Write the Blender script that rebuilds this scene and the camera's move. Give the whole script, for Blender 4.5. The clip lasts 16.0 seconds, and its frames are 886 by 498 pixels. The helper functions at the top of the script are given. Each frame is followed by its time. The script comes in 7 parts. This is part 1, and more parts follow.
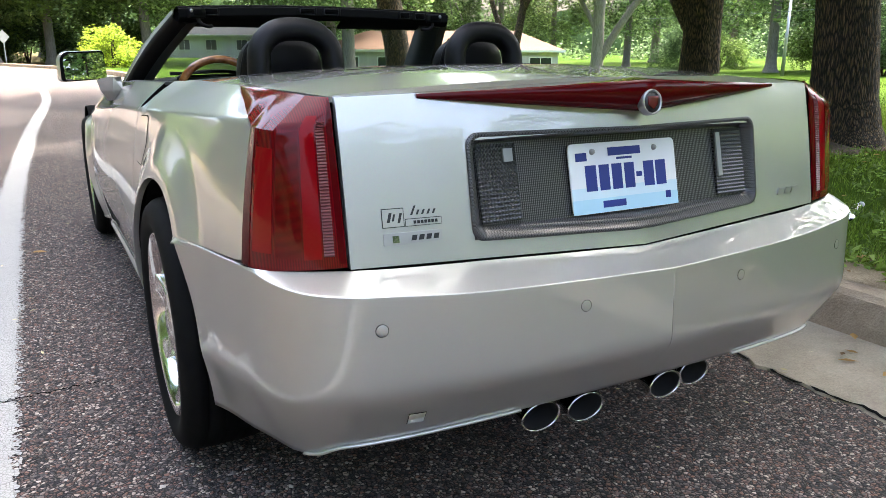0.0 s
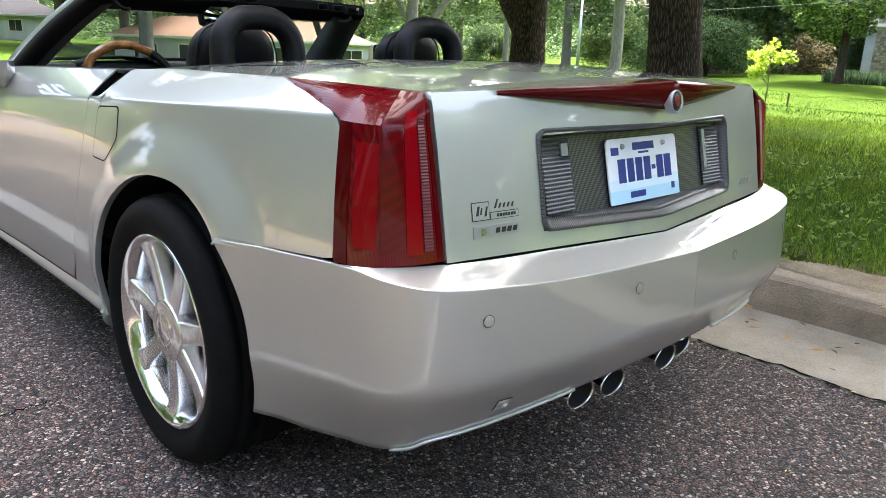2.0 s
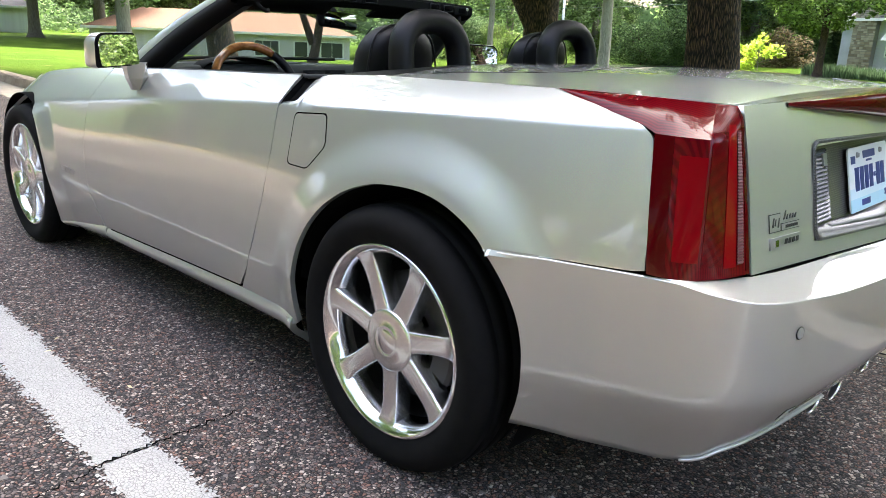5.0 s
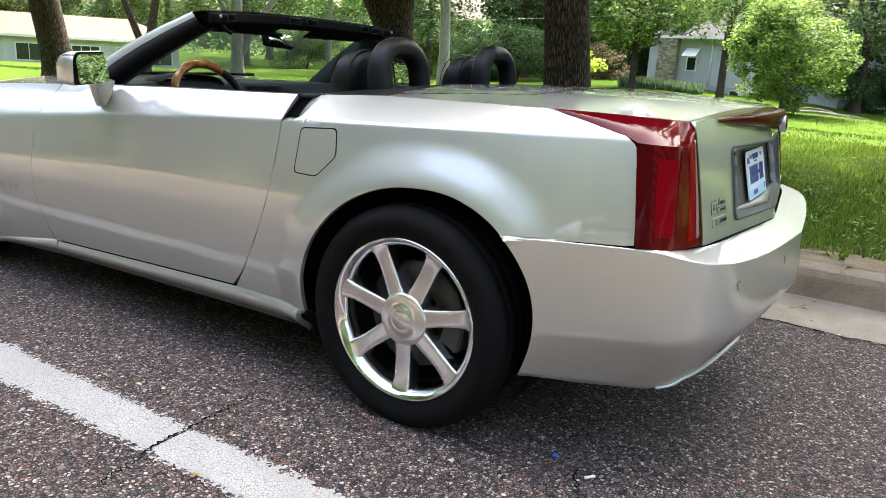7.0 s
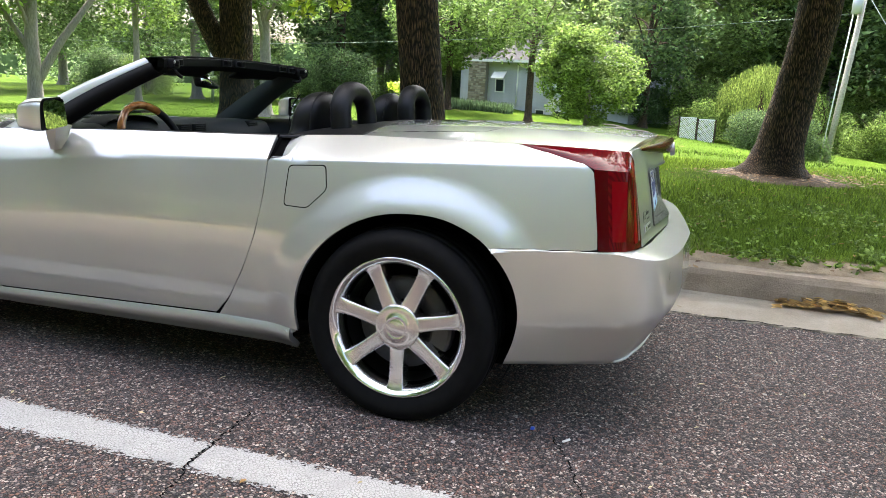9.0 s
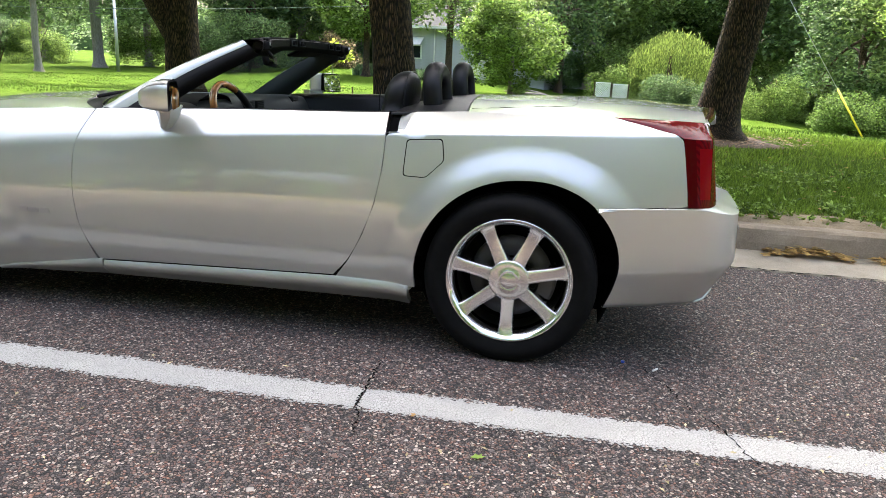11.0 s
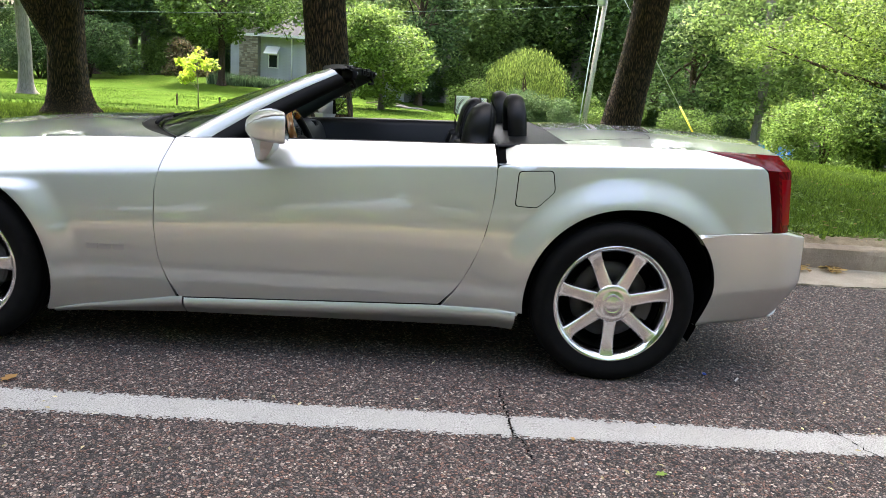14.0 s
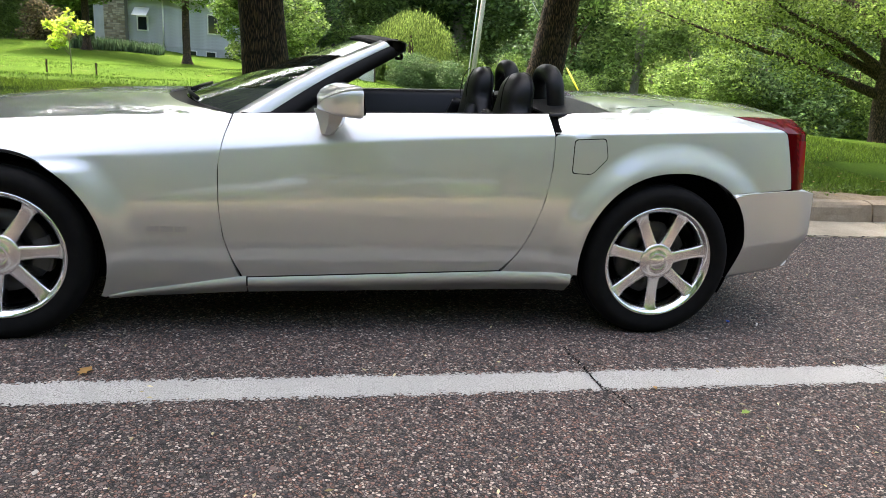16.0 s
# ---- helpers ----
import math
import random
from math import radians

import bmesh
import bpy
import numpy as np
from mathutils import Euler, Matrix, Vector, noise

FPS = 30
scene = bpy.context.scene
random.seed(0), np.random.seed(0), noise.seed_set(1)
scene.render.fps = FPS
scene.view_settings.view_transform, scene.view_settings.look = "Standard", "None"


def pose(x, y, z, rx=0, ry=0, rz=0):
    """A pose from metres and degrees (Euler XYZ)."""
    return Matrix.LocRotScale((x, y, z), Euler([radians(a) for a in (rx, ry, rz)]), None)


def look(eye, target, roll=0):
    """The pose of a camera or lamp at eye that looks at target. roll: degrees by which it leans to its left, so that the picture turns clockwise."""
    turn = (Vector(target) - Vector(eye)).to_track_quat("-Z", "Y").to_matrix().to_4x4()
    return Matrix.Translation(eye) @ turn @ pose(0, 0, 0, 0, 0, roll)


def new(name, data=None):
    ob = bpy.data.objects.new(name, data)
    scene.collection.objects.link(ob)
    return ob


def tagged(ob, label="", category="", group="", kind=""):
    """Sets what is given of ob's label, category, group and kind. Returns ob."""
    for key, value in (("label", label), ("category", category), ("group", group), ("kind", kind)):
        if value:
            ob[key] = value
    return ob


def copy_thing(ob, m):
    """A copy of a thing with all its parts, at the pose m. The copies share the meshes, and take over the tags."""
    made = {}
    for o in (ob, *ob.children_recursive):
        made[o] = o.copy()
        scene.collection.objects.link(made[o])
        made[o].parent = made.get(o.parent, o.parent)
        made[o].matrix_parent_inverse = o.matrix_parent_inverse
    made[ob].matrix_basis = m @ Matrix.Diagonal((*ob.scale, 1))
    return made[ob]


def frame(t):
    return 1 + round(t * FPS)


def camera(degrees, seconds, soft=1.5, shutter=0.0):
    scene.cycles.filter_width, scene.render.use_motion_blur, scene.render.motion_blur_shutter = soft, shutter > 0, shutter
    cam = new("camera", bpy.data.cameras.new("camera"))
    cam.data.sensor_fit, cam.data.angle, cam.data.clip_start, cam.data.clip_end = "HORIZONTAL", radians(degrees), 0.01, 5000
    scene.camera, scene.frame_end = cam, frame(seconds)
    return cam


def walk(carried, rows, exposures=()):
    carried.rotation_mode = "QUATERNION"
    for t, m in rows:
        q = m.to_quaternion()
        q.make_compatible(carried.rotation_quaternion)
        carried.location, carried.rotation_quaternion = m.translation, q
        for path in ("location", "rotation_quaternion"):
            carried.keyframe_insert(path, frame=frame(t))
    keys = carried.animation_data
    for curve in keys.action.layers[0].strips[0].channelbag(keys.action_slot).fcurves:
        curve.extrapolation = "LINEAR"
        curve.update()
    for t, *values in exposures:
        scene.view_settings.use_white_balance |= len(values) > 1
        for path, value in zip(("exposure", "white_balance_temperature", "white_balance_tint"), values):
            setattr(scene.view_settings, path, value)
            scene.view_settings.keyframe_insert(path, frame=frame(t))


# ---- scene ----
cam = camera(62.1, 16.0, soft=0.6)
PATH = [
    (0, (-1.134, -1.999, 1.062), (-0.21, -0.306, 0.531), 0.2),
    (0.5, (-1.248, -1.886, 1.068), (-0.202, -0.267, 0.534), 0.7),
    (1, (-1.397, -1.84, 1.066), (-0.209, -0.323, 0.531), 1.5),
    (1.5, (-1.514, -1.833, 1.069), (-0.251, -0.376, 0.536), 2.2),
    (2, (-1.582, -1.721, 1.06), (-0.248, -0.332, 0.522), 2.3),
    (2.5, (-1.628, -1.604, 1.064), (-0.218, -0.296, 0.513), 2.2),
    (3, (-1.717, -1.567, 1.061), (-0.21, -0.381, 0.492), 3.1),
    (3.5, (-1.794, -1.557, 1.064), (-0.274, -0.389, 0.491), 3.3),
    (4, (-1.901, -1.514, 1.075), (-0.41, -0.309, 0.505), 2.6),
    (4.5, (-1.975, -1.411, 1.066), (-0.574, -0.093, 0.516), 2.8),
    (4.7, (-1.994, -1.338, 1.067), (-0.619, 0.007, 0.519), 2.6),
    (6.8, (-2.48, -1.17, 1.113), (-0.872, -0.115, 0.563), 2.7),
    (7, (-2.587, -1.16, 1.101), (-0.935, -0.156, 0.591), 3.4),
    (7.5, (-2.76, -1.204, 1.132), (-1.02, -0.332, 0.671), 4.9),
    (8, (-2.958, -1.103, 1.147), (-1.157, -0.339, 0.731), 4.0),
    (8.5, (-3.097, -0.995, 1.151), (-1.233, -0.388, 0.753), 3.6),
    (9, (-3.142, -0.852, 1.149), (-1.276, -0.273, 0.719), 2.9),
    (9.5, (-3.255, -0.732, 1.148), (-1.404, -0.144, 0.671), 2.4),
    (10, (-3.441, -0.571, 1.16), (-1.573, -0.053, 0.669), 1.9),
    (12.5, (-3.718, 0.22, 1.186), (-1.785, 0.37, 0.694), 3.7),
    (13, (-3.709, 0.371, 1.198), (-1.768, 0.496, 0.733), 2.7),
    (13.5, (-3.75, 0.615, 1.194), (-1.8, 0.667, 0.753), 3.5),
    (14, (-3.801, 0.816, 1.205), (-1.854, 0.752, 0.75), 4.0),
    (14.5, (-3.737, 1.02, 1.187), (-1.802, 0.907, 0.697), 3.1),
    (15, (-3.723, 1.239, 1.192), (-1.798, 1.074, 0.672), 3.0),
    (15.5, (-3.791, 1.425, 1.206), (-1.889, 1.107, 0.677), 3.6),
    (16, (-3.804, 1.571, 1.196), (-1.913, 1.186, 0.668), 3.8),
]
walk(cam, [(t, look(eye, target, roll)) for t, eye, target, roll in PATH], exposures=((0.0, 3.18, 6150, 8.5), (3.5, 3.35, 6200, 9.3), (8.5, 3.17, 6280, 8.8), (10.5, 3.10, 6280, 8.5), (13.0, 3.05, 6280, 8.5), (16.0, 2.84, 6320, 8.2)))

# ---- light ----
SUN_EL, SUN_AZ = radians(60), radians(72)     # azimuth from +y towards +x
world = bpy.data.worlds.new("sky")
scene.world = world
world.use_nodes = True
wn, wl = world.node_tree.nodes, world.node_tree.links
sky = wn.new("ShaderNodeTexSky")
sky.sky_type, sky.sun_disc = "NISHITA", False
sky.sun_elevation, sky.sun_rotation = SUN_EL, SUN_AZ
sky.air_density, sky.dust_density, sky.ozone_density = 0.8, 9.0, 0.3
wl.new(sky.outputs[0], wn["Background"].inputs[0])
wn["Background"].inputs[1].default_value = 0.15
sun = new("sun", bpy.data.lights.new("sun", "SUN"))
sun.data.energy, sun.data.angle, sun.data.color = 1.1, radians(1.5), (1.0, 0.95, 0.86)
to_sun = Vector((math.sin(SUN_AZ) * math.cos(SUN_EL), math.cos(SUN_AZ) * math.cos(SUN_EL), math.sin(SUN_EL)))
sun.matrix_world = look(to_sun * 60, (0, 0, 0))


# ---- materials ----
def mat(name, base, rough=0.6, metal=0.0, **more):
    m = bpy.data.materials.new(name)
    m.use_nodes = True
    b = m.node_tree.nodes["Principled BSDF"]
    b.inputs["Base Color"].default_value = (*base, 1)
    b.inputs["Roughness"].default_value = rough
    b.inputs["Metallic"].default_value = metal
    for key, value in more.items():
        b.inputs[key.replace("_", " ")].default_value = value
    return m


def nd(m, kind, **sets):
    n = m.node_tree.nodes.new(kind)
    for key, value in sets.items():
        if key[0] == "i" and key[1:].isdigit():
            n.inputs[int(key[1:])].default_value = value
        elif key in n.inputs:
            n.inputs[key].default_value = value
    return n


def wire(m, a, b):
    m.node_tree.links.new(a, b)


def bsdf(m):
    return m.node_tree.nodes["Principled BSDF"]


def place_co(m, scale=None):
    """World-size coordinates of the object."""
    c = m.node_tree.nodes.new("ShaderNodeTexCoord")
    return c.outputs["Object"]


def noise_tex(m, scale, detail=4, rough=0.55, co=None):
    n = nd(m, "ShaderNodeTexNoise", Scale=scale, Detail=detail, Roughness=rough)
    wire(m, co or place_co(m), n.inputs["Vector"])
    return n


def ramp(m, fac, stops):
    r = m.node_tree.nodes.new("ShaderNodeValToRGB")
    el = r.color_ramp.elements
    while len(el) < len(stops):
        el.new(0.5)
    for e, (p, c) in zip(el, stops):
        e.position, e.color = p, (*c, 1)
    wire(m, fac, r.inputs[0])
    return r.outputs[0]


def blend(m, fac, a, b, mode="MIX"):
    x = m.node_tree.nodes.new("ShaderNodeMix")
    x.data_type, x.blend_type = "RGBA", mode
    for slot, v in ((0, fac), (6, a), (7, b)):
        if isinstance(v, (int, float)):
            x.inputs[slot].default_value = v
        elif isinstance(v, tuple):
            x.inputs[slot].default_value = (*v, 1)
        else:
            wire(m, v, x.inputs[slot])
    return x.outputs[2]


def bump(m, height, strength, distance, prev=None):
    b = nd(m, "ShaderNodeBump", Strength=strength, Distance=distance)
    wire(m, height, b.inputs["Height"])
    if prev is not None:
        wire(m, prev, b.inputs["Normal"])
    wire(m, b.outputs[0], bsdf(m).inputs["Normal"])
    return b.outputs[0]


def colour(m, socket):
    wire(m, socket, bsdf(m).inputs["Base Color"])


# silver clear-coated paint with fine flakes and road film
PAINT = mat("silver_paint", (0.49, 0.497, 0.463), 0.42, 0.74, Coat_Weight=1.0, Coat_Roughness=0.006, Coat_IOR=2.0)
fl = nd(PAINT, "ShaderNodeTexVoronoi", Scale=1600.0)
wire(PAINT, place_co(PAINT), fl.inputs["Vector"])
dust = noise_tex(PAINT, 2.3, 6)
colour(PAINT, blend(PAINT, ramp(PAINT, dust.outputs[0], [(0.35, (0, 0, 0)), (0.8, (0.22, 0.22, 0.22))]), blend(PAINT, 0.10, (0.48, 0.488, 0.452), fl.outputs["Color"]), (0.425, 0.425, 0.40)))
PLASTIC = mat("black_plastic", (0.004, 0.004, 0.0045), 0.6, Specular_IOR_Level=0.14)
bump(PLASTIC, noise_tex(PLASTIC, 700, 2).outputs[0], 0.15, 0.001)
# near black: puts the shade of gaps and hollows into colour; also seams
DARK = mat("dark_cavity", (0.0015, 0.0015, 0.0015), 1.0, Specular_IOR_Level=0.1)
LEATHER = mat("black_leather", (0.0042, 0.0042, 0.005), 0.45, Specular_IOR_Level=0.22)
lv = nd(LEATHER, "ShaderNodeTexVoronoi", Scale=420.0)
wire(LEATHER, place_co(LEATHER), lv.inputs["Vector"])
bump(LEATHER, lv.outputs["Distance"], 0.25, 0.0008)
RUBBER = mat("tyre_rubber", (0.016, 0.016, 0.017), 0.8, Specular_IOR_Level=0.14)
rn = noise_tex(RUBBER, 30, 5)
colour(RUBBER, ramp(RUBBER, rn.outputs[0], [(0.3, (0.002, 0.002, 0.002)), (0.75, (0.005, 0.0047, 0.0044))]))
CHROME = mat("chromed_alloy", (0.78, 0.78, 0.78), 0.07, 1.0)
cn = noise_tex(CHROME, 9, 5)
wire(CHROME, ramp(CHROME, cn.outputs[0], [(0.35, (0.05, 0.05, 0.05)), (0.8, (0.2, 0.2, 0.2))]), bsdf(CHROME).inputs["Roughness"])
STEEL = mat("brushed_steel", (0.4, 0.4, 0.4), 0.42, 0.9)
DISC = mat("brake_iron", (0.05, 0.047, 0.044), 0.5, 0.6)
GLINT = mat("lamp_glint_paint", (0.26, 0.27, 0.27), 0.35, 0.3, Coat_Weight=0.5)
BARREL = mat("dark_wheel_barrel", (0.012, 0.012, 0.012), 0.45, 0.5)
CALIPER = mat("dusty_caliper", (0.055, 0.05, 0.046), 0.55, 0.3)
SOOT = mat("sooty_steel", (0.03, 0.03, 0.03), 0.7, 0.3)
SPOKE = mat("satin_polished_alloy", (0.8, 0.79, 0.77), 0.24, 1.0)
REDLENS = mat("red_lamp_lens", (0.085, 0.0008, 0.004), 0.12, 0.0, Specular_IOR_Level=0.05, Coat_Weight=0.4, Coat_Roughness=0.008)
rw = nd(REDLENS, "ShaderNodeTexWave", Scale=70.0)
wire(REDLENS, place_co(REDLENS), rw.inputs["Vector"])
colour(REDLENS, ramp(REDLENS, rw.outputs["Fac"], [(0.2, (0.065, 0.0006, 0.003)), (0.7, (0.11, 0.001, 0.004))]))
REDDARK = mat("dark_red_lens", (0.055, 0.0006, 0.002), 0.12, 0.0, Specular_IOR_Level=0.05, Coat_Weight=0.2, Coat_Roughness=0.008)
REDGLOW = mat("bright_red_lens", (0.17, 0.0008, 0.004), 0.12, 0.0, Specular_IOR_Level=0.05, Coat_Weight=0.2, Coat_Roughness=0.008)
REDRIB = mat("ribbed_dark_red_lens", (0.09, 0.001, 0.003), 0.12, 0.0, Specular_IOR_Level=0.05, Coat_Weight=0.3, Coat_Roughness=0.008)
rrm = nd(REDRIB, "ShaderNodeTexWave", Scale=190.0)
rrm.bands_direction = "Z"
wire(REDRIB, place_co(REDRIB), rrm.inputs["Vector"])
colour(REDRIB, ramp(REDRIB, rrm.outputs["Fac"], [(0.25, (0.03, 0.0004, 0.0015)), (0.7, (0.12, 0.001, 0.003))]))
PRISM = mat("prismatic_grey_lens", (0.05, 0.05, 0.05), 0.3, 0.0, Specular_IOR_Level=0.3, Coat_Weight=0.25, Coat_Roughness=0.1)
pk = nd(PRISM, "ShaderNodeTexChecker", Scale=300.0)
pk.inputs["Color1"].default_value = (0.005, 0.005, 0.0055, 1)
pk.inputs["Color2"].default_value = (0.085, 0.085, 0.088, 1)
wire(PRISM, place_co(PRISM), pk.inputs["Vector"])
colour(PRISM, pk.outputs[0])
bump(PRISM, pk.outputs[1], 0.6, 0.001)
MESHGREY = mat("fine_ribbed_grey_panel", (0.05, 0.05, 0.05), 0.3, 0.0, Specular_IOR_Level=0.3, Coat_Weight=0.3, Coat_Roughness=0.08)
mgx, mgz = nd(MESHGREY, "ShaderNodeTexWave", Scale=66.0), nd(MESHGREY, "ShaderNodeTexWave", Scale=66.0)
mgz.bands_direction = "Z"
for q in (mgx, mgz):
    wire(MESHGREY, place_co(MESHGREY), q.inputs["Vector"])
mgm = blend(MESHGREY, 1.0, ramp(MESHGREY, mgx.outputs["Fac"], [(0.3, (0.05, 0.05, 0.05)), (0.75, (1, 1, 1))]), ramp(MESHGREY, mgz.outputs["Fac"], [(0.2, (0.35, 0.35, 0.35)), (0.7, (1, 1, 1))]), "MULTIPLY")
colour(MESHGREY, blend(MESHGREY, mgm, (0.006, 0.006, 0.006), (0.15, 0.15, 0.15)))
SMOKE = mat("clear_ribbed_lens", (0.11, 0.03, 0.033), 0.3, 0.0, Specular_IOR_Level=0.1, Coat_Weight=0.15, Coat_Roughness=0.03)
CLEARLENS = mat("clear_lamp_lens", (0.045, 0.047, 0.047), 0.2, 0.2, Coat_Weight=0.7, Coat_Roughness=0.03)
GLASS = bpy.data.materials.new("windscreen_glass")
GLASS.use_nodes = True
gt = nd(GLASS, "ShaderNodeBsdfTransparent", Color=(0.74, 0.8, 0.77, 1))
gg = nd(GLASS, "ShaderNodeBsdfGlossy", Roughness=0.008)
gw = nd(GLASS, "ShaderNodeLayerWeight", Blend=0.5)
gp = nd(GLASS, "ShaderNodeMath", i1=4.0)
gp.operation = "POWER"
wire(GLASS, gw.outputs["Facing"], gp.inputs[0])
gf = nd(GLASS, "ShaderNodeMath", i1=0.85, i2=0.13)
gf.operation = "MULTIPLY_ADD"
wire(GLASS, gp.outputs[0], gf.inputs[0])
gx_ = GLASS.node_tree.nodes.new("ShaderNodeMixShader")
wire(GLASS, gf.outputs[0], gx_.inputs[0])
wire(GLASS, gt.outputs[0], gx_.inputs[1])
wire(GLASS, gg.outputs[0], gx_.inputs[2])
wire(GLASS, gx_.outputs[0], GLASS.node_tree.nodes["Material Output"].inputs[0])
MIRROR = mat("mirror_glass", (0.8, 0.82, 0.82), 0.01, 1.0)
WOODRIM = mat("varnished_wood", (0.34, 0.12, 0.03), 0.2, 0.0, Coat_Weight=1.0, Coat_Roughness=0.03)
ww = noise_tex(WOODRIM, 26, 6)
colour(WOODRIM, ramp(WOODRIM, ww.outputs[0], [(0.3, (0.16, 0.045, 0.01)), (0.7, (0.46, 0.19, 0.05))]))
AMBER = mat("amber_brown_lens", (0.10, 0.03, 0.008), 0.08, 0.0, Coat_Weight=0.6, Coat_Roughness=0.02)
DASH = mat("grey_dashboard", (0.022, 0.025, 0.026), 0.55, Specular_IOR_Level=0.3)
LINING = mat("grey_pillar_lining", (0.05, 0.06, 0.06), 0.6, Specular_IOR_Level=0.3)
INK = mat("dark_print", (0.012, 0.012, 0.014), 0.4)
PLATEWHITE = mat("plate_white", (0.78, 0.8, 0.82), 0.35)
PLATEBLUE = mat("plate_blue_ink", (0.015, 0.03, 0.2), 0.4)
CRESTRED = mat("emblem_red", (0.1, 0.012, 0.012), 0.25)

ASPHALT = mat("worn_asphalt", (0.05, 0.045, 0.045), 0.8)
co = place_co(ASPHALT)
v1 = nd(ASPHALT, "ShaderNodeTexVoronoi", Scale=98.0)
wire(ASPHALT, co, v1.inputs["Vector"])
v2 = nd(ASPHALT, "ShaderNodeTexVoronoi", Scale=240.0)
wire(ASPHALT, co, v2.inputs["Vector"])
sep = nd(ASPHALT, "ShaderNodeSeparateColor")
wire(ASPHALT, v1.outputs["Color"], sep.inputs[0])
stone = ramp(ASPHALT, sep.outputs[0], [(0.0, (0.012, 0.011, 0.012)), (0.25, (0.05, 0.044, 0.043)), (0.45, (0.14, 0.078, 0.057)), (0.6, (0.055, 0.05, 0.049)), (0.8, (0.145, 0.114, 0.098)), (0.992, (0.31, 0.27, 0.23))])
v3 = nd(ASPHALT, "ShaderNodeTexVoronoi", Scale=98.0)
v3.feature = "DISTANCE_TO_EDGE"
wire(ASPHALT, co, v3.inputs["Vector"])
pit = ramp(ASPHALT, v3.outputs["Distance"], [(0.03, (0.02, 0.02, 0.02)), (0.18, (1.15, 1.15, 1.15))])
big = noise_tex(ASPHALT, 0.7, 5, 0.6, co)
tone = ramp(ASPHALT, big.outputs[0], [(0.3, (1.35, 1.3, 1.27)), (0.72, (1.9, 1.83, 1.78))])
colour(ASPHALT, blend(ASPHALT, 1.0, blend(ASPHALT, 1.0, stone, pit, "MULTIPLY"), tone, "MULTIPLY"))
dome = ramp(ASPHALT, v3.outputs["Distance"], [(0.0, (0, 0, 0)), (0.3, (1, 1, 1))])
nb = bump(ASPHALT, dome, 1.0, 0.006)
bump(ASPHALT, v2.outputs["Distance"], 0.4, 0.002, nb)

LINEPAINT = mat("worn_white_road_paint", (0.62, 0.61, 0.58), 0.75)
co = place_co(LINEPAINT)
lv1 = nd(LINEPAINT, "ShaderNodeTexVoronoi", Scale=98.0)
wire(LINEPAINT, co, lv1.inputs["Vector"])
lv3 = nd(LINEPAINT, "ShaderNodeTexVoronoi", Scale=98.0)
lv3.feature = "DISTANCE_TO_EDGE"
wire(LINEPAINT, co, lv3.inputs["Vector"])
ln = noise_tex(LINEPAINT, 7, 8, 0.75, co)
paint_stone = ramp(LINEPAINT, lv3.outputs["Distance"], [(0.01, (0.14, 0.13, 0.12)), (0.10, (0.39, 0.38, 0.352))])
colour(LINEPAINT, blend(LINEPAINT, ramp(LINEPAINT, ln.outputs[0], [(0.4, (0, 0, 0)), (0.75, (1, 1, 1))]), paint_stone, (0.29, 0.282, 0.258)))
bump(LINEPAINT, lv3.outputs["Distance"], 0.7, 0.004)
# paint is worn off stone by stone, most along its edges
edge = nd(LINEPAINT, "ShaderNodeAttribute")
edge.attribute_name = "inside"
sepc = nd(LINEPAINT, "ShaderNodeSeparateColor")
wire(LINEPAINT, lv1.outputs["Color"], sepc.inputs[0])
w1_ = nd(LINEPAINT, "ShaderNodeMath", i1=0.034)
w1_.operation = "MULTIPLY_ADD"
wire(LINEPAINT, sepc.outputs[0], w1_.inputs[0])
w2_ = nd(LINEPAINT, "ShaderNodeMath", i1=0.05, i2=-0.021)
w2_.operation = "MULTIPLY_ADD"
wire(LINEPAINT, ln.outputs[0], w2_.inputs[0])
wire(LINEPAINT, w2_.outputs[0], w1_.inputs[2])
gone = nd(LINEPAINT, "ShaderNodeMath")
gone.operation = "GREATER_THAN"
wire(LINEPAINT, edge.outputs["Fac"], gone.inputs[0])
wire(LINEPAINT, w1_.outputs[0], gone.inputs[1])
clear = nd(LINEPAINT, "ShaderNodeBsdfTransparent")
lmix = nd(LINEPAINT, "ShaderNodeMixShader")
wire(LINEPAINT, gone.outputs[0], lmix.inputs[0])
wire(LINEPAINT, clear.outputs[0], lmix.inputs[1])
wire(LINEPAINT, bsdf(LINEPAINT).outputs[0], lmix.inputs[2])
wire(LINEPAINT, lmix.outputs[0], LINEPAINT.node_tree.nodes["Material Output"].inputs[0])


def concrete(name, dark, mid, light):
    """Weathered concrete: stains over a gritty grain."""
    m = mat(name, mid, 0.85)
    at = place_co(m)
    c1 = noise_tex(m, 3.0, 8, 0.7, at)
    c2 = noise_tex(m, 120, 3, 0.6, at)
    stains = ramp(m, c1.outputs[0], [(0.3, dark), (0.5, mid), (0.7, light)])
    grit = ramp(m, c2.outputs[0], [(0.3, tuple(0.7 * v for v in mid)), (0.7, tuple(1.3 * v for v in mid))])
    colour(m, blend(m, 0.45, stains, grit))
    bump(m, c2.outputs[0], 0.9, 0.006)
    return m


CONCRETE = concrete("brown_weathered_concrete", (0.10, 0.07, 0.042), (0.25, 0.195, 0.135), (0.42, 0.345, 0.25))
GUTTERSLAB = concrete("pale_gutter_concrete", (0.16, 0.13, 0.09), (0.29, 0.25, 0.19), (0.4, 0.355, 0.28))

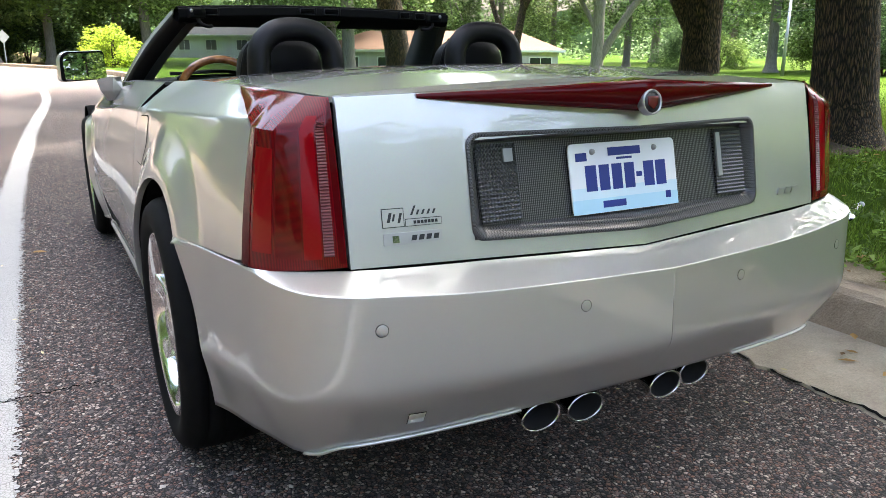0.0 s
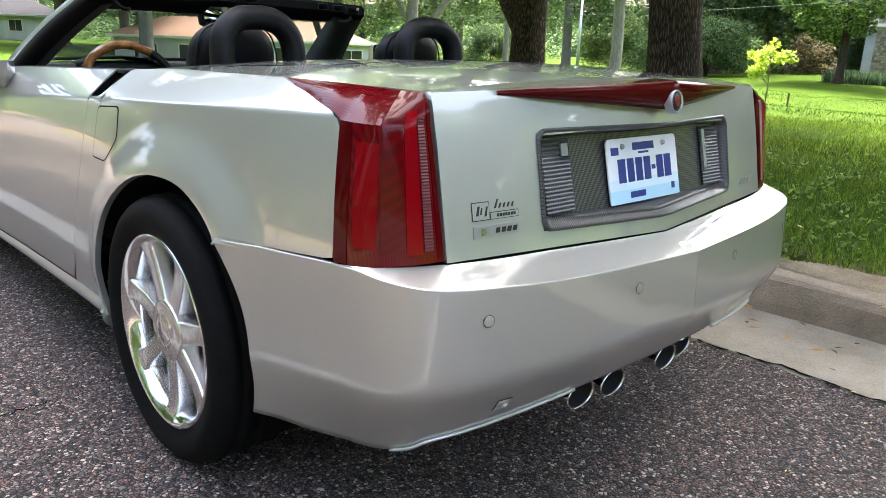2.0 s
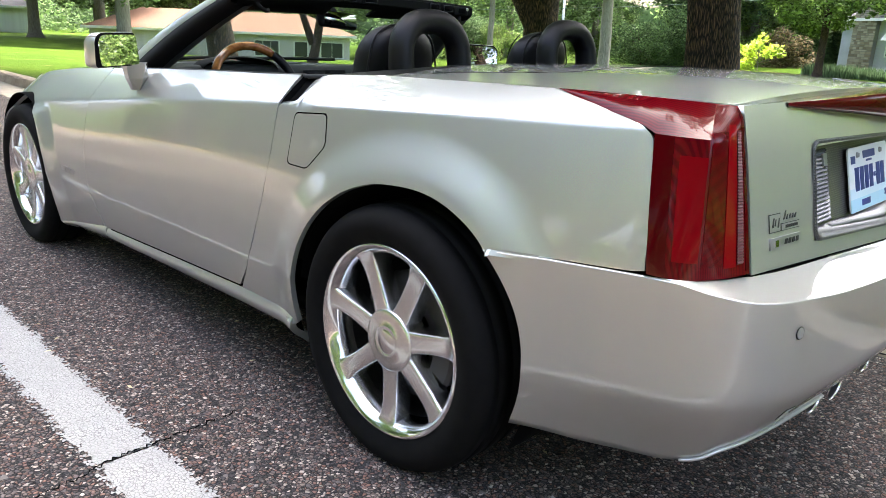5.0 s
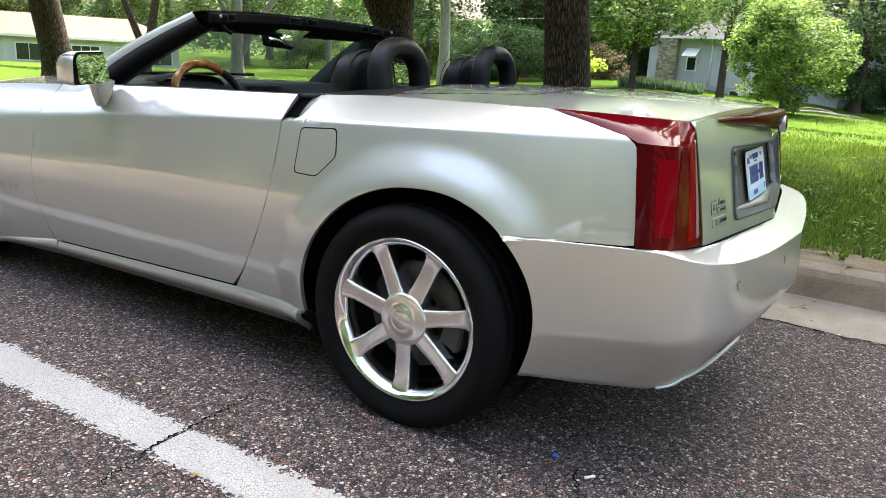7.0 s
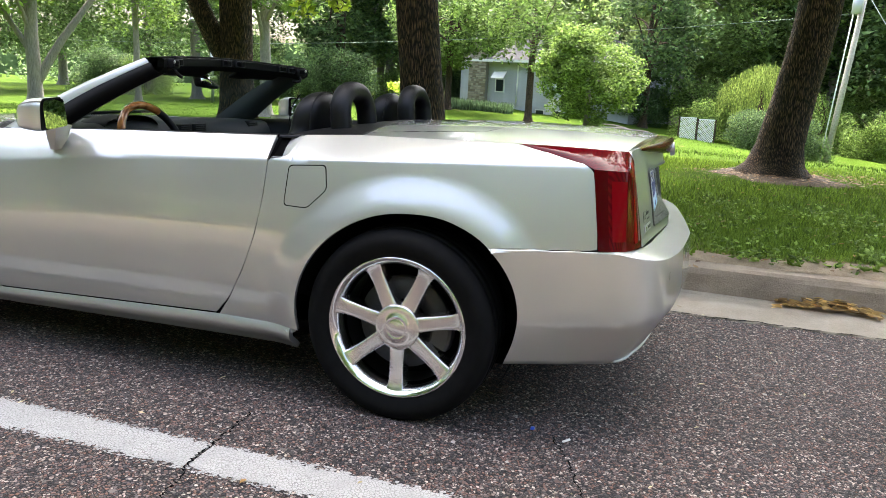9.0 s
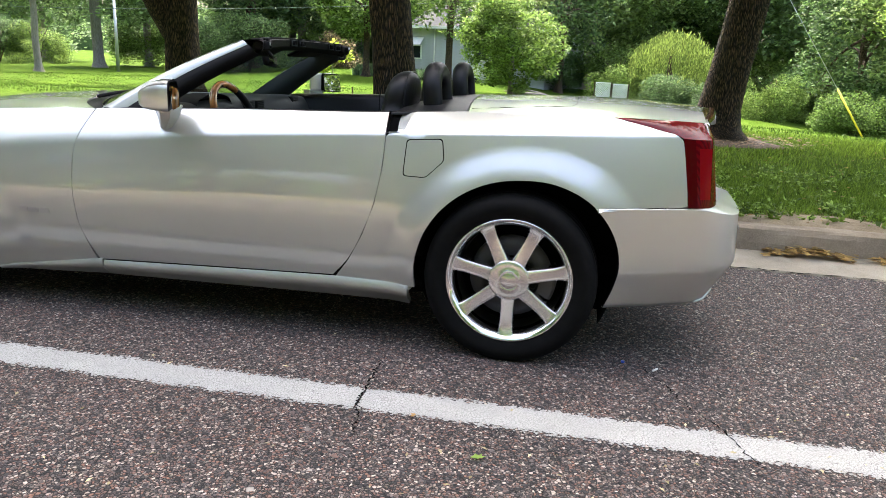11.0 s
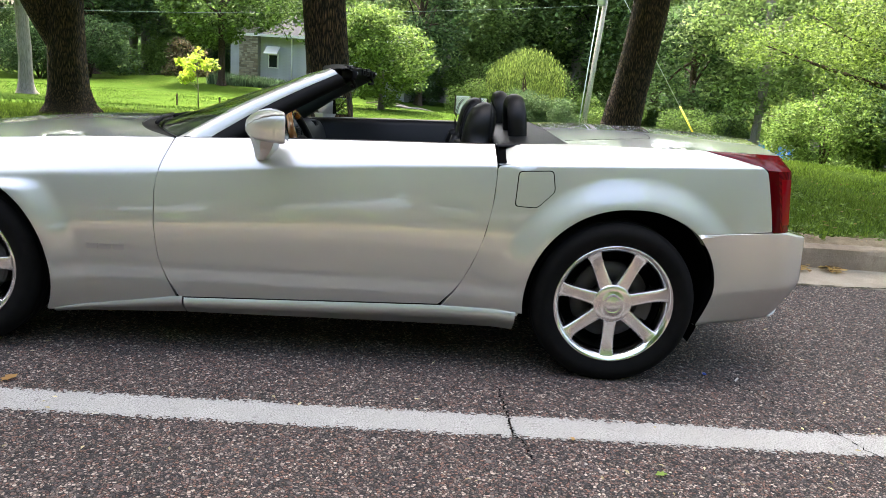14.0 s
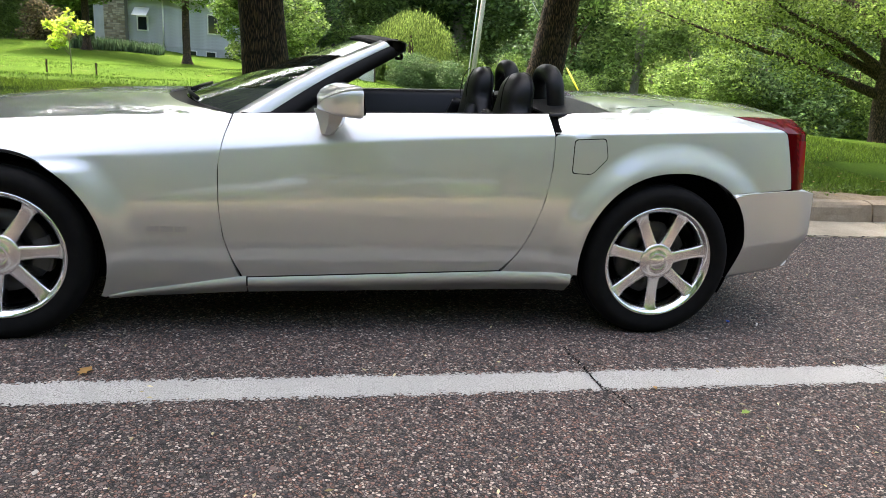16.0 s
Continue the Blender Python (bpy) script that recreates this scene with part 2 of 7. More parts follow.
LAWN = mat("lawn_soil_and_turf", (0.08, 0.16, 0.025), 1.0, Specular_IOR_Level=0.02)
co = place_co(LAWN)
g1 = noise_tex(LAWN, 0.35, 6, 0.6, co)
g2 = noise_tex(LAWN, 45, 5, 0.7, co)
g3 = noise_tex(LAWN, 1.6, 6, 0.7, co)
turf = blend(LAWN, ramp(LAWN, g2.outputs[0], [(0.3, (0, 0, 0)), (0.7, (1, 1, 1))]), (0.021, 0.044, 0.006), (0.058, 0.105, 0.012))
turf = blend(LAWN, ramp(LAWN, g1.outputs[0], [(0.35, (0, 0, 0)), (0.75, (0.6, 0.6, 0.6))]), turf, (0.085, 0.135, 0.013))
colour(LAWN, blend(LAWN, ramp(LAWN, g3.outputs[0], [(0.58, (0, 0, 0)), (0.76, (0.75, 0.75, 0.75))]), turf, (0.19, 0.15, 0.085)))
sx_ = nd(LAWN, "ShaderNodeSeparateXYZ")
wire(LAWN, co, sx_.inputs[0])
near = nd(LAWN, "ShaderNodeMapRange")
near.inputs["From Min"].default_value, near.inputs["From Max"].default_value = 1.75, 2.5
near.inputs["To Min"].default_value, near.inputs["To Max"].default_value = 0.30, 0.0
wire(LAWN, sx_.outputs[0], near.inputs["Value"])
bare = nd(LAWN, "ShaderNodeMath")
wire(LAWN, g3.outputs[0], bare.inputs[0])
wire(LAWN, near.outputs[0], bare.inputs[1])
colour(LAWN, blend(LAWN, ramp(LAWN, bare.outputs[0], [(0.6, (0, 0, 0)), (0.74, (0.85, 0.85, 0.85))]), turf, (0.2, 0.155, 0.085)))
bump(LAWN, g2.outputs[0], 0.8, 0.03)

BARK = mat("furrowed_bark", (0.09, 0.065, 0.045), 0.95)
co = place_co(BARK)
mp = nd(BARK, "ShaderNodeMapping")
mp.inputs["Scale"].default_value = (60, 60, 7.5)
wire(BARK, co, mp.inputs["Vector"])
warp = noise_tex(BARK, 5.0, 3, 0.5, co)
shift = nd(BARK, "ShaderNodeVectorMath")
shift.operation = "MULTIPLY_ADD"
wire(BARK, warp.outputs["Color"], shift.inputs[0])
shift.inputs[1].default_value = (1.6, 1.6, 1.0)
wire(BARK, mp.outputs[0], shift.inputs[2])
b1 = nd(BARK, "ShaderNodeTexVoronoi", Scale=1.0)
b1.feature = "DISTANCE_TO_EDGE"
wire(BARK, shift.outputs[0], b1.inputs["Vector"])
b2 = nd(BARK, "ShaderNodeTexNoise", Scale=2.2, Detail=6.0)
wire(BARK, mp.outputs[0], b2.inputs["Vector"])
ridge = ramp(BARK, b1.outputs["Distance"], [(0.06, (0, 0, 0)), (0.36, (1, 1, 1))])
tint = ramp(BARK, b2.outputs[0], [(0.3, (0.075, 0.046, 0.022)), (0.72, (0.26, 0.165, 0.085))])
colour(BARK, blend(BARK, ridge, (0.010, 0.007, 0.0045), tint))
bump(BARK, b2.outputs[0], 0.5, 0.008, bump(BARK, ridge, 1.0, 0.016))
GREYBARK = mat("grey_bark", (0.2, 0.18, 0.155), 0.95)
gmap = nd(GREYBARK, "ShaderNodeMapping")
gmap.inputs["Scale"].default_value = (3.2, 3.2, 0.35)
wire(GREYBARK, place_co(GREYBARK), gmap.inputs["Vector"])
gb = noise_tex(GREYBARK, 14, 6, 0.6, gmap.outputs[0])
colour(GREYBARK, ramp(GREYBARK, gb.outputs[0], [(0.3, (0.1, 0.09, 0.075)), (0.75, (0.28, 0.26, 0.22))]))
bump(GREYBARK, gb.outputs[0], 0.7, 0.02)


def leaf_material(name, dark, light):
    m = mat(name, light, 0.55, Specular_IOR_Level=0.15)
    g = m.node_tree.nodes.new("ShaderNodeNewGeometry")
    c = ramp(m, g.outputs["Random Per Island"], [(0.0, tuple(0.75 * v for v in dark)), (0.55, tuple(0.85 * v for v in light)), (1.0, tuple(min(1, 1.7 * v) for v in light))])
    colour(m, c)
    t = m.node_tree.nodes.new("ShaderNodeBsdfTranslucent")
    wire(m, c, t.inputs[0])
    mix = m.node_tree.nodes.new("ShaderNodeMixShader")
    mix.inputs[0].default_value = 0.4
    wire(m, bsdf(m).outputs[0], mix.inputs[1])
    wire(m, t.outputs[0], mix.inputs[2])
    wire(m, mix.outputs[0], m.node_tree.nodes["Material Output"].inputs[0])
    return m


LEAF = leaf_material("green_leaves", (0.048, 0.09, 0.018), (0.13, 0.205, 0.044))
LEAFDARK = leaf_material("deep_green_leaves", (0.034, 0.068, 0.024), (0.09, 0.148, 0.05))
# distance haze is put into the colours of LEAFWOOD, LEAFPALE and LEAFFAR
LEAFWOOD = leaf_material("haze_toned_wood_leaves", (0.075, 0.12, 0.04), (0.165, 0.245, 0.08))
LEAFPALE = leaf_material("haze_paled_wood_leaves", (0.095, 0.145, 0.042), (0.215, 0.3, 0.09))
# wide leaf colour range carries the spreading tree's sunlit and shaded look
LEAFSUN = leaf_material("sun_toned_leaves", (0.042, 0.078, 0.0125), (0.17, 0.242, 0.046))
LEAFFAR = leaf_material("haze_toned_far_leaves", (0.07, 0.112, 0.038), (0.128, 0.195, 0.066))
LEAFBRIGHT = leaf_material("bright_green_leaves", (0.075, 0.13, 0.024), (0.175, 0.26, 0.055))
LEAFWILLOW = leaf_material("willow_leaves", (0.10, 0.15, 0.032), (0.215, 0.28, 0.066))
LEAFSAPLING = leaf_material("yellow_green_leaves", (0.22, 0.32, 0.03), (0.42, 0.52, 0.06))
HILL = mat("distant_woodland", (0.05, 0.08, 0.03), 1.0, Specular_IOR_Level=0.0)
hn = noise_tex(HILL, 0.35, 8, 0.75)
colour(HILL, ramp(HILL, hn.outputs[0], [(0.35, (0.025, 0.045, 0.015)), (0.65, (0.09, 0.13, 0.05))]))
GRASSBLADE = leaf_material("grass_blades", (0.055, 0.1, 0.011), (0.14, 0.215, 0.027))
# darker copy of the grass blades: tones down the sunlit far lawn by colour
DIMBLADE = leaf_material("dimmed_lawn_grass", (0.024, 0.052, 0.007), (0.066, 0.118, 0.016))
DRYLEAF = leaf_material("dry_leaves", (0.09, 0.05, 0.02), (0.26, 0.155, 0.055))


# ---- mesh tools ----
def finish(name, bm, material, smooth=True):
    me = bpy.data.meshes.new(name)
    bm.to_mesh(me)
    bm.free()
    me.materials.append(material)
    for p in me.polygons:
        p.use_smooth = smooth
    return new(name, me)


def part(name, bm, material, parent, label="", smooth=True):
    ob = finish(name, bm, material, smooth)
    ob.parent = parent
    if label:
        tagged(ob, label)
    return ob


def from_arrays(name, verts, faces, material, smooth=False):
    me = bpy.data.meshes.new(name)
    me.from_pydata([tuple(v) for v in verts], [], [tuple(f) for f in faces])
    me.materials.append(material)
    if smooth:
        me.polygons.foreach_set("use_smooth", [True] * len(me.polygons))
    return new(name, me)


def pchip(pairs):
    """A smooth monotone curve through (x, y) pairs."""
    xs, ys = np.array(pairs, float).T
    h, d = np.diff(xs), np.diff(ys) / np.diff(xs)
    m = np.zeros_like(xs)
    for i in range(1, len(xs) - 1):
        if d[i - 1] * d[i] > 0:
            w1, w2 = 2 * h[i] + h[i - 1], h[i] + 2 * h[i - 1]
            m[i] = (w1 + w2) / (w1 / d[i - 1] + w2 / d[i])
    m[0], m[-1] = d[0], d[-1]

    def f(x):
        x = np.asarray(x, float)
        c = np.clip(x, xs[0], xs[-1])
        i = np.clip(np.searchsorted(xs, c, "right") - 1, 0, len(xs) - 2)
        t = (c - xs[i]) / h[i]
        return ((1 + 2 * t) * (1 - t) ** 2 * ys[i] + t * (1 - t) ** 2 * h[i] * m[i] + t * t * (3 - 2 * t) * ys[i + 1] + t * t * (t - 1) * h[i] * m[i + 1])
    return f


def spline(points, n, closed=False):
    """n points on a smooth curve through points, spaced by the length along it."""
    p = np.array(points, float)
    if closed:
        p = np.vstack([p, p[:1]])
    h = np.maximum(np.linalg.norm(np.diff(p, axis=0), axis=1), 1e-6) ** 0.8
    s = np.r_[0, np.cumsum(h)]
    d = np.diff(p, axis=0) / h[:, None]
    m = np.zeros_like(p)
    m[1:-1] = (d[:-1] * h[1:, None] + d[1:] * h[:-1, None]) / (h[:-1] + h[1:])[:, None]
    if closed:
        m[0] = m[-1] = (d[-1] * h[0] + d[0] * h[-1]) / (h[0] + h[-1])
    elif len(p) > 2:
        m[0], m[-1] = 1.5 * d[0] - 0.5 * m[1], 1.5 * d[-1] - 0.5 * m[-2]
    else:
        m[0] = m[-1] = d[0]
    u = np.linspace(0, s[-1], n, endpoint=not closed)
    i = np.clip(np.searchsorted(s, u, "right") - 1, 0, len(h) - 1)
    t = ((u - s[i]) / h[i])[:, None]
    k = h[i][:, None]
    return (1 + 2 * t) * (1 - t) ** 2 * p[i] + t * (1 - t) ** 2 * k * m[i] + t * t * (3 - 2 * t) * p[i + 1] + t * t * (t - 1) * k * m[i + 1]


def polyline(points, n):
    """n points evenly along straight pieces."""
    p = np.array(points, float)
    s = np.r_[0, np.cumsum(np.linalg.norm(np.diff(p, axis=0), axis=1))]
    u = np.linspace(0, s[-1], n)
    return np.stack([np.interp(u, s, p[:, k]) for k in range(p.shape[1])], 1)


def net(rows, nu, nv):
    """A smooth surface through rows of control points: nu along a row, nv across the rows."""
    a = np.stack([spline(r, nu) for r in rows])
    return np.stack([spline(a[:, j], nv) for j in range(nu)])


def grid(P, bm=None, outward=None, flange=0.0, close=False, cap=False):
    """Quads over an array of points; flange turns the rim inwards, which gives the panel its edge."""
    bm = bm or bmesh.new()
    P = np.asarray(P, float)
    nu, nv = P.shape[:2]
    du, dv = np.gradient(P, axis=0), np.gradient(P, axis=1)
    N = np.cross(du, dv)
    N /= np.maximum(np.linalg.norm(N, axis=2, keepdims=True), 1e-9)
    sign = 1
    if outward is not None:
        sign = 1 if (N.reshape(-1, 3) @ np.array(outward, float)).sum() > 0 else -1
    V = [[bm.verts.new(P[i, j]) for j in range(nv)] for i in range(nu)]

    def quad(*v):
        v = list(dict.fromkeys(v))
        if len(v) > 2:
            f = bm.faces.new(v if sign > 0 else v[::-1])
            f.smooth = True
    for i in range(nu if close else nu - 1):
        k = (i + 1) % nu
        for j in range(nv - 1):
            quad(V[i][j], V[k][j], V[k][j + 1], V[i][j + 1])
    if flange:
        ring = [(i, 0) for i in range(nu)] + [(nu - 1, j) for j in range(1, nv)] + [(i, nv - 1) for i in range(nu - 2, -1, -1)] + [(0, j) for j in range(nv - 2, 0, -1)]
        low = [bm.verts.new(P[i, j] - sign * N[i, j] * flange) for i, j in ring]
        for a in range(len(ring)):
            b = (a + 1) % len(ring)
            va, vb = V[ring[a][0]][ring[a][1]], V[ring[b][0]][ring[b][1]]
            quad(va, low[a], low[b], vb)
            e = bm.edges.get((va, vb))
            if e:
                e.smooth = False
    return bm


def mirrored(bm):
    b = bm.copy()
    for v in b.verts:
        v.co.x = -v.co.x
    bmesh.ops.reverse_faces(b, faces=b.faces[:])
    return b


def both(name, bm, material, parent, label=""):
    b = mirrored(bm)
    return part(name, bm, material, parent, label), part(name, b, material, parent, label)


def tube(points, radius, n=10, flat=1.0, caps=True, up=(0, 0, 1), bm=None):
    """A tube along points; radius may be a list; flat squeezes it across the second axis."""
    bm = bm or bmesh.new()
    p = [Vector(q) for q in points]
    r = [float(v) for v in radius] if isinstance(radius, (list, tuple, np.ndarray)) else [float(radius)] * len(p)
    rings = []
    side = None
    for i, q in enumerate(p):
        d = (p[min(i + 1, len(p) - 1)] - p[max(i - 1, 0)]).normalized()
        if side is None:
            side = d.cross(Vector(up))
            if side.length < 1e-3:
                side = d.cross(Vector((1, 0, 0)))
        side = (side - d * side.dot(d)).normalized()
        top = side.cross(d).normalized()
        rings.append([bm.verts.new(q + r[i] * (side * math.cos(a) + top * flat * math.sin(a))) for a in [2 * math.pi * k / n for k in range(n)]])
    for a, b in zip(rings, rings[1:]):
        for k in range(n):
            f = bm.faces.new((a[k], a[(k + 1) % n], b[(k + 1) % n], b[k]))
            f.smooth = True
    if caps:
        bm.faces.new(rings[0][::-1])
        bm.faces.new(rings[-1])
    bmesh.ops.recalc_face_normals(bm, faces=bm.faces[:])
    return bm


def lathe(profile, n=48, axis="x", bm=None):
    """Turns (along, radius) pairs round an axis."""
    bm = bm or bmesh.new()
    rings = []
    for k in range(n):
        a = 2 * math.pi * k / n
        rings.append([bm.verts.new((s, r * math.cos(a), r * math.sin(a)) if axis == "x" else ((r * math.cos(a), r * math.sin(a), s) if axis == "z" else (r * math.cos(a), s, r * math.sin(a)))) for s, r in profile])
    for k in range(n):
        a, b = rings[k], rings[(k + 1) % n]
        for j in range(len(profile) - 1):
            f = bm.faces.new((a[j], b[j], b[j + 1], a[j + 1]))
            f.smooth = True
    bmesh.ops.recalc_face_normals(bm, faces=bm.faces[:])
    return bm


def block(x0, x1, y0, y1, z0, z1, bevel=0.0, segments=2, bm=None):
    bm = bm or bmesh.new()
    made = bmesh.ops.create_cube(bm, size=1.0)["verts"]
    for v in made:
        v.co = Vector(((x0 + x1) / 2 + v.co.x * (x1 - x0), (y0 + y1) / 2 + v.co.y * (y1 - y0), (z0 + z1) / 2 + v.co.z * (z1 - z0)))
    if bevel:
        es = list({e for v in made for e in v.link_edges})
        bmesh.ops.bevel(bm, geom=es, offset=bevel, segments=segments, profile=0.5, affect="EDGES", clamp_overlap=True)
    return bm


def prism(outline, depth, bevel=0.0, bm=None):
    """A flat outline in x, z, drawn out along y."""
    bm = bm or bmesh.new()
    a = [bm.verts.new((x, 0, z)) for x, z in outline]
    b = [bm.verts.new((x, depth, z)) for x, z in outline]
    n = len(a)
    fs = [bm.faces.new(a), bm.faces.new(b[::-1])]
    for i in range(n):
        fs.append(bm.faces.new((a[i], b[i], b[(i + 1) % n], a[(i + 1) % n])))
    bmesh.ops.recalc_face_normals(bm, faces=bm.faces[:])
    if bevel:
        bmesh.ops.bevel(bm, geom=list(fs[0].edges) + list(fs[1].edges), offset=bevel, segments=2, profile=0.5, affect="EDGES", clamp_overlap=True)
    return bm


def moved(bm, m):
    bmesh.ops.transform(bm, matrix=m, verts=bm.verts[:])
    return bm


def rounded_outline(pts, r, n=5):
    out = []
    m = len(pts)
    for i in range(m):
        p0, p, p1 = (np.array(pts[k % m], float) for k in (i - 1, i, i + 1))
        a, b = (p0 - p) / np.linalg.norm(p0 - p), (p1 - p) / np.linalg.norm(p1 - p)
        s, e = p + a * r, p + b * r
        for t in np.linspace(0, 1, n):
            out.append((1 - t) ** 2 * s + 2 * t * (1 - t) * p + t * t * e)
    return np.array(out)

# ---- ground, road, kerb ----
bend = pchip([(-80, 0), (3, 0), (8, 0.12), (16, 0.46), (22, 0.4), (27, 0.08), (33, -0.9), (45, -4.6), (60, -12), (90, -34), (140, -80)])
ANCHORS = np.array([(1.7, -8, 0.16), (1.7, 0, 0.16), (1.8, 8, 0.16), (1.8, 20, 0.1), (4.6, 2, 0.27), (7.5, -2.1, 0.2), (8, 6.3, 0.26), (6.2, 13.4, 0.02), (15.6, -15.7, -0.9), (23.7, 9.2, -0.48), (27, 2.8, -0.25),
                    (39.4, -0.8, -1.1), (49.5, 13.3, 0.15), (47.5, 7.7, -0.4), (38.2, -8.2, -1.75), (52.5, -24.7, -3.2), (23.5, -11.9, -1.15), (32.6, -16.1, -1.95), (41.7, -20.3, -2.65), (31, 51, -1.4), (12, 66, -0.4), (22, 25, -0.4), (40, 30, -0.6), (90, -40, -5), (90, 20, 0), (-12, 0, 0.1), (-12, 40, 0.1), (-60, 0, 0.5), (-12, -30, 0.1), (10, -40, -1.5), (30, -50, -4), (0, 110, 0)])


def ground_z(x, y):
    x, y = np.asarray(x, float), np.asarray(y, float)
    d2 = (x[..., None] - ANCHORS[:, 0]) ** 2 + (y[..., None] - ANCHORS[:, 1]) ** 2
    w = 1 / (d2 + 2.0) ** 1.6
    return (w * ANCHORS[:, 2]).sum(-1) / w.sum(-1)


def spread(lo, hi, near, far, middle):
    """Steps that grow away from the middle."""
    out, v = [middle], middle
    while v < hi:
        v += near + (v - middle) * far
        out.append(v)
    v = middle
    while v > lo:
        v -= near + (middle - v) * far
        out.insert(0, v)
    return np.array(out)


gx, gy = spread(-900, 900, 0.35, 0.09, 2.6), spread(-900, 900, 0.5, 0.07, 0.0)
GX, GY = np.meshgrid(gx, gy, indexing="ij")
GZ = ground_z(GX, GY)
under = (GX < 1.62 + bend(GY)) & (GX > -9.9 + bend(GY)) & (GY > -200) & (GY < 140)
GZ = np.where(under, -0.25, GZ + 0.02 * np.sin(GX * 1.7 + 0.4 * GY) * np.sin(GY * 1.3) * np.clip((GX - 2.5) / 3, 0, 1))
ground = finish("ground", grid(np.stack([GX, GY, GZ], 2), outward=(0, 0, 1)), LAWN)
tagged(ground, "mown green lawn with bare patches sloping gently away", "lawn", kind="structure")


def strip(name, offsets, material, y0, y1, step, heights, label, category, kind="structure"):
    ys = np.arange(y0, y1 + step / 2, step)
    P = np.array([[(bend(y) + o, y, h) for o, h in zip(offsets, heights)] for y in ys])
    return tagged(finish(name, grid(P, outward=(0, 0, 1)), material), label, category, kind=kind)


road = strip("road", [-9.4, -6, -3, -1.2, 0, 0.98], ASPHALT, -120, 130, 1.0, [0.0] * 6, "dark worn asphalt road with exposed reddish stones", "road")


def painted_line(name, x0, x1, y0, y1, material, label):
    ys = np.linspace(y0, y1, max(2, int((y1 - y0) / (0.1 if y1 - y0 < 60 else 0.5)) + 1))
    w = x1 - x0
    steps = (0, 0.25, 0.5, 0.75, 1.0)
    P = np.array([[(bend(y) + x0 - 0.01 + (w + 0.02) * u, y, 0.0028) for u in steps] for y in ys])
    ob = finish(name, grid(P, outward=(0, 0, 1)), material)
    inside = ob.data.attributes.new("inside", "FLOAT", "POINT")
    inside.data.foreach_set("value", [(w + 0.02) * min(u, 1 - u) for _ in ys for u in steps])
    return tagged(ob, label, "road marking", kind="structure")


LINE_GAP = (0.446, 0.453)
painted_line("edge_line", -1.468, -1.283, -14, LINE_GAP[0], LINEPAINT, "worn white edge line painted on the asphalt")
painted_line("edge_line", -1.468, -1.283, LINE_GAP[1], 45, LINEPAINT, "worn white edge line painted on the asphalt")
YELLOW = mat("worn_yellow_road_paint", (0.12, 0.09, 0.03), 0.8)
painted_line("centre_line", -5.62, -5.51, -60, 60, YELLOW, "worn yellow centre line painted on the road")
painted_line("centre_line", -5.40, -5.29, -60, 60, YELLOW, "worn yellow centre line painted on the road")

# gutter and kerb in cast lengths
kerb_root = tagged(new("kerb"), "weathered concrete kerb and gutter along the lawn", "kerb", kind="structure")


def kerb_length(name, profile, y0, y1, seed, material):
    n = 61
    rows = []
    def ragged(y, i):
        return (0.010 * math.sin(31 * y + seed) + 0.008 * math.sin(83 * y) + 0.006 * math.sin(197 * y + 2)) if i < 2 and x0 < 1.2 else 0.002 * math.sin(61 * y + 5 * i)
    x0 = profile[0][0]
    for k in range(n):
        y = y0 + (y1 - y0) * k / (n - 1)
        rows.append([(bend(y) + x + 0.004 * math.sin(7 * y + 9 * i) + ragged(y, i), y, z + 0.003 * math.sin(5 * y + 3 * i + seed)) for i, (x, z) in enumerate(profile)])
    bm = grid(np.array(rows), outward=(-0.4, 0, 1))
    for end in (0, -1):
        vs = [bm.verts.new(p) for p in rows[end]]
        try:
            bm.faces.new(vs + [bm.verts.new((rows[end][-1][0], rows[end][-1][1], -0.2)), bm.verts.new((rows[end][0][0], rows[end][0][1], -0.2))])
        except ValueError:
            pass
    return part(name, bm, material, kerb_root, smooth=False)


KERB = [(1.50, -0.02), (1.515, 0.05), (1.53, 0.11), (1.545, 0.138), (1.57, 0.15), (1.63, 0.155), (1.70, 0.155), (1.705, -0.1)]
GUTTER = [(0.90, -0.04), (0.955, 0.006), (1.2, 0.004), (1.45, -0.004), (1.512, 0.0)]
y = -15.2
k = 0
while y < 60:
    kerb_length("kerb_stone", KERB, y, y + 2.985, k, CONCRETE)
    kerb_length("gutter_slab", GUTTER, y, y + 2.985, k + 3, GUTTERSLAB)
    y += 3.0
    k += 1
# concrete darkened in colour for tree shade and dirt, so its reflection stays faint
DIMKERB = concrete("shade_darkened_concrete", (0.05, 0.045, 0.032), (0.085, 0.076, 0.056), (0.13, 0.115, 0.085))
far_kerb = strip("far_kerb", [-9.9, -9.88, -9.75, -9.55, -9.52, -9.3], DIMKERB, -90, 110, 1.5, [-0.1, 0.15, 0.155, 0.15, 0.0, 0.004], "concrete kerb across the road, colour darkened for shade and dirt", "kerb")


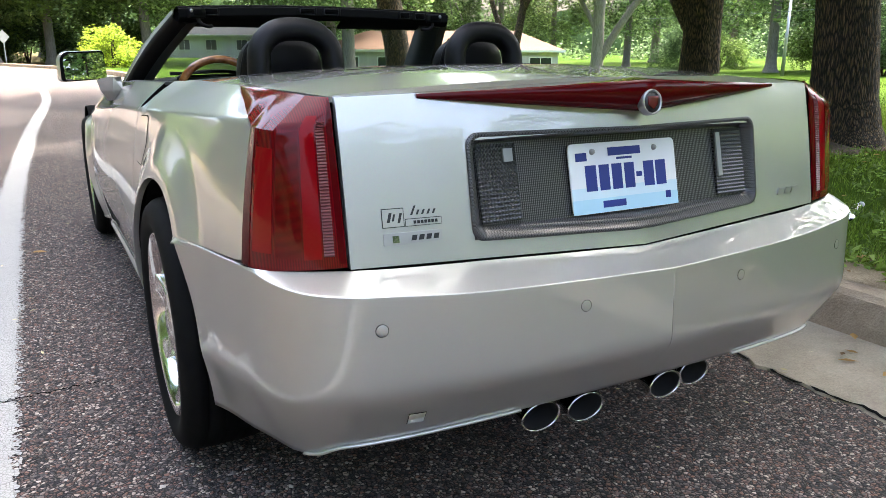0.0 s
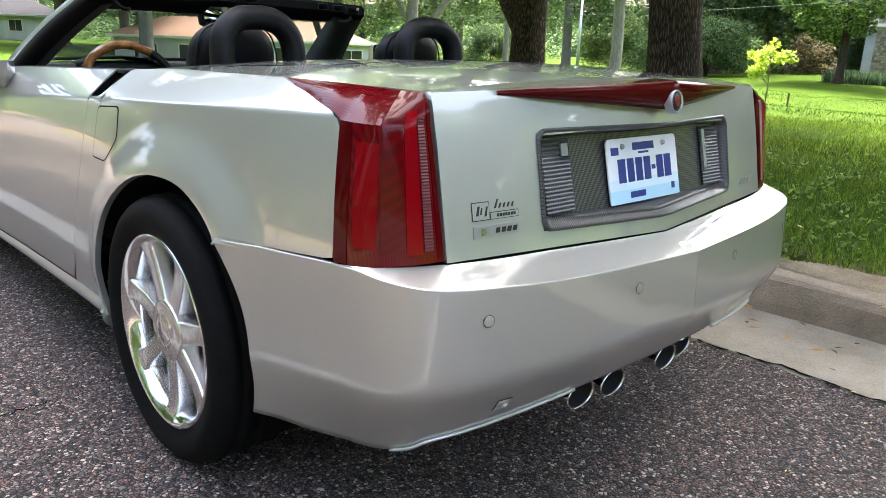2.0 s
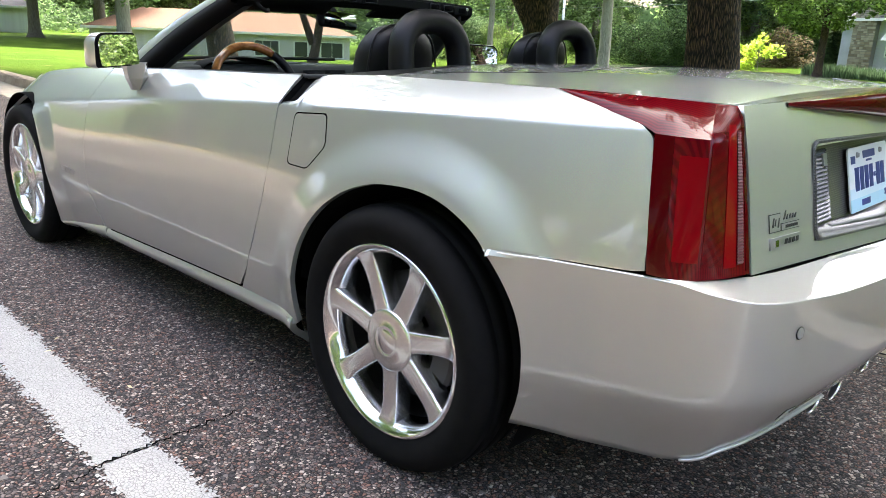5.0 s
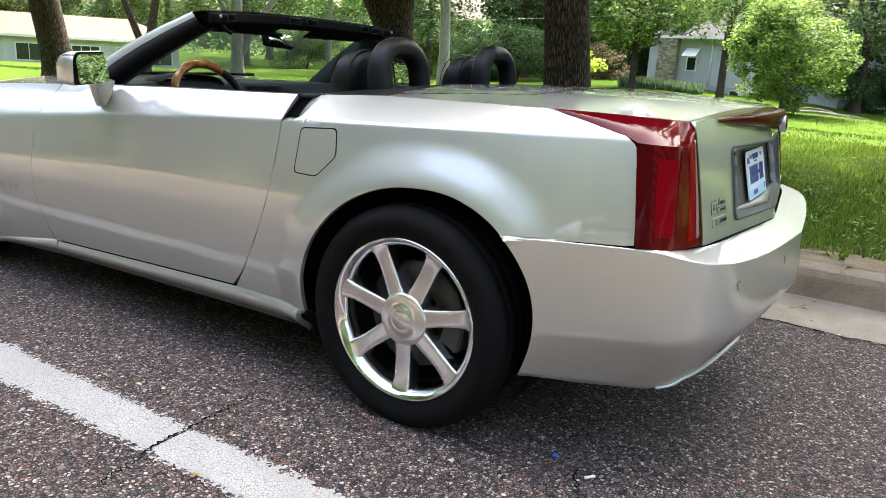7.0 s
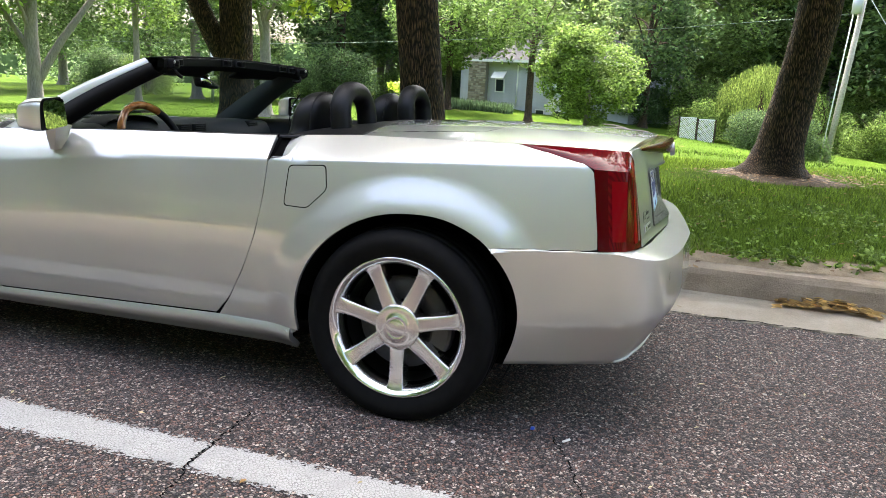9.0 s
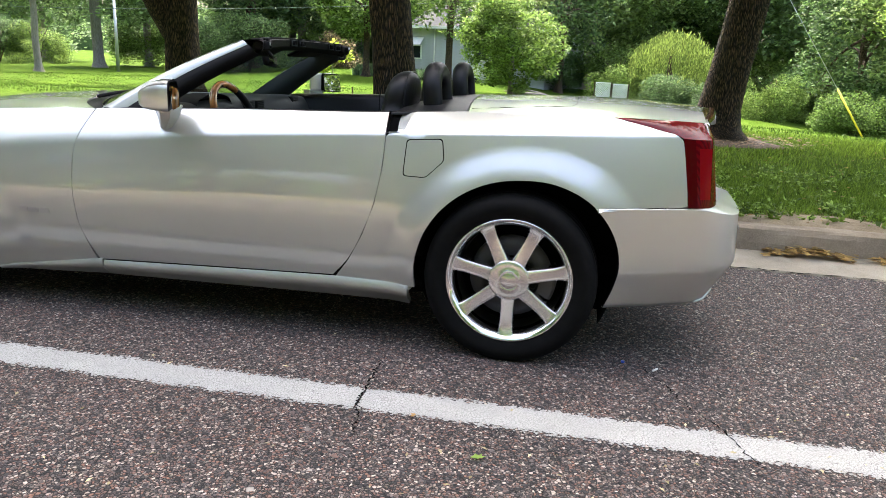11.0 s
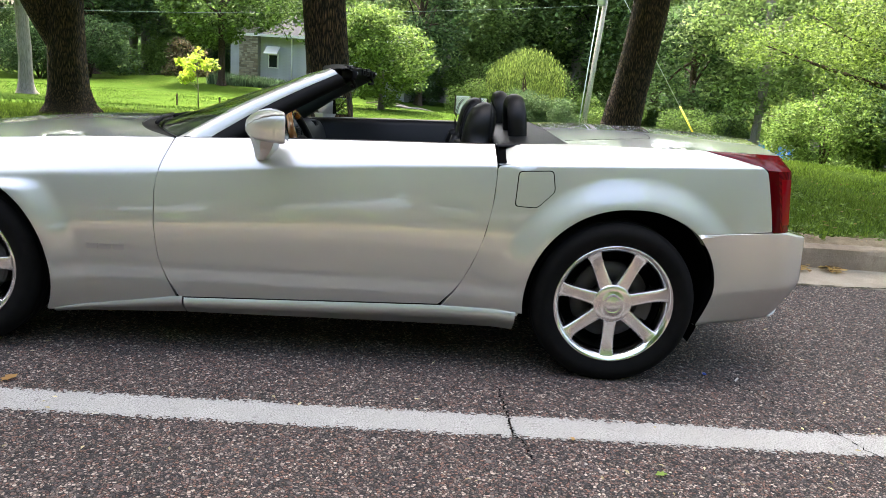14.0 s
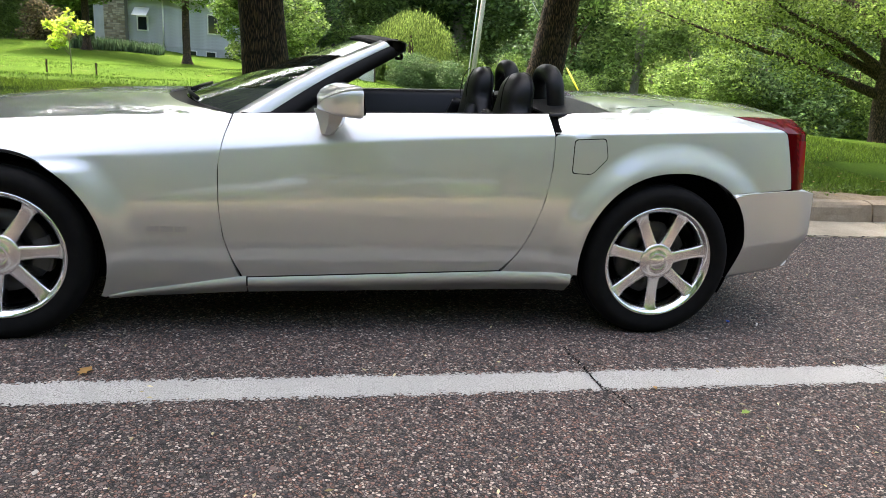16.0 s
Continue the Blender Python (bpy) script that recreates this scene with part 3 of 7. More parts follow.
# ---- trees ----
def leaf_cards(rng, clumps, count, size, droop=0.0):
    """Folded leaf shapes thrown round clump centres (x, y, z, radius)."""
    cl = np.array(clumps, float)
    w = cl[:, 3] ** 2
    pick = rng.choice(len(cl), count, p=w / w.sum())
    d = rng.normal(size=(count, 3))
    d /= np.linalg.norm(d, axis=1, keepdims=True)
    r = rng.uniform(0.25, 1, (count, 1)) ** 0.5
    c = cl[pick, :3] + d * r * cl[pick, 3:4] * np.array([1, 1, 0.8])
    a = rng.normal(size=(count, 3)) * np.array([1, 1, 0.55]) + np.array([0, 0, -droop])
    a /= np.linalg.norm(a, axis=1, keepdims=True)
    b = np.cross(a, rng.normal(size=(count, 3)) * 0.6 + np.array([0, 0, 1.0]))
    b /= np.maximum(np.linalg.norm(b, axis=1, keepdims=True), 1e-6)
    nrm = np.cross(a, b)
    s = size * rng.uniform(0.6, 1.35, (count, 1))
    v = np.stack([c - a * s * 0.55, c + b * s * 0.3 + nrm * s * 0.1, c + a * s * 0.55, c - b * s * 0.3 + nrm * s * 0.1], 1).reshape(-1, 3)
    f = np.arange(count * 4).reshape(-1, 4)
    return v, f


def crown_clumps(rng, centre, radii, n, rad):
    out = []
    for _ in range(n):
        d = rng.normal(size=3)
        d /= np.linalg.norm(d)
        r = rng.uniform(0.25, 1.0) ** 0.45
        out.append((*(np.array(centre) + d * r * np.array(radii)), rad * rng.uniform(0.6, 1.35)))
    return out


def bole(points, radii, rng, sides=24, flute=0.06):
    """A trunk: a tapered, uneven, fluted tube."""
    pts = spline(points, 60)
    if isinstance(radii[0], tuple):
        rr = np.interp(pts[:, 2], [q[0] for q in radii], [q[1] for q in radii])
    else:
        rr = np.interp(np.linspace(0, 1, 60), np.linspace(0, 1, len(radii)), radii)
    ph = rng.uniform(0, 6.28, 4)
    P = []
    for k in range(sides + 1):
        a = 2 * math.pi * k / sides
        w_ = math.sin(3 * a + ph[0]) + 0.6 * math.sin(5 * a + ph[1]) + 0.5 * math.sin(8 * a + ph[2])
        row = []
        for p, r in zip(pts, rr):
            f = 1 + flute * (0.55 + 1.6 * math.exp(-max(p[2], 0) / 0.22)) * w_
            row.append((p[0] + r * f * math.cos(a), p[1] + r * f * math.sin(a), p[2]))
        P.append(row)
    bm = grid(np.array(P), outward=None)
    bmesh.ops.remove_doubles(bm, verts=bm.verts[:], dist=1e-5)
    bmesh.ops.recalc_face_normals(bm, faces=bm.faces[:])
    return bm


def tree(name, seed, height, trunk_r, crown, leaves, size, leafmat, bark, label, fork=0.45, flare=1.0, lean=(0, 0), clumps=60, clump_r=0.9, limbs=7, droop=0.0, category="tree"):
    """crown: centre height, radius across, radius up. Built at the origin."""
    rng = np.random.default_rng(seed)
    root = tagged(new(name), label, category)
    cz, cr, ch = crown
    top = np.array([lean[0] * height, lean[1] * height, cz + ch * 0.4])
    mid = np.array([lean[0] * height * 0.22, lean[1] * height * 0.22, height * fork])
    part("trunk", bole([(0, 0, -0.25), (0, 0, 0.12), tuple(mid * 0.5 + rng.normal(size=3) * 0.03), tuple(mid), tuple((mid + top) / 2 + rng.normal(size=3) * 0.12), tuple(top)],
                       [(-0.25, trunk_r * 2.3 * flare), (0.0, trunk_r * 1.65 * flare), (0.15, trunk_r * (1.0 + 0.32 * flare)), (0.4, trunk_r * (1.0 + 0.1 * flare)), (1.0, trunk_r), (height * fork, trunk_r * 0.92), (height * 0.75, trunk_r * 0.5), (cz + ch * 0.4, 0.03)], rng), bark, root)
    cs = crown_clumps(rng, (top[0], top[1], cz), (cr, cr, ch), clumps, clump_r)
    for k in range(limbs):
        t = rng.uniform(0.0, 0.7)
        s = mid * (1 - t) + top * t
        e = np.array(cs[int(rng.integers(len(cs)))][:3])
        m1 = s * 0.6 + e * 0.4 + np.array([0, 0, 0.3 + 0.05 * cr])
        pts = spline([s, m1, e], 9)
        part("limb", tube(pts, list(np.linspace(trunk_r * 0.42, 0.02, 9)), 7), bark, root)
    v, f = leaf_cards(rng, cs, leaves, size, droop)
    cw = from_arrays("crown", v, f, leafmat)
    cw.parent = root
    return root


def put_tree(ob, x, y, turn=0.0, scale=1.0, z=None):
    zz = float(ground_z(x, y)) if z is None else z
    ob.matrix_basis = Matrix.LocRotScale((x, y, zz), Euler((0, 0, radians(turn))), (scale, scale, scale))
    return ob


street = "large trees on the lawn strip"
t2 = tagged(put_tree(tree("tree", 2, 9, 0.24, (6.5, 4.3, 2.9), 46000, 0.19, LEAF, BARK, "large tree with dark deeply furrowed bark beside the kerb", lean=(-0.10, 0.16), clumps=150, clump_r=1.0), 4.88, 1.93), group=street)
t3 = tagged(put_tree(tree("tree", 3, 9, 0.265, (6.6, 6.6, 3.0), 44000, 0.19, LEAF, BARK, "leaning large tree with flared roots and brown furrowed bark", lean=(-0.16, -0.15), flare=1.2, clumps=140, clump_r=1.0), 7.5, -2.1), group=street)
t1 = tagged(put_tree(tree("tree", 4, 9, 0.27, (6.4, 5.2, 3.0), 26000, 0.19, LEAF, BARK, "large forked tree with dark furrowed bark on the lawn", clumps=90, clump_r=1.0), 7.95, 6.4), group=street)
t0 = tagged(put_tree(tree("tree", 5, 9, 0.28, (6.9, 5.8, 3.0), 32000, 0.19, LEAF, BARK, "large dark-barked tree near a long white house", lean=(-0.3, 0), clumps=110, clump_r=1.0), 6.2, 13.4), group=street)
stem_left = spline([(0.05, -0.05, 0.8), (-0.16, 0.24, 1.4), (-0.36, 0.56, 2.2), (-0.7, 1.0, 3.6), (-1.3, 1.7, 6.2)], 14)
part("stem", tube(stem_left, list(np.linspace(0.19, 0.08, 14)), 12), BARK, t1)
g = np.random.default_rng(7)
twigs = []
for ex, ey, ez in ((-0.75, 0.5, 2.25), (-0.45, 0.1, 2.5), (-0.1, -0.5, 2.35), (0.3, -1.1, 2.05), (0.55, -1.6, 2.2), (0.1, -1.5, 2.55), (0.7, -2.1, 2.5), (-0.6, 0.9, 2.6)):
    pts = spline([(0.0, 0.0, 3.2), (ex * 0.6, ey * 0.6, 3.1), (ex, ey, ez + 0.2)], 9)
    part("hanging_branch", tube(pts, list(np.linspace(0.03, 0.006, 9)), 6), BARK, t1)
    twigs += [(*pts[k], 0.2) for k in (5, 6, 7)] + [(ex, ey, ez, 0.24)]
v, f = leaf_cards(g, twigs, 1500, 0.13, 0.4)
low = from_arrays("hanging_leaves", v, f, LEAFSAPLING)
low.parent = t1

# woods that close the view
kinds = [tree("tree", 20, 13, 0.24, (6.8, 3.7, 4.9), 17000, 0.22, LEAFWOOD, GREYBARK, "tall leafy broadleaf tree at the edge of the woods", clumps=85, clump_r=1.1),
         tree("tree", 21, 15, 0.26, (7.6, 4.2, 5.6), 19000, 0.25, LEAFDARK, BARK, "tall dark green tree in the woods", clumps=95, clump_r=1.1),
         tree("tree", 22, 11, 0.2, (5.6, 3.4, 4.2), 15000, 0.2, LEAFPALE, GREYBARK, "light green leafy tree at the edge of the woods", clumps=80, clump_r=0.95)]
rng = random.Random(11)
used = [False] * 3
spots = []
for a in range(-6, 116, 4):
    for ring, r in enumerate((58, 72, 92)):
        spots.append((a + rng.uniform(-2, 2) + 2 * ring, r + rng.uniform(-6, 6), ring))
for a in range(-166, -10, 13):
    if not -50 < a < -22:
        spots.append((a + rng.uniform(-4, 4), 25 + rng.uniform(-3, 4), 4))
for a in range(-164, -10, 12):
    spots.append((a + rng.uniform(-4, 4), 46 + rng.uniform(-5, 8), 4))
for a in range(-44, -4, 4):
    spots.append((a + rng.uniform(-1.5, 1.5), 80 + rng.uniform(-6, 6), 2))
for a in range(118, 176, 7):
    spots.append((a + rng.uniform(-3, 3), 45 + rng.uniform(-8, 8), 1))
spots += [(20, 77, 3), (24, 74, 3), (28.5, 72, 3), (33, 75, 3), (37, 70, 3)]
spots += [(math.degrees(math.atan2(x, yy)), math.hypot(x, yy), 3) for x, yy in ((-14.5, 19.0), (-15.0, 28.5))]
spots += [(a + 1.5 * math.sin(7 * a), 66 + 4 * math.sin(3 * a), 5) for a in range(72, 128, 6)]
for ang, r, ring in spots:
    x, yy = r * math.sin(radians(ang)), r * math.cos(radians(ang))
    if -12 < x - bend(yy) < 3.5 or (22 < x < 42 and 42 < yy < 58) or (7.0 < ang < 15.5 and r < 100) or (44 < x < 58 and 3 < yy < 20):
        continue
    if ring == 0 and 106 < ang < 122:
        continue
    if ang > -8 and ring < 5 and rng.random() < ((0, 0, 0.2, 0, 0) if ang < 20 or ang > 117 else (0.25, 0.5, 0.55, 0, 0) if ang < 62 else (0.0, 0.3, 0.45, 0, 0))[ring]:
        continue
    k = (0, 2, 0, 2)[int(ang) % 4] if ring == 5 else rng.choice((1, 1, 0)) if ang < -8 else rng.choice((0, 2, 2, 0) if ang < 62 else (0, 1, 2, 2, 0) if ang < 98 else (0, 1, 1, 2, 0))
    sc = rng.uniform(0.85, 1.25) * (1.5 if ring in (2, 5) else 1.1) * (1.2 if ang > 40 else 1.45 if ang < 22 else 1.0)
    if not used[k]:
        ob, used[k] = kinds[k], True
    else:
        ob = copy_thing(kinds[k], Matrix())
    put_tree(ob, x, yy, rng.uniform(0, 360), sc)

# far woods that close the horizon all round
g = np.random.default_rng(23)
cl = []
for k in range(900):
    a, r_ = g.uniform(0, 2 * math.pi), g.uniform(105, 150)
    x, yy = r_ * math.sin(a), r_ * math.cos(a)
    top = 9 + 3.5 * math.sin(5 * a + 1) + 2.5 * math.sin(17 * a) + g.uniform(-2.5, 2.5)
    for h in np.arange(0.5, top, 3.0):
        cl.append((x + g.normal() * 1.5, yy + g.normal() * 1.5, float(ground_z(x, yy)) + h, 2.6 * g.uniform(0.7, 1.2) * (1 - 0.4 * h / top)))
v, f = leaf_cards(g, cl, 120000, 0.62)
tagged(from_arrays("far_woods", v, f, LEAFFAR), "light green woods along the horizon, haze put into their colour", "woods", kind="stuff")
ba = np.linspace(0, 2 * math.pi, 241)
BK = np.array([[(165 * math.sin(a), 165 * math.cos(a), -9), (165 * math.sin(a), 165 * math.cos(a), 3), (168 * math.sin(a), 168 * math.cos(a), 8.5 + 1.6 * math.sin(9 * a) + 1.1 * math.sin(31 * a + 1) + 0.8 * math.sin(77 * a))] for a in ba])
tagged(finish("backdrop", grid(BK), HILL), "distant dark green line of woods", "woods", kind="structure")

# ---- the car: y forward, rear axle at y = 0, ground at z = 0 ----
car = tagged(new("convertible_car"), "silver two-seat convertible with its roof down, parked at the kerb", "car")
AXLE_F, HUB_Z, ARCH = 2.685, 0.335, 0.392
rear_arch = pchip([(-40, 0.385), (0, 0.380), (52, 0.386), (90, 0.398), (115, 0.424), (136, 0.441), (152, 0.436), (165, 0.426), (180, 0.408), (193, 0.395), (220, 0.385)])
z_crease = pchip([(-0.8, 0.938), (-0.38, 0.918), (0.54, 0.871), (1.2, 0.826), (1.73, 0.778), (2.46, 0.715), (3.0, 0.66), (3.6, 0.56)])
z_belt = pchip([(-0.8, 0.968), (-0.35, 0.978), (0.22, 0.968), (0.53, 0.950), (1.2, 0.925), (1.83, 0.893), (2.27, 0.868), (2.68, 0.832), (3.2, 0.75), (3.6, 0.62)])
w_belt = pchip([(-0.8, 0.645), (-0.35, 0.737), (0.22, 0.720), (0.53, 0.765), (1.2, 0.785), (1.83, 0.775), (2.27, 0.765), (2.68, 0.74), (3.2, 0.65), (3.6, 0.45)])
w_crease = pchip([(-0.8, 0.70), (-0.6, 0.782), (-0.38, 0.812), (0.43, 0.850), (1.2, 0.862), (1.8, 0.868), (2.46, 0.872), (3.0, 0.83), (3.6, 0.60)])
w_mid = pchip([(-0.8, 0.74), (-0.65, 0.842), (-0.3, 0.888), (0.43, 0.898), (1.2, 0.902), (2.07, 0.910), (2.46, 0.902), (3.0, 0.865), (3.6, 0.66)])


def half_width(y, z):
    """Half the body's width at a height: sides, shoulder crease and wheel flares."""
    y, z = np.asarray(y, float), np.asarray(z, float)
    zc, zb, wb, wc, wm = z_crease(y), z_belt(y), w_belt(y), w_crease(y), w_mid(y)
    a = np.clip((z - 0.5) / (zc - 0.5), 0, 1.6)
    low = wm - (wm - wc) * a ** 1.7 - 0.035 * np.clip((0.5 - z) / 0.35, 0, 1.2) ** 2.2 - 0.10 * np.clip(0.405 - z, 0, 0.3)
    s = (z - zc) / (zb - zc)
    high = wc + (wb - wc) * (0.85 * s + 0.15 * s * np.abs(s))
    k = 0.0014
    w = -k * np.log(np.exp(-(low - 0.6) / k) + np.exp(-(high - 0.6) / k)) + 0.6
    for hub in (0.0, AXLE_F):
        r = np.hypot(y - hub, z - HUB_Z)
        edge = rear_arch(np.degrees(np.arctan2(z - HUB_Z, y)) % 360 - np.where(np.degrees(np.arctan2(z - HUB_Z, y)) % 360 > 270, 360, 0)) if hub == 0 else ARCH
        t = np.clip((r - edge) / 0.135, 0, 1)
        fade = np.clip((zc - z) / 0.06, 0, 1)
        w = w + 0.026 * (1 - t) ** 2 * (1 + 2 * t) * fade * fade * (3 - 2 * fade)
    return w


def on_side(yz, out=0.0):
    yz = np.asarray(yz, float)
    return np.stack([-(half_width(yz[..., 0], yz[..., 1]) + out), yz[..., 0], yz[..., 1]], -1)


def ruled(a, b, n):
    """Straight rows between two curves in (y, z)."""
    t = np.linspace(0, 1, n)[None, :, None]
    return a[:, None, :] * (1 - t) + b[:, None, :] * t


GAP = 0.004
door_front = pchip([(0.249, 1.796), (0.33, 1.835), (0.427, 1.866), (0.56, 1.882), (0.693, 1.884), (0.80, 1.866), (0.893, 1.832)])
door_rear = pchip([(0.283, 0.721), (0.36, 0.655), (0.468, 0.598), (0.6, 0.551), (0.746, 0.525), (0.85, 0.519), (0.95, 0.530)])
# door: rows from the sill to the belt
vs = np.linspace(0, 1, 110)
us = np.linspace(0, 1, 60)
D = np.zeros((60, 110, 2))
for i, u in enumerate(us):
    for j, v in enumerate(vs):
        zf = 0.249 + (z_belt(1.83) - 0.249) * v
        zr = 0.283 + (z_belt(0.53) - 0.283) * v
        yf, yr = door_front(zf) - GAP, door_rear(zr) + GAP
        yy = yr + (yf - yr) * u
        z0 = 0.283 + (0.249 - 0.283) * u + GAP
        D[i, j] = yy, z0 + (z_belt(yy) - z0) * v
both("door", grid(on_side(D), outward=(-1, 0, 0), flange=0.014), PAINT, car)

# rear quarter: from the wheel arch out to the door, belt, lamp and bumper seams
QUARTER = [(-9.5, 0.415, 0.274), (-6, 0.715, 0.278), (4, 0.655, 0.36), (15, 0.598, 0.468), (30, 0.551, 0.6), (44, 0.525, 0.746), (54, 0.5185, 0.872), (57, 0.452, 0.882), (60, 0.430, 0.956), (70, 0.22, 0.968), (95, -0.34, 0.978), (104, -0.45, 0.958),
           (113, -0.58, 0.930), (116, -0.605, 0.912), (121, -0.628, 0.80), (127, -0.643, 0.6685), (134.0, -0.45, 0.6575), (134.6, -0.33, 0.6525)]
qa = np.array(QUARTER)
th = np.linspace(qa[0, 0], qa[-1, 0], 150)
outer = np.stack([np.interp(th, qa[:, 0], qa[:, 1]), np.interp(th, qa[:, 0], qa[:, 2])], 1)
smooth_outer = outer.copy()
for k in range(2):
    smooth_outer[1:-1] = (smooth_outer[:-2] + 2 * smooth_outer[1:-1] + smooth_outer[2:]) / 4
outer[12:55] = smooth_outer[12:55]
inner = np.stack([rear_arch(th) * np.cos(np.radians(th)), HUB_Z + rear_arch(th) * np.sin(np.radians(th))], 1)
tt = np.linspace(0, 1, 70) ** 1.2
Q = inner[:, None] * (1 - tt[None, :, None]) + outer[:, None] * tt[None, :, None]
both("quarter_panel", grid(on_side(Q), outward=(-1, 0, 0.3), flange=0.016), PAINT, car)

# front fender: from its arch out to the door, belt and nose
FENDER = [(205, 2.315, 0.166), (204, 2.22, 0.176), (190, 1.803, 0.250), (178, 1.835, 0.33), (168, 1.866, 0.427), (156, 1.882, 0.56), (144, 1.884, 0.693), (134, 1.866, 0.80), (126, 1.834, 0.893), (108, 2.27, 0.868), (90, 2.68, 0.832), (62, 3.2, 0.75), (44, 3.52, 0.655), (20, 3.55, 0.5), (-15, 3.42, 0.24), (-16, 3.1, 0.225)]
fa = np.array(FENDER)[::-1]
th = np.linspace(fa[0, 0], fa[-1, 0], 130)
outer = np.stack([np.interp(th, fa[:, 0], fa[:, 1]), np.interp(th, fa[:, 0], fa[:, 2])], 1)
inner = np.stack([AXLE_F + ARCH * np.cos(np.radians(th)), HUB_Z + ARCH * np.sin(np.radians(th))], 1)
tt = np.linspace(0, 1, 64) ** 1.15
F = inner[:, None] * (1 - tt[None, :, None]) + outer[:, None] * tt[None, :, None]
both("front_fender", grid(on_side(F), outward=(-1, 0, 0.3), flange=0.016), PAINT, car)

# sill: a convex strip under the door that flicks out towards the rear wheel
for nm, ya, yb, lift in (("sill", 1.772, 0.405, 0.006), ("fender_foot", 2.30, 1.778, 0.012)):
    yy = np.linspace(ya, yb, 60)
    top = np.interp(yy, [0.405, 0.72, 1.80, 2.30], [0.272, 0.278, 0.244, 0.165]) + lift
    bot = np.interp(yy, [0.405, 0.72, 1.80, 2.30], [0.182, 0.180, 0.172, 0.156])
    wid = half_width(yy, np.maximum(top, 0.17)) + 0.0015
    bulge = np.interp(yy, [0.405, 1.8, 2.30], [0.014, 0.011, 0.002])
    S = np.array([[(-(w + g_ * math.sin(math.pi * min(1, v * 1.3)) - 0.05 * v * v * (t_ - b_) / 0.08), y_, t_ + (b_ - t_) * v) for v in np.linspace(0, 1, 12)] for y_, t_, b_, w, g_ in zip(yy, top - 0.002, bot, wid, bulge)])
    both(nm, grid(S, outward=(-1, 0, 0), flange=0.02), PAINT, car)

# wheel arch liners, underbody, and a near-black inner shell for the shade in panel gaps
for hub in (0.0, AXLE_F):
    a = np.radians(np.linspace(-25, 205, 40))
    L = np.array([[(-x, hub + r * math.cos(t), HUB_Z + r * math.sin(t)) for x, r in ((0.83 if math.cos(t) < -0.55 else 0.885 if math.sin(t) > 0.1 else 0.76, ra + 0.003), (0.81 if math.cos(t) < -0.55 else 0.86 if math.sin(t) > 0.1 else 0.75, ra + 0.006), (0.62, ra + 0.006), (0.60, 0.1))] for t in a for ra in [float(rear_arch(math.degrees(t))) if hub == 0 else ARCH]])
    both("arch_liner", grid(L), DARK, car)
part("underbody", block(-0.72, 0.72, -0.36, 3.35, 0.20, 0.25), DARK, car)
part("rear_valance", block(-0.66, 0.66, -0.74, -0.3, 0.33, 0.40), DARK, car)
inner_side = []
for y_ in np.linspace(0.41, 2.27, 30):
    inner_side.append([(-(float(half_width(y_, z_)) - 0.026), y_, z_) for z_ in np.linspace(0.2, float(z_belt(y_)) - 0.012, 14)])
both("door_gap_shade", grid(np.array(inner_side), outward=(-1, 0, 0)), DARK, car)
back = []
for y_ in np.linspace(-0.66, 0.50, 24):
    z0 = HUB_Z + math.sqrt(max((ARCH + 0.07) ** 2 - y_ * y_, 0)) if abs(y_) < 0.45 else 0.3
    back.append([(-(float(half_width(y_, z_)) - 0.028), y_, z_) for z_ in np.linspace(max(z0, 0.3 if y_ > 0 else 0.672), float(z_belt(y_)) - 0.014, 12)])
both("body_gap_shade", grid(np.array(back), outward=(-1, 0, 0)), DARK, car)

# rear bumper: one plan curve from the wheel to the middle, drawn in below and above; mirrored at the middle
plan = [(-float(half_width(y_, 0.655)) - 0.003, y_) for y_ in (-0.24, -0.34, -0.44, -0.54, -0.63)]
plan += [(-0.815, -0.735), (-0.768, -0.812), (-0.70, -0.850), (-0.60, -0.875), (-0.40, -0.904), (-0.20, -0.922), (0.0, -0.936)]
plan = spline([(x, y_, 0.0) for x, y_ in plan], 400)[:, :2]
for _ in range(60):
    plan[1:-1] = (plan[:-2] + 2 * plan[1:-1] + plan[2:]) / 4
tang = np.gradient(plan, axis=0)
tang /= np.linalg.norm(tang, axis=1, keepdims=True)
norm_out = np.stack([tang[:, 1], -tang[:, 0]], 1)
norm_out *= np.where((norm_out * np.array([-0.7, -0.7])).sum(1) > 0, 1, -1)[:, None]
run = np.r_[0, np.cumsum(np.linalg.norm(np.diff(plan, axis=0), axis=1))]
run /= run[-1]
bump_top = pchip([(-0.95, 0.615), (-0.90, 0.624), (-0.872, 0.634), (-0.83, 0.642), (-0.76, 0.654), (-0.70, 0.664), (-0.645, 0.6635), (-0.45, 0.6555), (-0.33, 0.6495), (-0.2, 0.644)])
bump_low = pchip([(0.0, 0.336), (0.31, 0.324), (0.58, 0.312), (0.71, 0.306), (0.80, 0.284), (0.86, 0.259), (0.93, 0.242)])
arch_tab = [(HUB_Z + float(rear_arch(a)) * math.sin(radians(a)), float(rear_arch(a)) * math.cos(radians(a))) for a in range(200, 119, -2)]
arch_y = pchip(arch_tab)


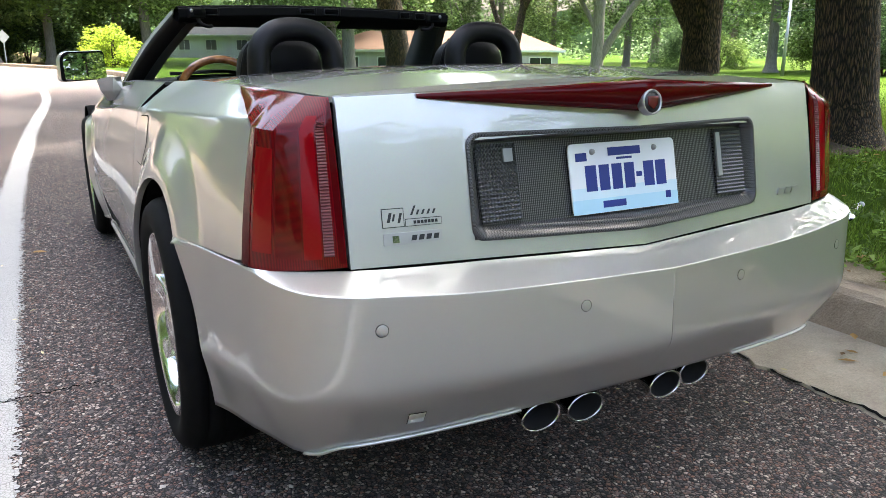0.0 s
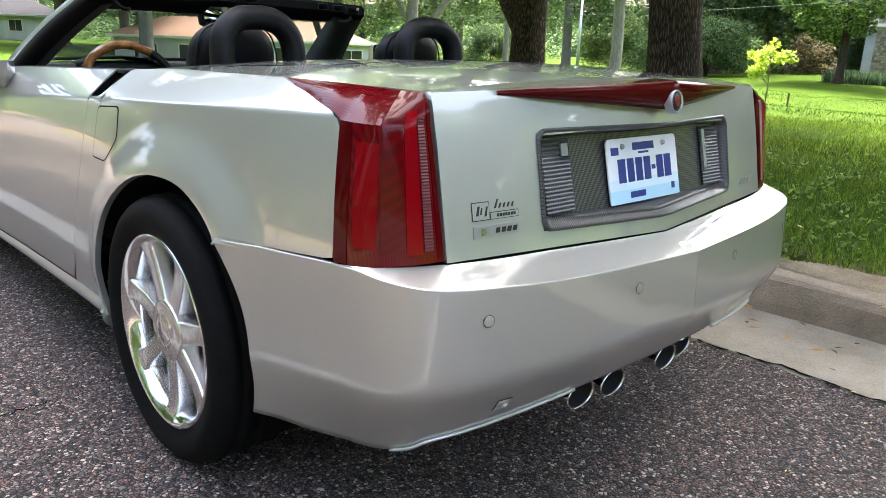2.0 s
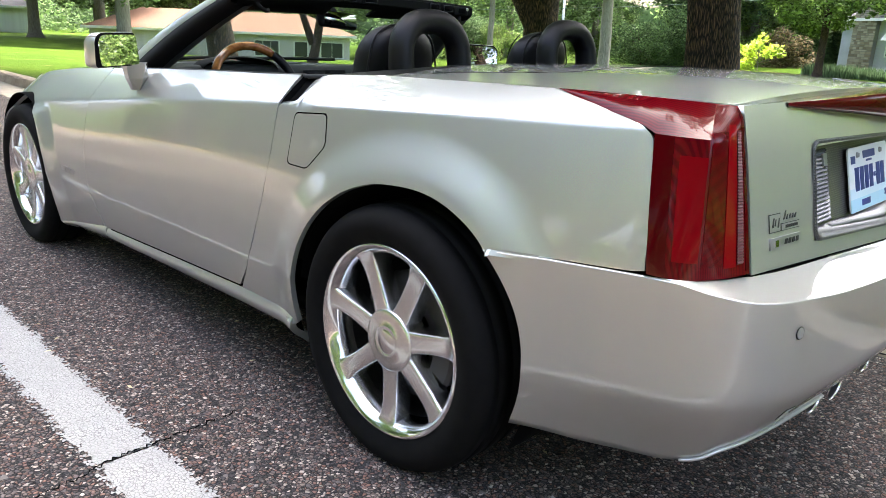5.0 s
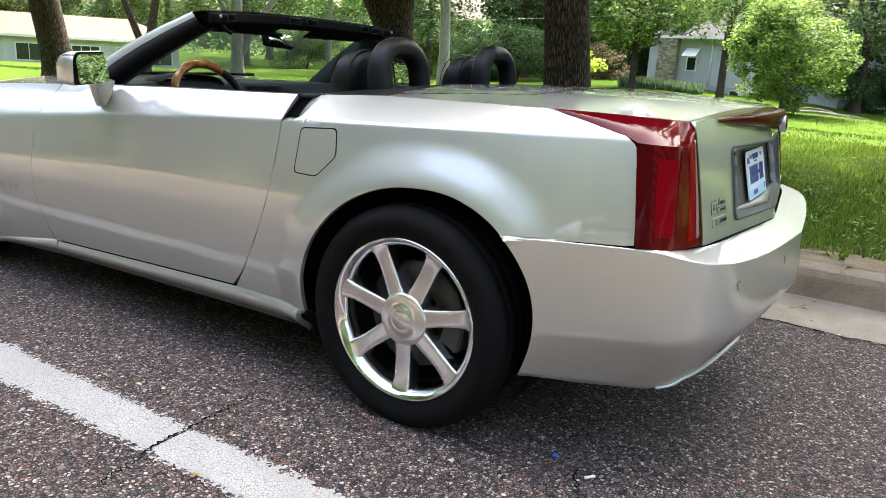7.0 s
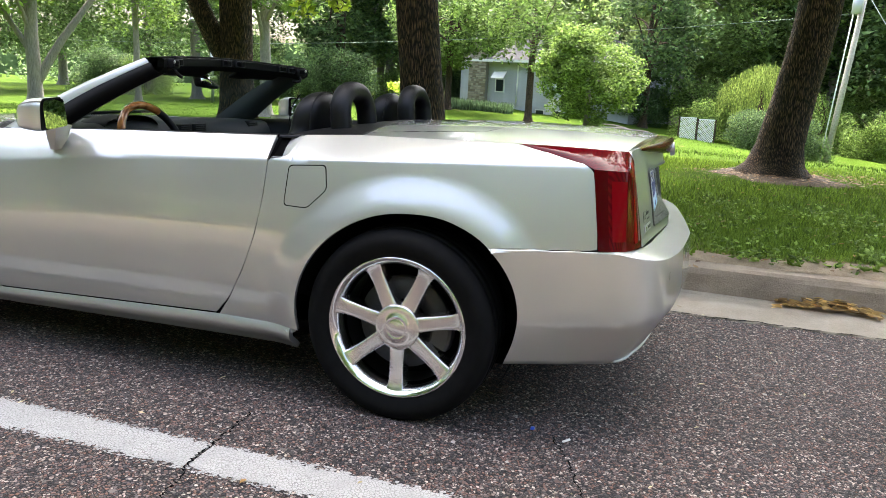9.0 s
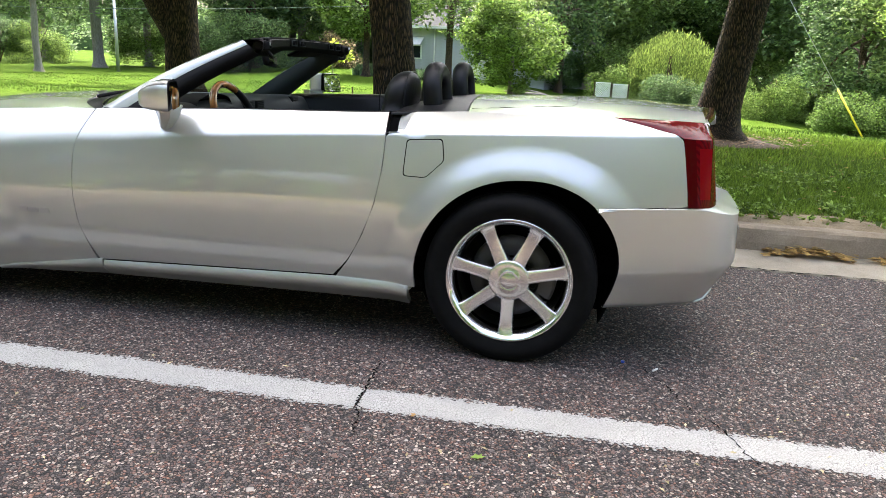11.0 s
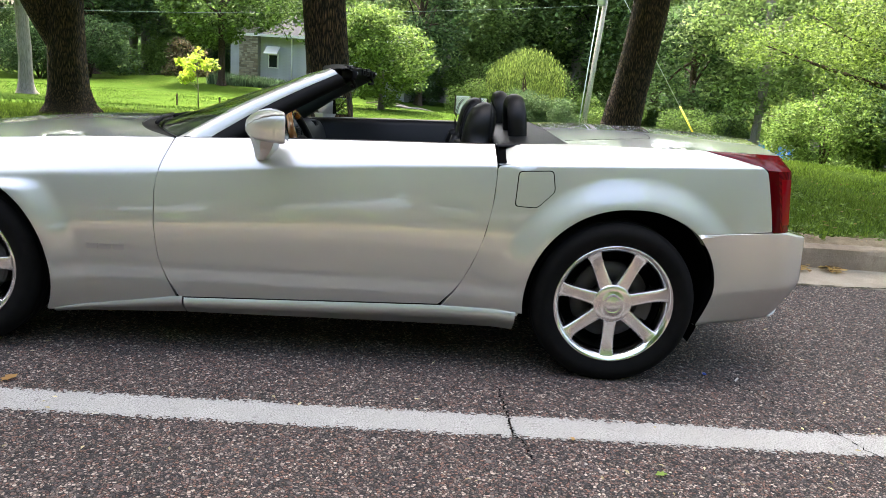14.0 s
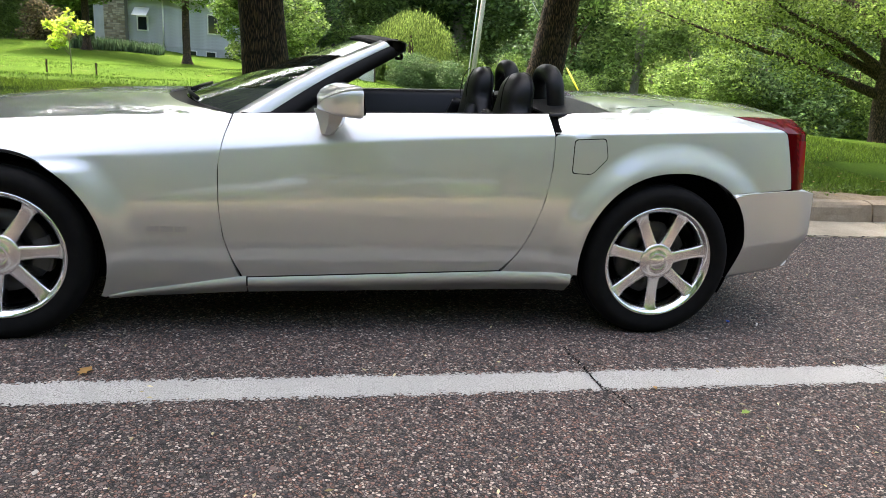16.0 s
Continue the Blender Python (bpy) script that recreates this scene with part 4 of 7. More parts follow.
def face_point(s, q):
    """A point of the bumper's face: s along the plan, q from its top to its lip."""
    x, y_ = np.interp(s, run, plan[:, 0]), np.interp(s, run, plan[:, 1])
    nx, ny = np.interp(s, run, norm_out[:, 0]), np.interp(s, run, norm_out[:, 1])
    zt, zl = float(bump_top(y_)), float(bump_low(-x))
    z = zt + (zl - zt) * q
    R = 0.0025
    near = min(1.0, max(0.0, s / 0.5))
    hold = 0.42 + 0.58 * near * near * (3 - 2 * near)
    s_ = min(R, zt - z)
    under = 0.03 * math.log(1 + math.exp((q - 0.6) / 0.03))
    d = R - math.sqrt(max(0, R * R - (R - s_) ** 2)) - 0.018 * near * q + hold * 0.22 * under
    return np.array([x - nx * d, y_ - ny * d, z])


FACE = []
NV = 46
starts = []
for j_ in range(NV):
    q = (j_ / (NV - 1)) ** 1.7
    z = 0.65 + (0.236 - 0.65) * q
    starts.append(float(np.interp(float(arch_y(z)), plan[:300, 1][::-1], run[:300][::-1])))
FACE = np.array([[face_point(s0 + (1 - s0) * (i_ / 99.0), (j_ / (NV - 1)) ** 1.7) for j_, s0 in enumerate(starts)] for i_ in range(100)])
bm = grid(FACE, outward=(-0.5, -1, 0))
lip_edge = FACE[:, -1]
tuck = lip_edge.copy()
tuck[:, 0] *= 0.965
tuck[:, 1] += 0.02 * np.linspace(0.2, 1, 100)
grid(np.stack([lip_edge, tuck + np.array([0, 0, -0.003])], 1), bm, outward=(0, 0, -1))
arch_edge = FACE[0]
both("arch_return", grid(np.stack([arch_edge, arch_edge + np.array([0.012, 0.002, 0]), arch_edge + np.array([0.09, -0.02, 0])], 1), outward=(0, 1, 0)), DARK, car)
SHELF = [(-0.836, -0.645, 0.6655), (-0.815, -0.705, 0.6675), (-0.662, -0.770, 0.660), (-0.35, -0.813, 0.652), (0, -0.845, 0.644)]
k0 = int(np.argmin(np.abs(FACE[:, 0, 1] + 0.645)))
outer_shelf = FACE[k0:, 0]
inner_shelf = spline(SHELF, len(outer_shelf))
grid(ruled(inner_shelf, outer_shelf, 8), bm, outward=(0, 0, 1))
side_top = FACE[:k0 + 1, 0]
grid(np.stack([side_top, side_top + np.array([0.02, 0, -0.004])], 1), bm, outward=(0, 0, 1))
bmesh.ops.remove_doubles(bm, verts=bm.verts[:], dist=0.0008)
both("rear_bumper", bm, PAINT, car)


def rear_face(x, z):
    """Depth of the boot's rear face."""
    ax = np.abs(x)
    f = np.clip((0.985 - z) / 0.335, 0, 1)
    top = -0.778 + 0.115 * ax
    low = -0.846 + 0.108 * ax
    return top + (low - top) * (f ** 0.8)


# boot lid face, with the opening for the number plate panel
OPEN_W, OPEN_T, OPEN_B = 0.405, 0.897, 0.693


def top_edge(x):
    return 0.972 + 0.018 * (1 - np.abs(x) / 0.66)


def low_edge(x):
    return 0.6475 + 0.015 * np.abs(x) / 0.66


xs = np.r_[np.linspace(-1, -OPEN_W / 0.659, 14), np.linspace(-OPEN_W / 0.659, OPEN_W / 0.659, 31)[1:], np.linspace(OPEN_W / 0.659, 1, 14)[1:]]
bm = bmesh.new()
cols = []
for s in xs:
    x = 0.659 * s
    zt, zl = float(top_edge(x)), float(low_edge(x))
    ot, ob_ = OPEN_T - 0.012 * abs(x) / 0.405, OPEN_B - 0.010 * (1 - abs(x) / 0.405)
    zz = [zl, zl + 0.01, zl + 0.02, ob_, (ob_ + ot) / 2, ot, zt - 0.02, zt]
    cols.append([bm.verts.new((x * (1.0 - 0.004 * (z - 0.65) / 0.3), float(rear_face(x, z)), z)) for z in zz])
for i in range(len(xs) - 1):
    for j in range(7):
        mx = (xs[i] + xs[i + 1]) / 2 * 0.66
        if abs(mx) < OPEN_W - 0.003 and j in (3, 4):
            continue
        f = bm.faces.new((cols[i][j], cols[i + 1][j], cols[i + 1][j + 1], cols[i][j + 1]))
        f.smooth = True
bmesh.ops.recalc_face_normals(bm, faces=bm.faces[:])
edge_only = [e for e in bm.edges if e.is_boundary]
ext = bmesh.ops.extrude_edge_only(bm, edges=edge_only)["geom"]
for v in ext:
    if isinstance(v, bmesh.types.BMVert):
        v.co.y += 0.016
for e in edge_only:
    e.smooth = False
boot = part("boot_lid", bm, PAINT, car)
# near-black sheet: shade behind boot lid and lamps put into its colour
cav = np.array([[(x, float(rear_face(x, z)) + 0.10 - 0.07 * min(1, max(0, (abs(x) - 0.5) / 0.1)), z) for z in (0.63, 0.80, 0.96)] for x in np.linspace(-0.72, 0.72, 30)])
part("rear_gap_shade", grid(cav, outward=(0, -1, 0)), DARK, car)
part("seam", tube([(x, float(rear_face(x, 0.651)) + 0.004, float(low_edge(x)) - 0.002) for x in np.linspace(-0.66, 0.66, 40)], 0.0028, 6), DARK, car)

# plate panel: ribbed bezel, dark prismatic back, two reversing lamps
def panel_y(z):
    return -0.742 - 0.247 * (0.861 - z)


corner = 0.025
out = []
for cx, cz, a0 in ((OPEN_W - corner, OPEN_T - corner, 0), (-OPEN_W + corner, OPEN_T - corner, 90), (-OPEN_W + corner, OPEN_B + corner, 180), (OPEN_W - corner, OPEN_B + corner, 270)):
    for k in range(7):
        a = radians(a0 + 15 * k)
        out.append((cx + corner * math.cos(a), cz + corner * math.sin(a)))
    if a0 == 0:
        out += [(x, OPEN_T) for x in np.linspace(0.33, -0.33, 14)]
    if a0 == 180:
        out += [(x, OPEN_B - 0.010 * (1 - abs(x) / 0.405)) for x in np.linspace(-0.33, 0.33, 14)]
P = []
for x, z in out:
    cxs, czs = x * 0.985, (z - 0.795) * 0.95 + 0.795
    ins, inz = x * 0.945, (z - 0.795) * 0.80 + 0.795
    yf = float(rear_face(x, z))
    P.append([(x * 1.012, yf - 0.001, (z - 0.795) * 1.03 + 0.795), (x, yf - 0.006, z), (cxs, yf - 0.004, czs), (ins, panel_y(inz), inz)])
bm = grid(np.array(P), close=True)
bmesh.ops.recalc_face_normals(bm, faces=bm.faces[:])
panel = part("plate_bezel", bm, PRISM, car, "dark ribbed plastic bezel round the number plate")
bk = np.array([[(x, panel_y(z) + 0.001, z) for z in np.linspace(0.68, 0.90, 4)] for x in np.linspace(-0.40, 0.40, 25)])
bkp = part("plate_panel", grid(bk, outward=(0, -1, 0)), MESHGREY, car, "dark grey prismatic panel")
for s in (-1, 1):
    xs_ = np.linspace(0.285, 0.380, 25)
    zs_ = np.linspace(0.720, 0.873, 37)
    LP = np.array([[(s * x, panel_y(z) - 0.006 - (0.005 if i % 2 and j % 2 else 0), z) for j, z in enumerate(zs_)] for i, x in enumerate(xs_)])
    part("reversing_lamp", grid(LP, outward=(0, -1, 0), flange=0.006), CLEARLENS, car, "clear prismatic reversing lamp", smooth=False)
# pale patches paint the bright reflections on the reversing lamps
for x0, x1, z0, z1 in ((0.287, 0.301, 0.765, 0.866), (-0.318, -0.296, 0.838, 0.864)):
    RF = np.array([[(x, panel_y(z) - 0.0125, z) for z in np.linspace(z0, z1, 6)] for x in np.linspace(x0, x1, 6)])
    part("glint_patch", grid(RF, outward=(0, -1, 0), flange=0.004), GLINT, car, "pale patch painted as a bright reflection in the reversing lamp")
lipy = np.array([[(x, float(rear_face(x, 0.70)) + d, 0.708 - 0.012 * (1 - abs(x) / 0.4) + h) for d, h in ((0.055, 0.012), (0.02, 0.006), (0.014, -0.002), (0.02, -0.012))] for x in np.linspace(-0.29, 0.29, 30)])
part("panel_ledge", grid(lipy, outward=(0, -1, 1)), PRISM, car)

# number plate: a thin pressed sheet with plain bars for its writing
plate_m = Matrix.Translation((-0.003, -0.768, 0.787)) @ Matrix.Rotation(radians(-13.5), 4, "X")
plate = part("number_plate", moved(prism([tuple(q) for q in rounded_outline([(-0.1524, -0.0762), (-0.1524, 0.0762), (0.1524, 0.0762), (0.1524, -0.0762)], 0.013)], -0.0035), plate_m), PLATEWHITE, car, "white and pale blue number plate with blue bars", smooth=False)


def bar(x0, x1, z0, z1, material, parent, name="printed_bar", lift=0.0045):
    return part(name, moved(block(x0, x1, -lift, -0.003, z0, z1), plate_m), material, parent, smooth=False)


# red lamp strip across the boot's upper edge
fin = []
for s in np.linspace(-1, 1, 61):
    x, t_ = 0.50 * s, 1 - abs(s)
    yt = float(rear_face(x, 0.975))
    k_ = math.sin(min(1.0, t_ * 1.15) * math.pi / 2)
    fin.append([(x, yt + 0.055, 0.9785 + 0.022 * t_), (x, yt + 0.012 - 0.012 * k_, 0.977 + 0.023 * t_), (x, yt - 0.004 - 0.036 * k_, 0.975 + 0.023 * t_), (x, yt - 0.006 - 0.042 * k_, 0.971 + 0.020 * t_),
                (x, yt - 0.006 - 0.040 * k_, 0.969 - 0.012 * t_), (x, yt - 0.003 - 0.030 * k_, 0.967 - 0.036 * t_), (x, yt + 0.02, 0.967 - 0.036 * t_)])
brake = part("high_brake_lamp", grid(np.array(fin)[:, 2:], outward=(0, -1, 0.0)), REDDARK, car, "long dark red brake lamp that stands out as a fin")

part("lamp_top", grid(np.array(fin)[:, :3], outward=(0, -0.2, 1)), AMBER, brake, "amber-brown glossy top of the lamp")

# round emblem on the lamp
em = Matrix.Translation((0, -0.831, 0.951)) @ Matrix.Rotation(radians(-8), 4, "X")
crest = part("emblem", moved(lathe([(-0.002, 0.0), (-0.002, 0.022), (-0.005, 0.0235), (-0.005, 0.0255), (-0.002, 0.027), (0.014, 0.027)], 32, "y"), em), STEEL, car, "chrome ringed emblem with a small red shield")
part("emblem_field", moved(lathe([(-0.003, 0.0), (-0.003, 0.0215), (0.0, 0.022)], 24, "y"), em), INK, crest)
part("shield", moved(prism([(-0.014, 0.012), (0.014, 0.012), (0.013, -0.004), (0, -0.016), (-0.013, -0.004)], -0.007, 0.001), em), CRESTRED, crest)

# tail lamps wrap the corner: rows from the bottom to the top, columns from the flank to the boot
def lamp_rows():
    rows = []
    for t in np.linspace(0, 1, 9):
        z = 0.667 + (0.918 - 0.667) * t
        yf = -0.646 + (-0.606 + 0.646) * t
        xf = -float(half_width(yf, z))
        xr, yr = -0.664 - 0.002 * t, float(rear_face(0.664, z)) + 0.001
        cx, cy = -0.795 + 0.022 * t, -0.727 + 0.018 * t
        rows.append(((xf, yf, z), (cx, cy, z), (xr, yr, z)))
    return rows


lr = lamp_rows()
side_p, rear_p = [], []
for a, c, b in lr:
    a, c, b = (np.array(q) for q in (a, c, b))
    side_p.append([a + (c - a) * t + np.array([-1, -0.4, 0]) * 0.008 * math.sin(math.pi * t) for t in np.linspace(0, 1, 9)])
    rear_p.append([c + (b - c) * t + np.array([-0.3, -1, 0]) * 0.007 * math.sin(math.pi * t) for t in np.linspace(0, 1, 12)])
tip = np.array((-0.737, -0.348, 0.979))
inner_top = np.array((-0.664, -0.700, 0.972))
peak = np.array((-0.700, -0.676, 0.975))
rt = np.array(rear_p[-1])
rt_top = np.array([peak + (inner_top - peak) * t for t in np.linspace(0, 1, 12)])
for t in (0.25, 0.5, 0.75, 1.0):
    rear_p.append(list(rt * (1 - t) + rt_top * t + np.array([-0.2, -1, 0.4]) * 0.006 * math.sin(math.pi * t) * np.linspace(0, 1, 12)[:, None]))
RP = np.array(rear_p)
bm = grid(np.array(side_p), outward=(-1, -0.3, 0))
grid(RP, bm, outward=(-0.3, -1, 0))
bmesh.ops.remove_doubles(bm, verts=bm.verts[:], dist=0.0005)
rear_lens = both("tail_lamp", bm, REDLENS, car, "tall red tail lamp with vertical ribs")
# wedge on top, running forward to a tip along the deck
low_line = spline([tip, (-0.762, -0.47, 0.952), (-0.782, -0.585, 0.928), tuple(side_p[-1][0])], 14)
top_line = spline([tip, (-0.727, -0.47, 0.979), (-0.712, -0.60, 0.977), (-0.700, -0.676, 0.975)], 14)
wedge_low = polyline(np.vstack([low_line, np.array(side_p[-1])[1:]]), 30)
wedge_up = polyline(np.vstack([top_line, np.array([(-0.700, -0.676, 0.975)])]), 30)
WP = ruled(wedge_low, wedge_up, 8)
WP += np.array([-0.004, 0, 0.004]) * np.sin(np.pi * np.linspace(0, 1, 8))[None, :, None] * np.sin(np.pi * np.linspace(0, 1, 30))[:, None, None]
both("tail_lamp_wedge", grid(WP, outward=(-0.6, 0, 1)), REDLENS, car)

# deck
DECK = [[(-0.715, 0.22, 0.966), (-0.40, 0.25, 0.990), (0, 0.27, 1.0), (0.40, 0.25, 0.990), (0.715, 0.22, 0.966)],
        [(-0.728, -0.10, 0.974), (-0.40, -0.08, 1.003), (0, -0.07, 1.013), (0.40, -0.08, 1.003), (0.728, -0.10, 0.974)],
        [(-0.732, -0.35, 0.979), (-0.40, -0.38, 1.006), (0, -0.40, 1.015), (0.40, -0.38, 1.006), (0.732, -0.35, 0.979)],
        [(-0.668, -0.695, 0.974), (-0.36, -0.725, 0.994), (0, -0.765, 1.001), (0.36, -0.725, 0.994), (0.668, -0.695, 0.974)]]
part("deck_lid", grid(net(DECK, 60, 40), outward=(0, 0, 1), flange=0.012), PAINT, car)
COVER = [[(-0.755, 0.525, 0.945), (-0.40, 0.53, 0.962), (0, 0.53, 0.966), (0.40, 0.53, 0.962), (0.755, 0.525, 0.945)],
         [(-0.735, 0.40, 0.957), (-0.40, 0.41, 0.978), (0, 0.42, 0.985), (0.40, 0.41, 0.978), (0.735, 0.40, 0.957)],
         [(-0.712, 0.225, 0.9665), (-0.40, 0.255, 0.9895), (0, 0.275, 0.9995), (0.40, 0.255, 0.9895), (0.712, 0.225, 0.9665)]]
part("rear_shelf", grid(net(COVER, 40, 14), outward=(0, 0, 1), flange=0.01), LEATHER, car, "black padded shelf behind the seats")

# bonnet and cowl
HOOD = [[(-0.772, 1.835, 0.890), (-0.55, 2.035, 0.902), (0, 2.18, 0.913), (0.55, 2.035, 0.902), (0.772, 1.835, 0.890)],
        [(-0.764, 2.27, 0.866), (-0.45, 2.42, 0.893), (0, 2.50, 0.903), (0.45, 2.42, 0.893), (0.764, 2.27, 0.866)],
        [(-0.74, 2.68, 0.830), (-0.42, 2.78, 0.856), (0, 2.85, 0.866), (0.42, 2.78, 0.856), (0.74, 2.68, 0.830)],
        [(-0.65, 3.2, 0.748), (-0.38, 3.25, 0.775), (0, 3.3, 0.785), (0.38, 3.25, 0.775), (0.65, 3.2, 0.748)],
        [(-0.47, 3.58, 0.62), (-0.3, 3.6, 0.64), (0, 3.62, 0.65), (0.3, 3.6, 0.64), (0.47, 3.58, 0.62)]]
part("bonnet", grid(net(HOOD, 50, 50), outward=(0, 0, 1), flange=0.012), PAINT, car)
NOSE = [[(-0.47, 3.58, 0.62), (0, 3.62, 0.65), (0.47, 3.58, 0.62)], [(-0.5, 3.60, 0.45), (0, 3.66, 0.45), (0.5, 3.60, 0.45)], [(-0.55, 3.5, 0.22), (0, 3.55, 0.2), (0.55, 3.5, 0.22)]]
part("front_bumper", grid(net(NOSE, 20, 14), outward=(0, 1, 0)), PAINT, car)

# windscreen, pillars, header
GLASSNET = [[(-0.745, 1.80, 0.885), (-0.50, 1.985, 0.905), (0, 2.10, 0.910), (0.50, 1.985, 0.905), (0.745, 1.80, 0.885)],
            [(-0.665, 1.50, 1.07), (-0.40, 1.585, 1.082), (0, 1.63, 1.088), (0.40, 1.585, 1.082), (0.665, 1.50, 1.07)],
            [(-0.575, 1.21, 1.205), (-0.33, 1.262, 1.218), (0, 1.285, 1.224), (0.33, 1.262, 1.218), (0.575, 1.21, 1.205)]]
glass = part("windscreen", grid(net(GLASSNET, 30, 20), outward=(0, 1, 1)), GLASS, car, "clear greenish windscreen")
glass.visible_shadow = False
outer_l = spline([(-0.762, 1.825, 0.888), (-0.688, 1.53, 1.065), (-0.598, 1.235, 1.205)], 24)
inner_l = spline([(-0.775, 1.62, 0.90), (-0.70, 1.41, 1.045), (-0.618, 1.185, 1.175)], 24)
split_l = outer_l + 0.60 * (inner_l - outer_l)
back_l = inner_l + np.array([0.004, -0.012, -0.016])
P = np.stack([outer_l + np.array([0.022, 0.006, 0.004]), outer_l, outer_l * 0.5 + split_l * 0.5 + np.array([-0.006, 0, 0.005]), split_l], 1)
both("pillar", grid(P, outward=(-1, 0, 0.5)), PAINT, car, "silver windscreen pillar")
P = np.stack([split_l + np.array([0.001, 0, 0]), (split_l + inner_l) / 2 + np.array([0.001, 0, 0.002]), inner_l, back_l, back_l + np.array([0.045, -0.004, -0.014])], 1)
trims = both("pillar_trim", grid(P), PLASTIC, car, "black pillar trim")
P = np.stack([back_l + np.array([0.045, -0.004, -0.014]), back_l + np.array([0.095, 0.012, -0.006]), outer_l + np.array([0.10, 0.0, -0.014]), outer_l + np.array([0.06, 0.0, -0.006]), outer_l + np.array([0.022, 0.006, 0.002])], 1)
bm = grid(P)
mb = mirrored(bm)
part("pillar_lining", bm, LINING, trims[0], "grey-green inner lining of the pillar")
part("pillar_lining", mb, LINING, trims[1], "grey-green inner lining of the pillar")
hs = np.linspace(-0.60, 0.60, 41)
H = []
for x in hs:
    c = 1 - (x / 0.6) ** 2
    y0, z0 = 1.19 + 0.085 * c, 1.205 + 0.02 * c
    H.append([(x, y0 + a, z0 + b) for a, b in ((0.05, -0.004), (0.015, 0.004), (-0.034, 0.006), (-0.040, 0.003), (-0.034, 0.001), (-0.034, -0.001), (-0.046, -0.001), (-0.050, -0.005), (-0.048, -0.034), (-0.044, -0.040), (-0.02, -0.056), (0.03, -0.05), (0.06, -0.014), (0.05, -0.004))])
header = part("header", grid(np.array(H)), PLASTIC, car, "black windscreen header with roof latches", smooth=False)

# wheels
def wheel(spin):
    w = finish("wheel", lathe([(-0.034, 0.2145), (-0.052, 0.2165), (-0.075, 0.220), (-0.090, 0.226), (-0.101, 0.236), (-0.107, 0.244), (-0.1075, 0.2475), (-0.103, 0.2515), (-0.095, 0.2525), (0.1, 0.24)], 96), CHROME)
    part("barrel", lathe([(0.045, 0.14), (0.05, 0.20), (0.03, 0.212), (-0.034, 0.2145)], 72), BARREL, w, "dark inside of the wheel")
    part("tyre", lathe([(-0.09, 0.236), (-0.101, 0.247), (-0.107, 0.256), (-0.116, 0.275), (-0.120, 0.292), (-0.1195, 0.302), (-0.117, 0.312), (-0.110, 0.324), (-0.099, 0.334), (-0.085, 0.3405), (-0.066, 0.3435), (-0.0655, 0.337), (-0.058, 0.337), (-0.0575, 0.3445), (-0.02, 0.3455),
                        (-0.0195, 0.338), (-0.0105, 0.338), (-0.01, 0.3455), (0.03, 0.3455), (0.0305, 0.338), (0.039, 0.338), (0.0395, 0.345), (0.085, 0.3405), (0.11, 0.32), (0.115, 0.28), (0.1, 0.235)], 96), RUBBER, w, "black low-profile tyre")
    for k in range(7):
        a = radians(spin + 360 / 7 * k)
        rows = []
        for r, half, x in ((0.052, 0.030, -0.088), (0.075, 0.028, -0.0865), (0.10, 0.0265, -0.085), (0.125, 0.0255, -0.084), (0.15, 0.025, -0.0835), (0.175, 0.0252, -0.084), (0.195, 0.026, -0.086), (0.212, 0.0285, -0.0885), (0.226, 0.0335, -0.093), (0.236, 0.042, -0.098)):
            rows.append([(x + 0.05, r, -half - 0.003), (x + 0.007, r, -half), (x + 0.0022, r, -half + 0.0012), (x, r, -half + 0.005), (x, r, -half * 0.4), (x, r, half * 0.4), (x, r, half - 0.005), (x + 0.0022, r, half - 0.0012), (x + 0.007, r, half), (x + 0.05, r, half + 0.003)])
        bm = grid(np.array(rows), outward=(-1, 0, 0))
        moved(bm, Matrix.Rotation(a, 4, "X"))
        part("spoke", bm, SPOKE, w)
    part("hub_cap", lathe([(-0.03, 0.080), (-0.086, 0.0815), (-0.090, 0.0795), (-0.0925, 0.075), (-0.0935, 0.060), (-0.095, 0.044), (-0.0975, 0.041), (-0.0985, 0.038), (-0.0965, 0.036), (-0.0965, 0.030), (-0.0985, 0.028), (-0.0975, 0.018), (-0.0985, 0.016), (-0.0985, 0.0)], 64), SPOKE, w, "round polished hub cap with a ringed emblem")
    for k in range(7):
        a = radians(spin + 360 / 7 * (k + 0.5))
        part("lug_recess", moved(lathe([(-0.0912, 0.0), (-0.0912, 0.0042), (-0.088, 0.005)], 12), Matrix.Translation((0, 0.069 * math.cos(a), 0.069 * math.sin(a)))), DARK, w)
    part("valve", tube([(-0.06, 0.198 * math.cos(radians(spin + 154)), 0.198 * math.sin(radians(spin + 154))), (-0.085, 0.192 * math.cos(radians(spin + 154)), 0.192 * math.sin(radians(spin + 154)))], 0.005, 8), RUBBER, w)
    cal = np.array([[(x, r * math.cos(a), r * math.sin(a)) for x, r in ((0.0, 0.185), (-0.038, 0.182), (-0.046, 0.172), (-0.046, 0.118), (-0.035, 0.108), (0.0, 0.106))] for a in np.radians(np.linspace(158, 206, 9))])
    part("brake_caliper", grid(cal, outward=(-1, 0, 0)), CALIPER, w, "dark grey brake caliper", smooth=False)
    part("brake_disc", lathe([(0.0, 0.08), (-0.02, 0.085), (-0.02, 0.165), (0.005, 0.165), (0.005, 0.08)], 48), DISC, w)
    # added near-black disc for the shade behind the spokes
    part("spoke_gap_shade", lathe([(0.04, 0.0), (0.04, 0.222)], 32), DARK, w)
    return w


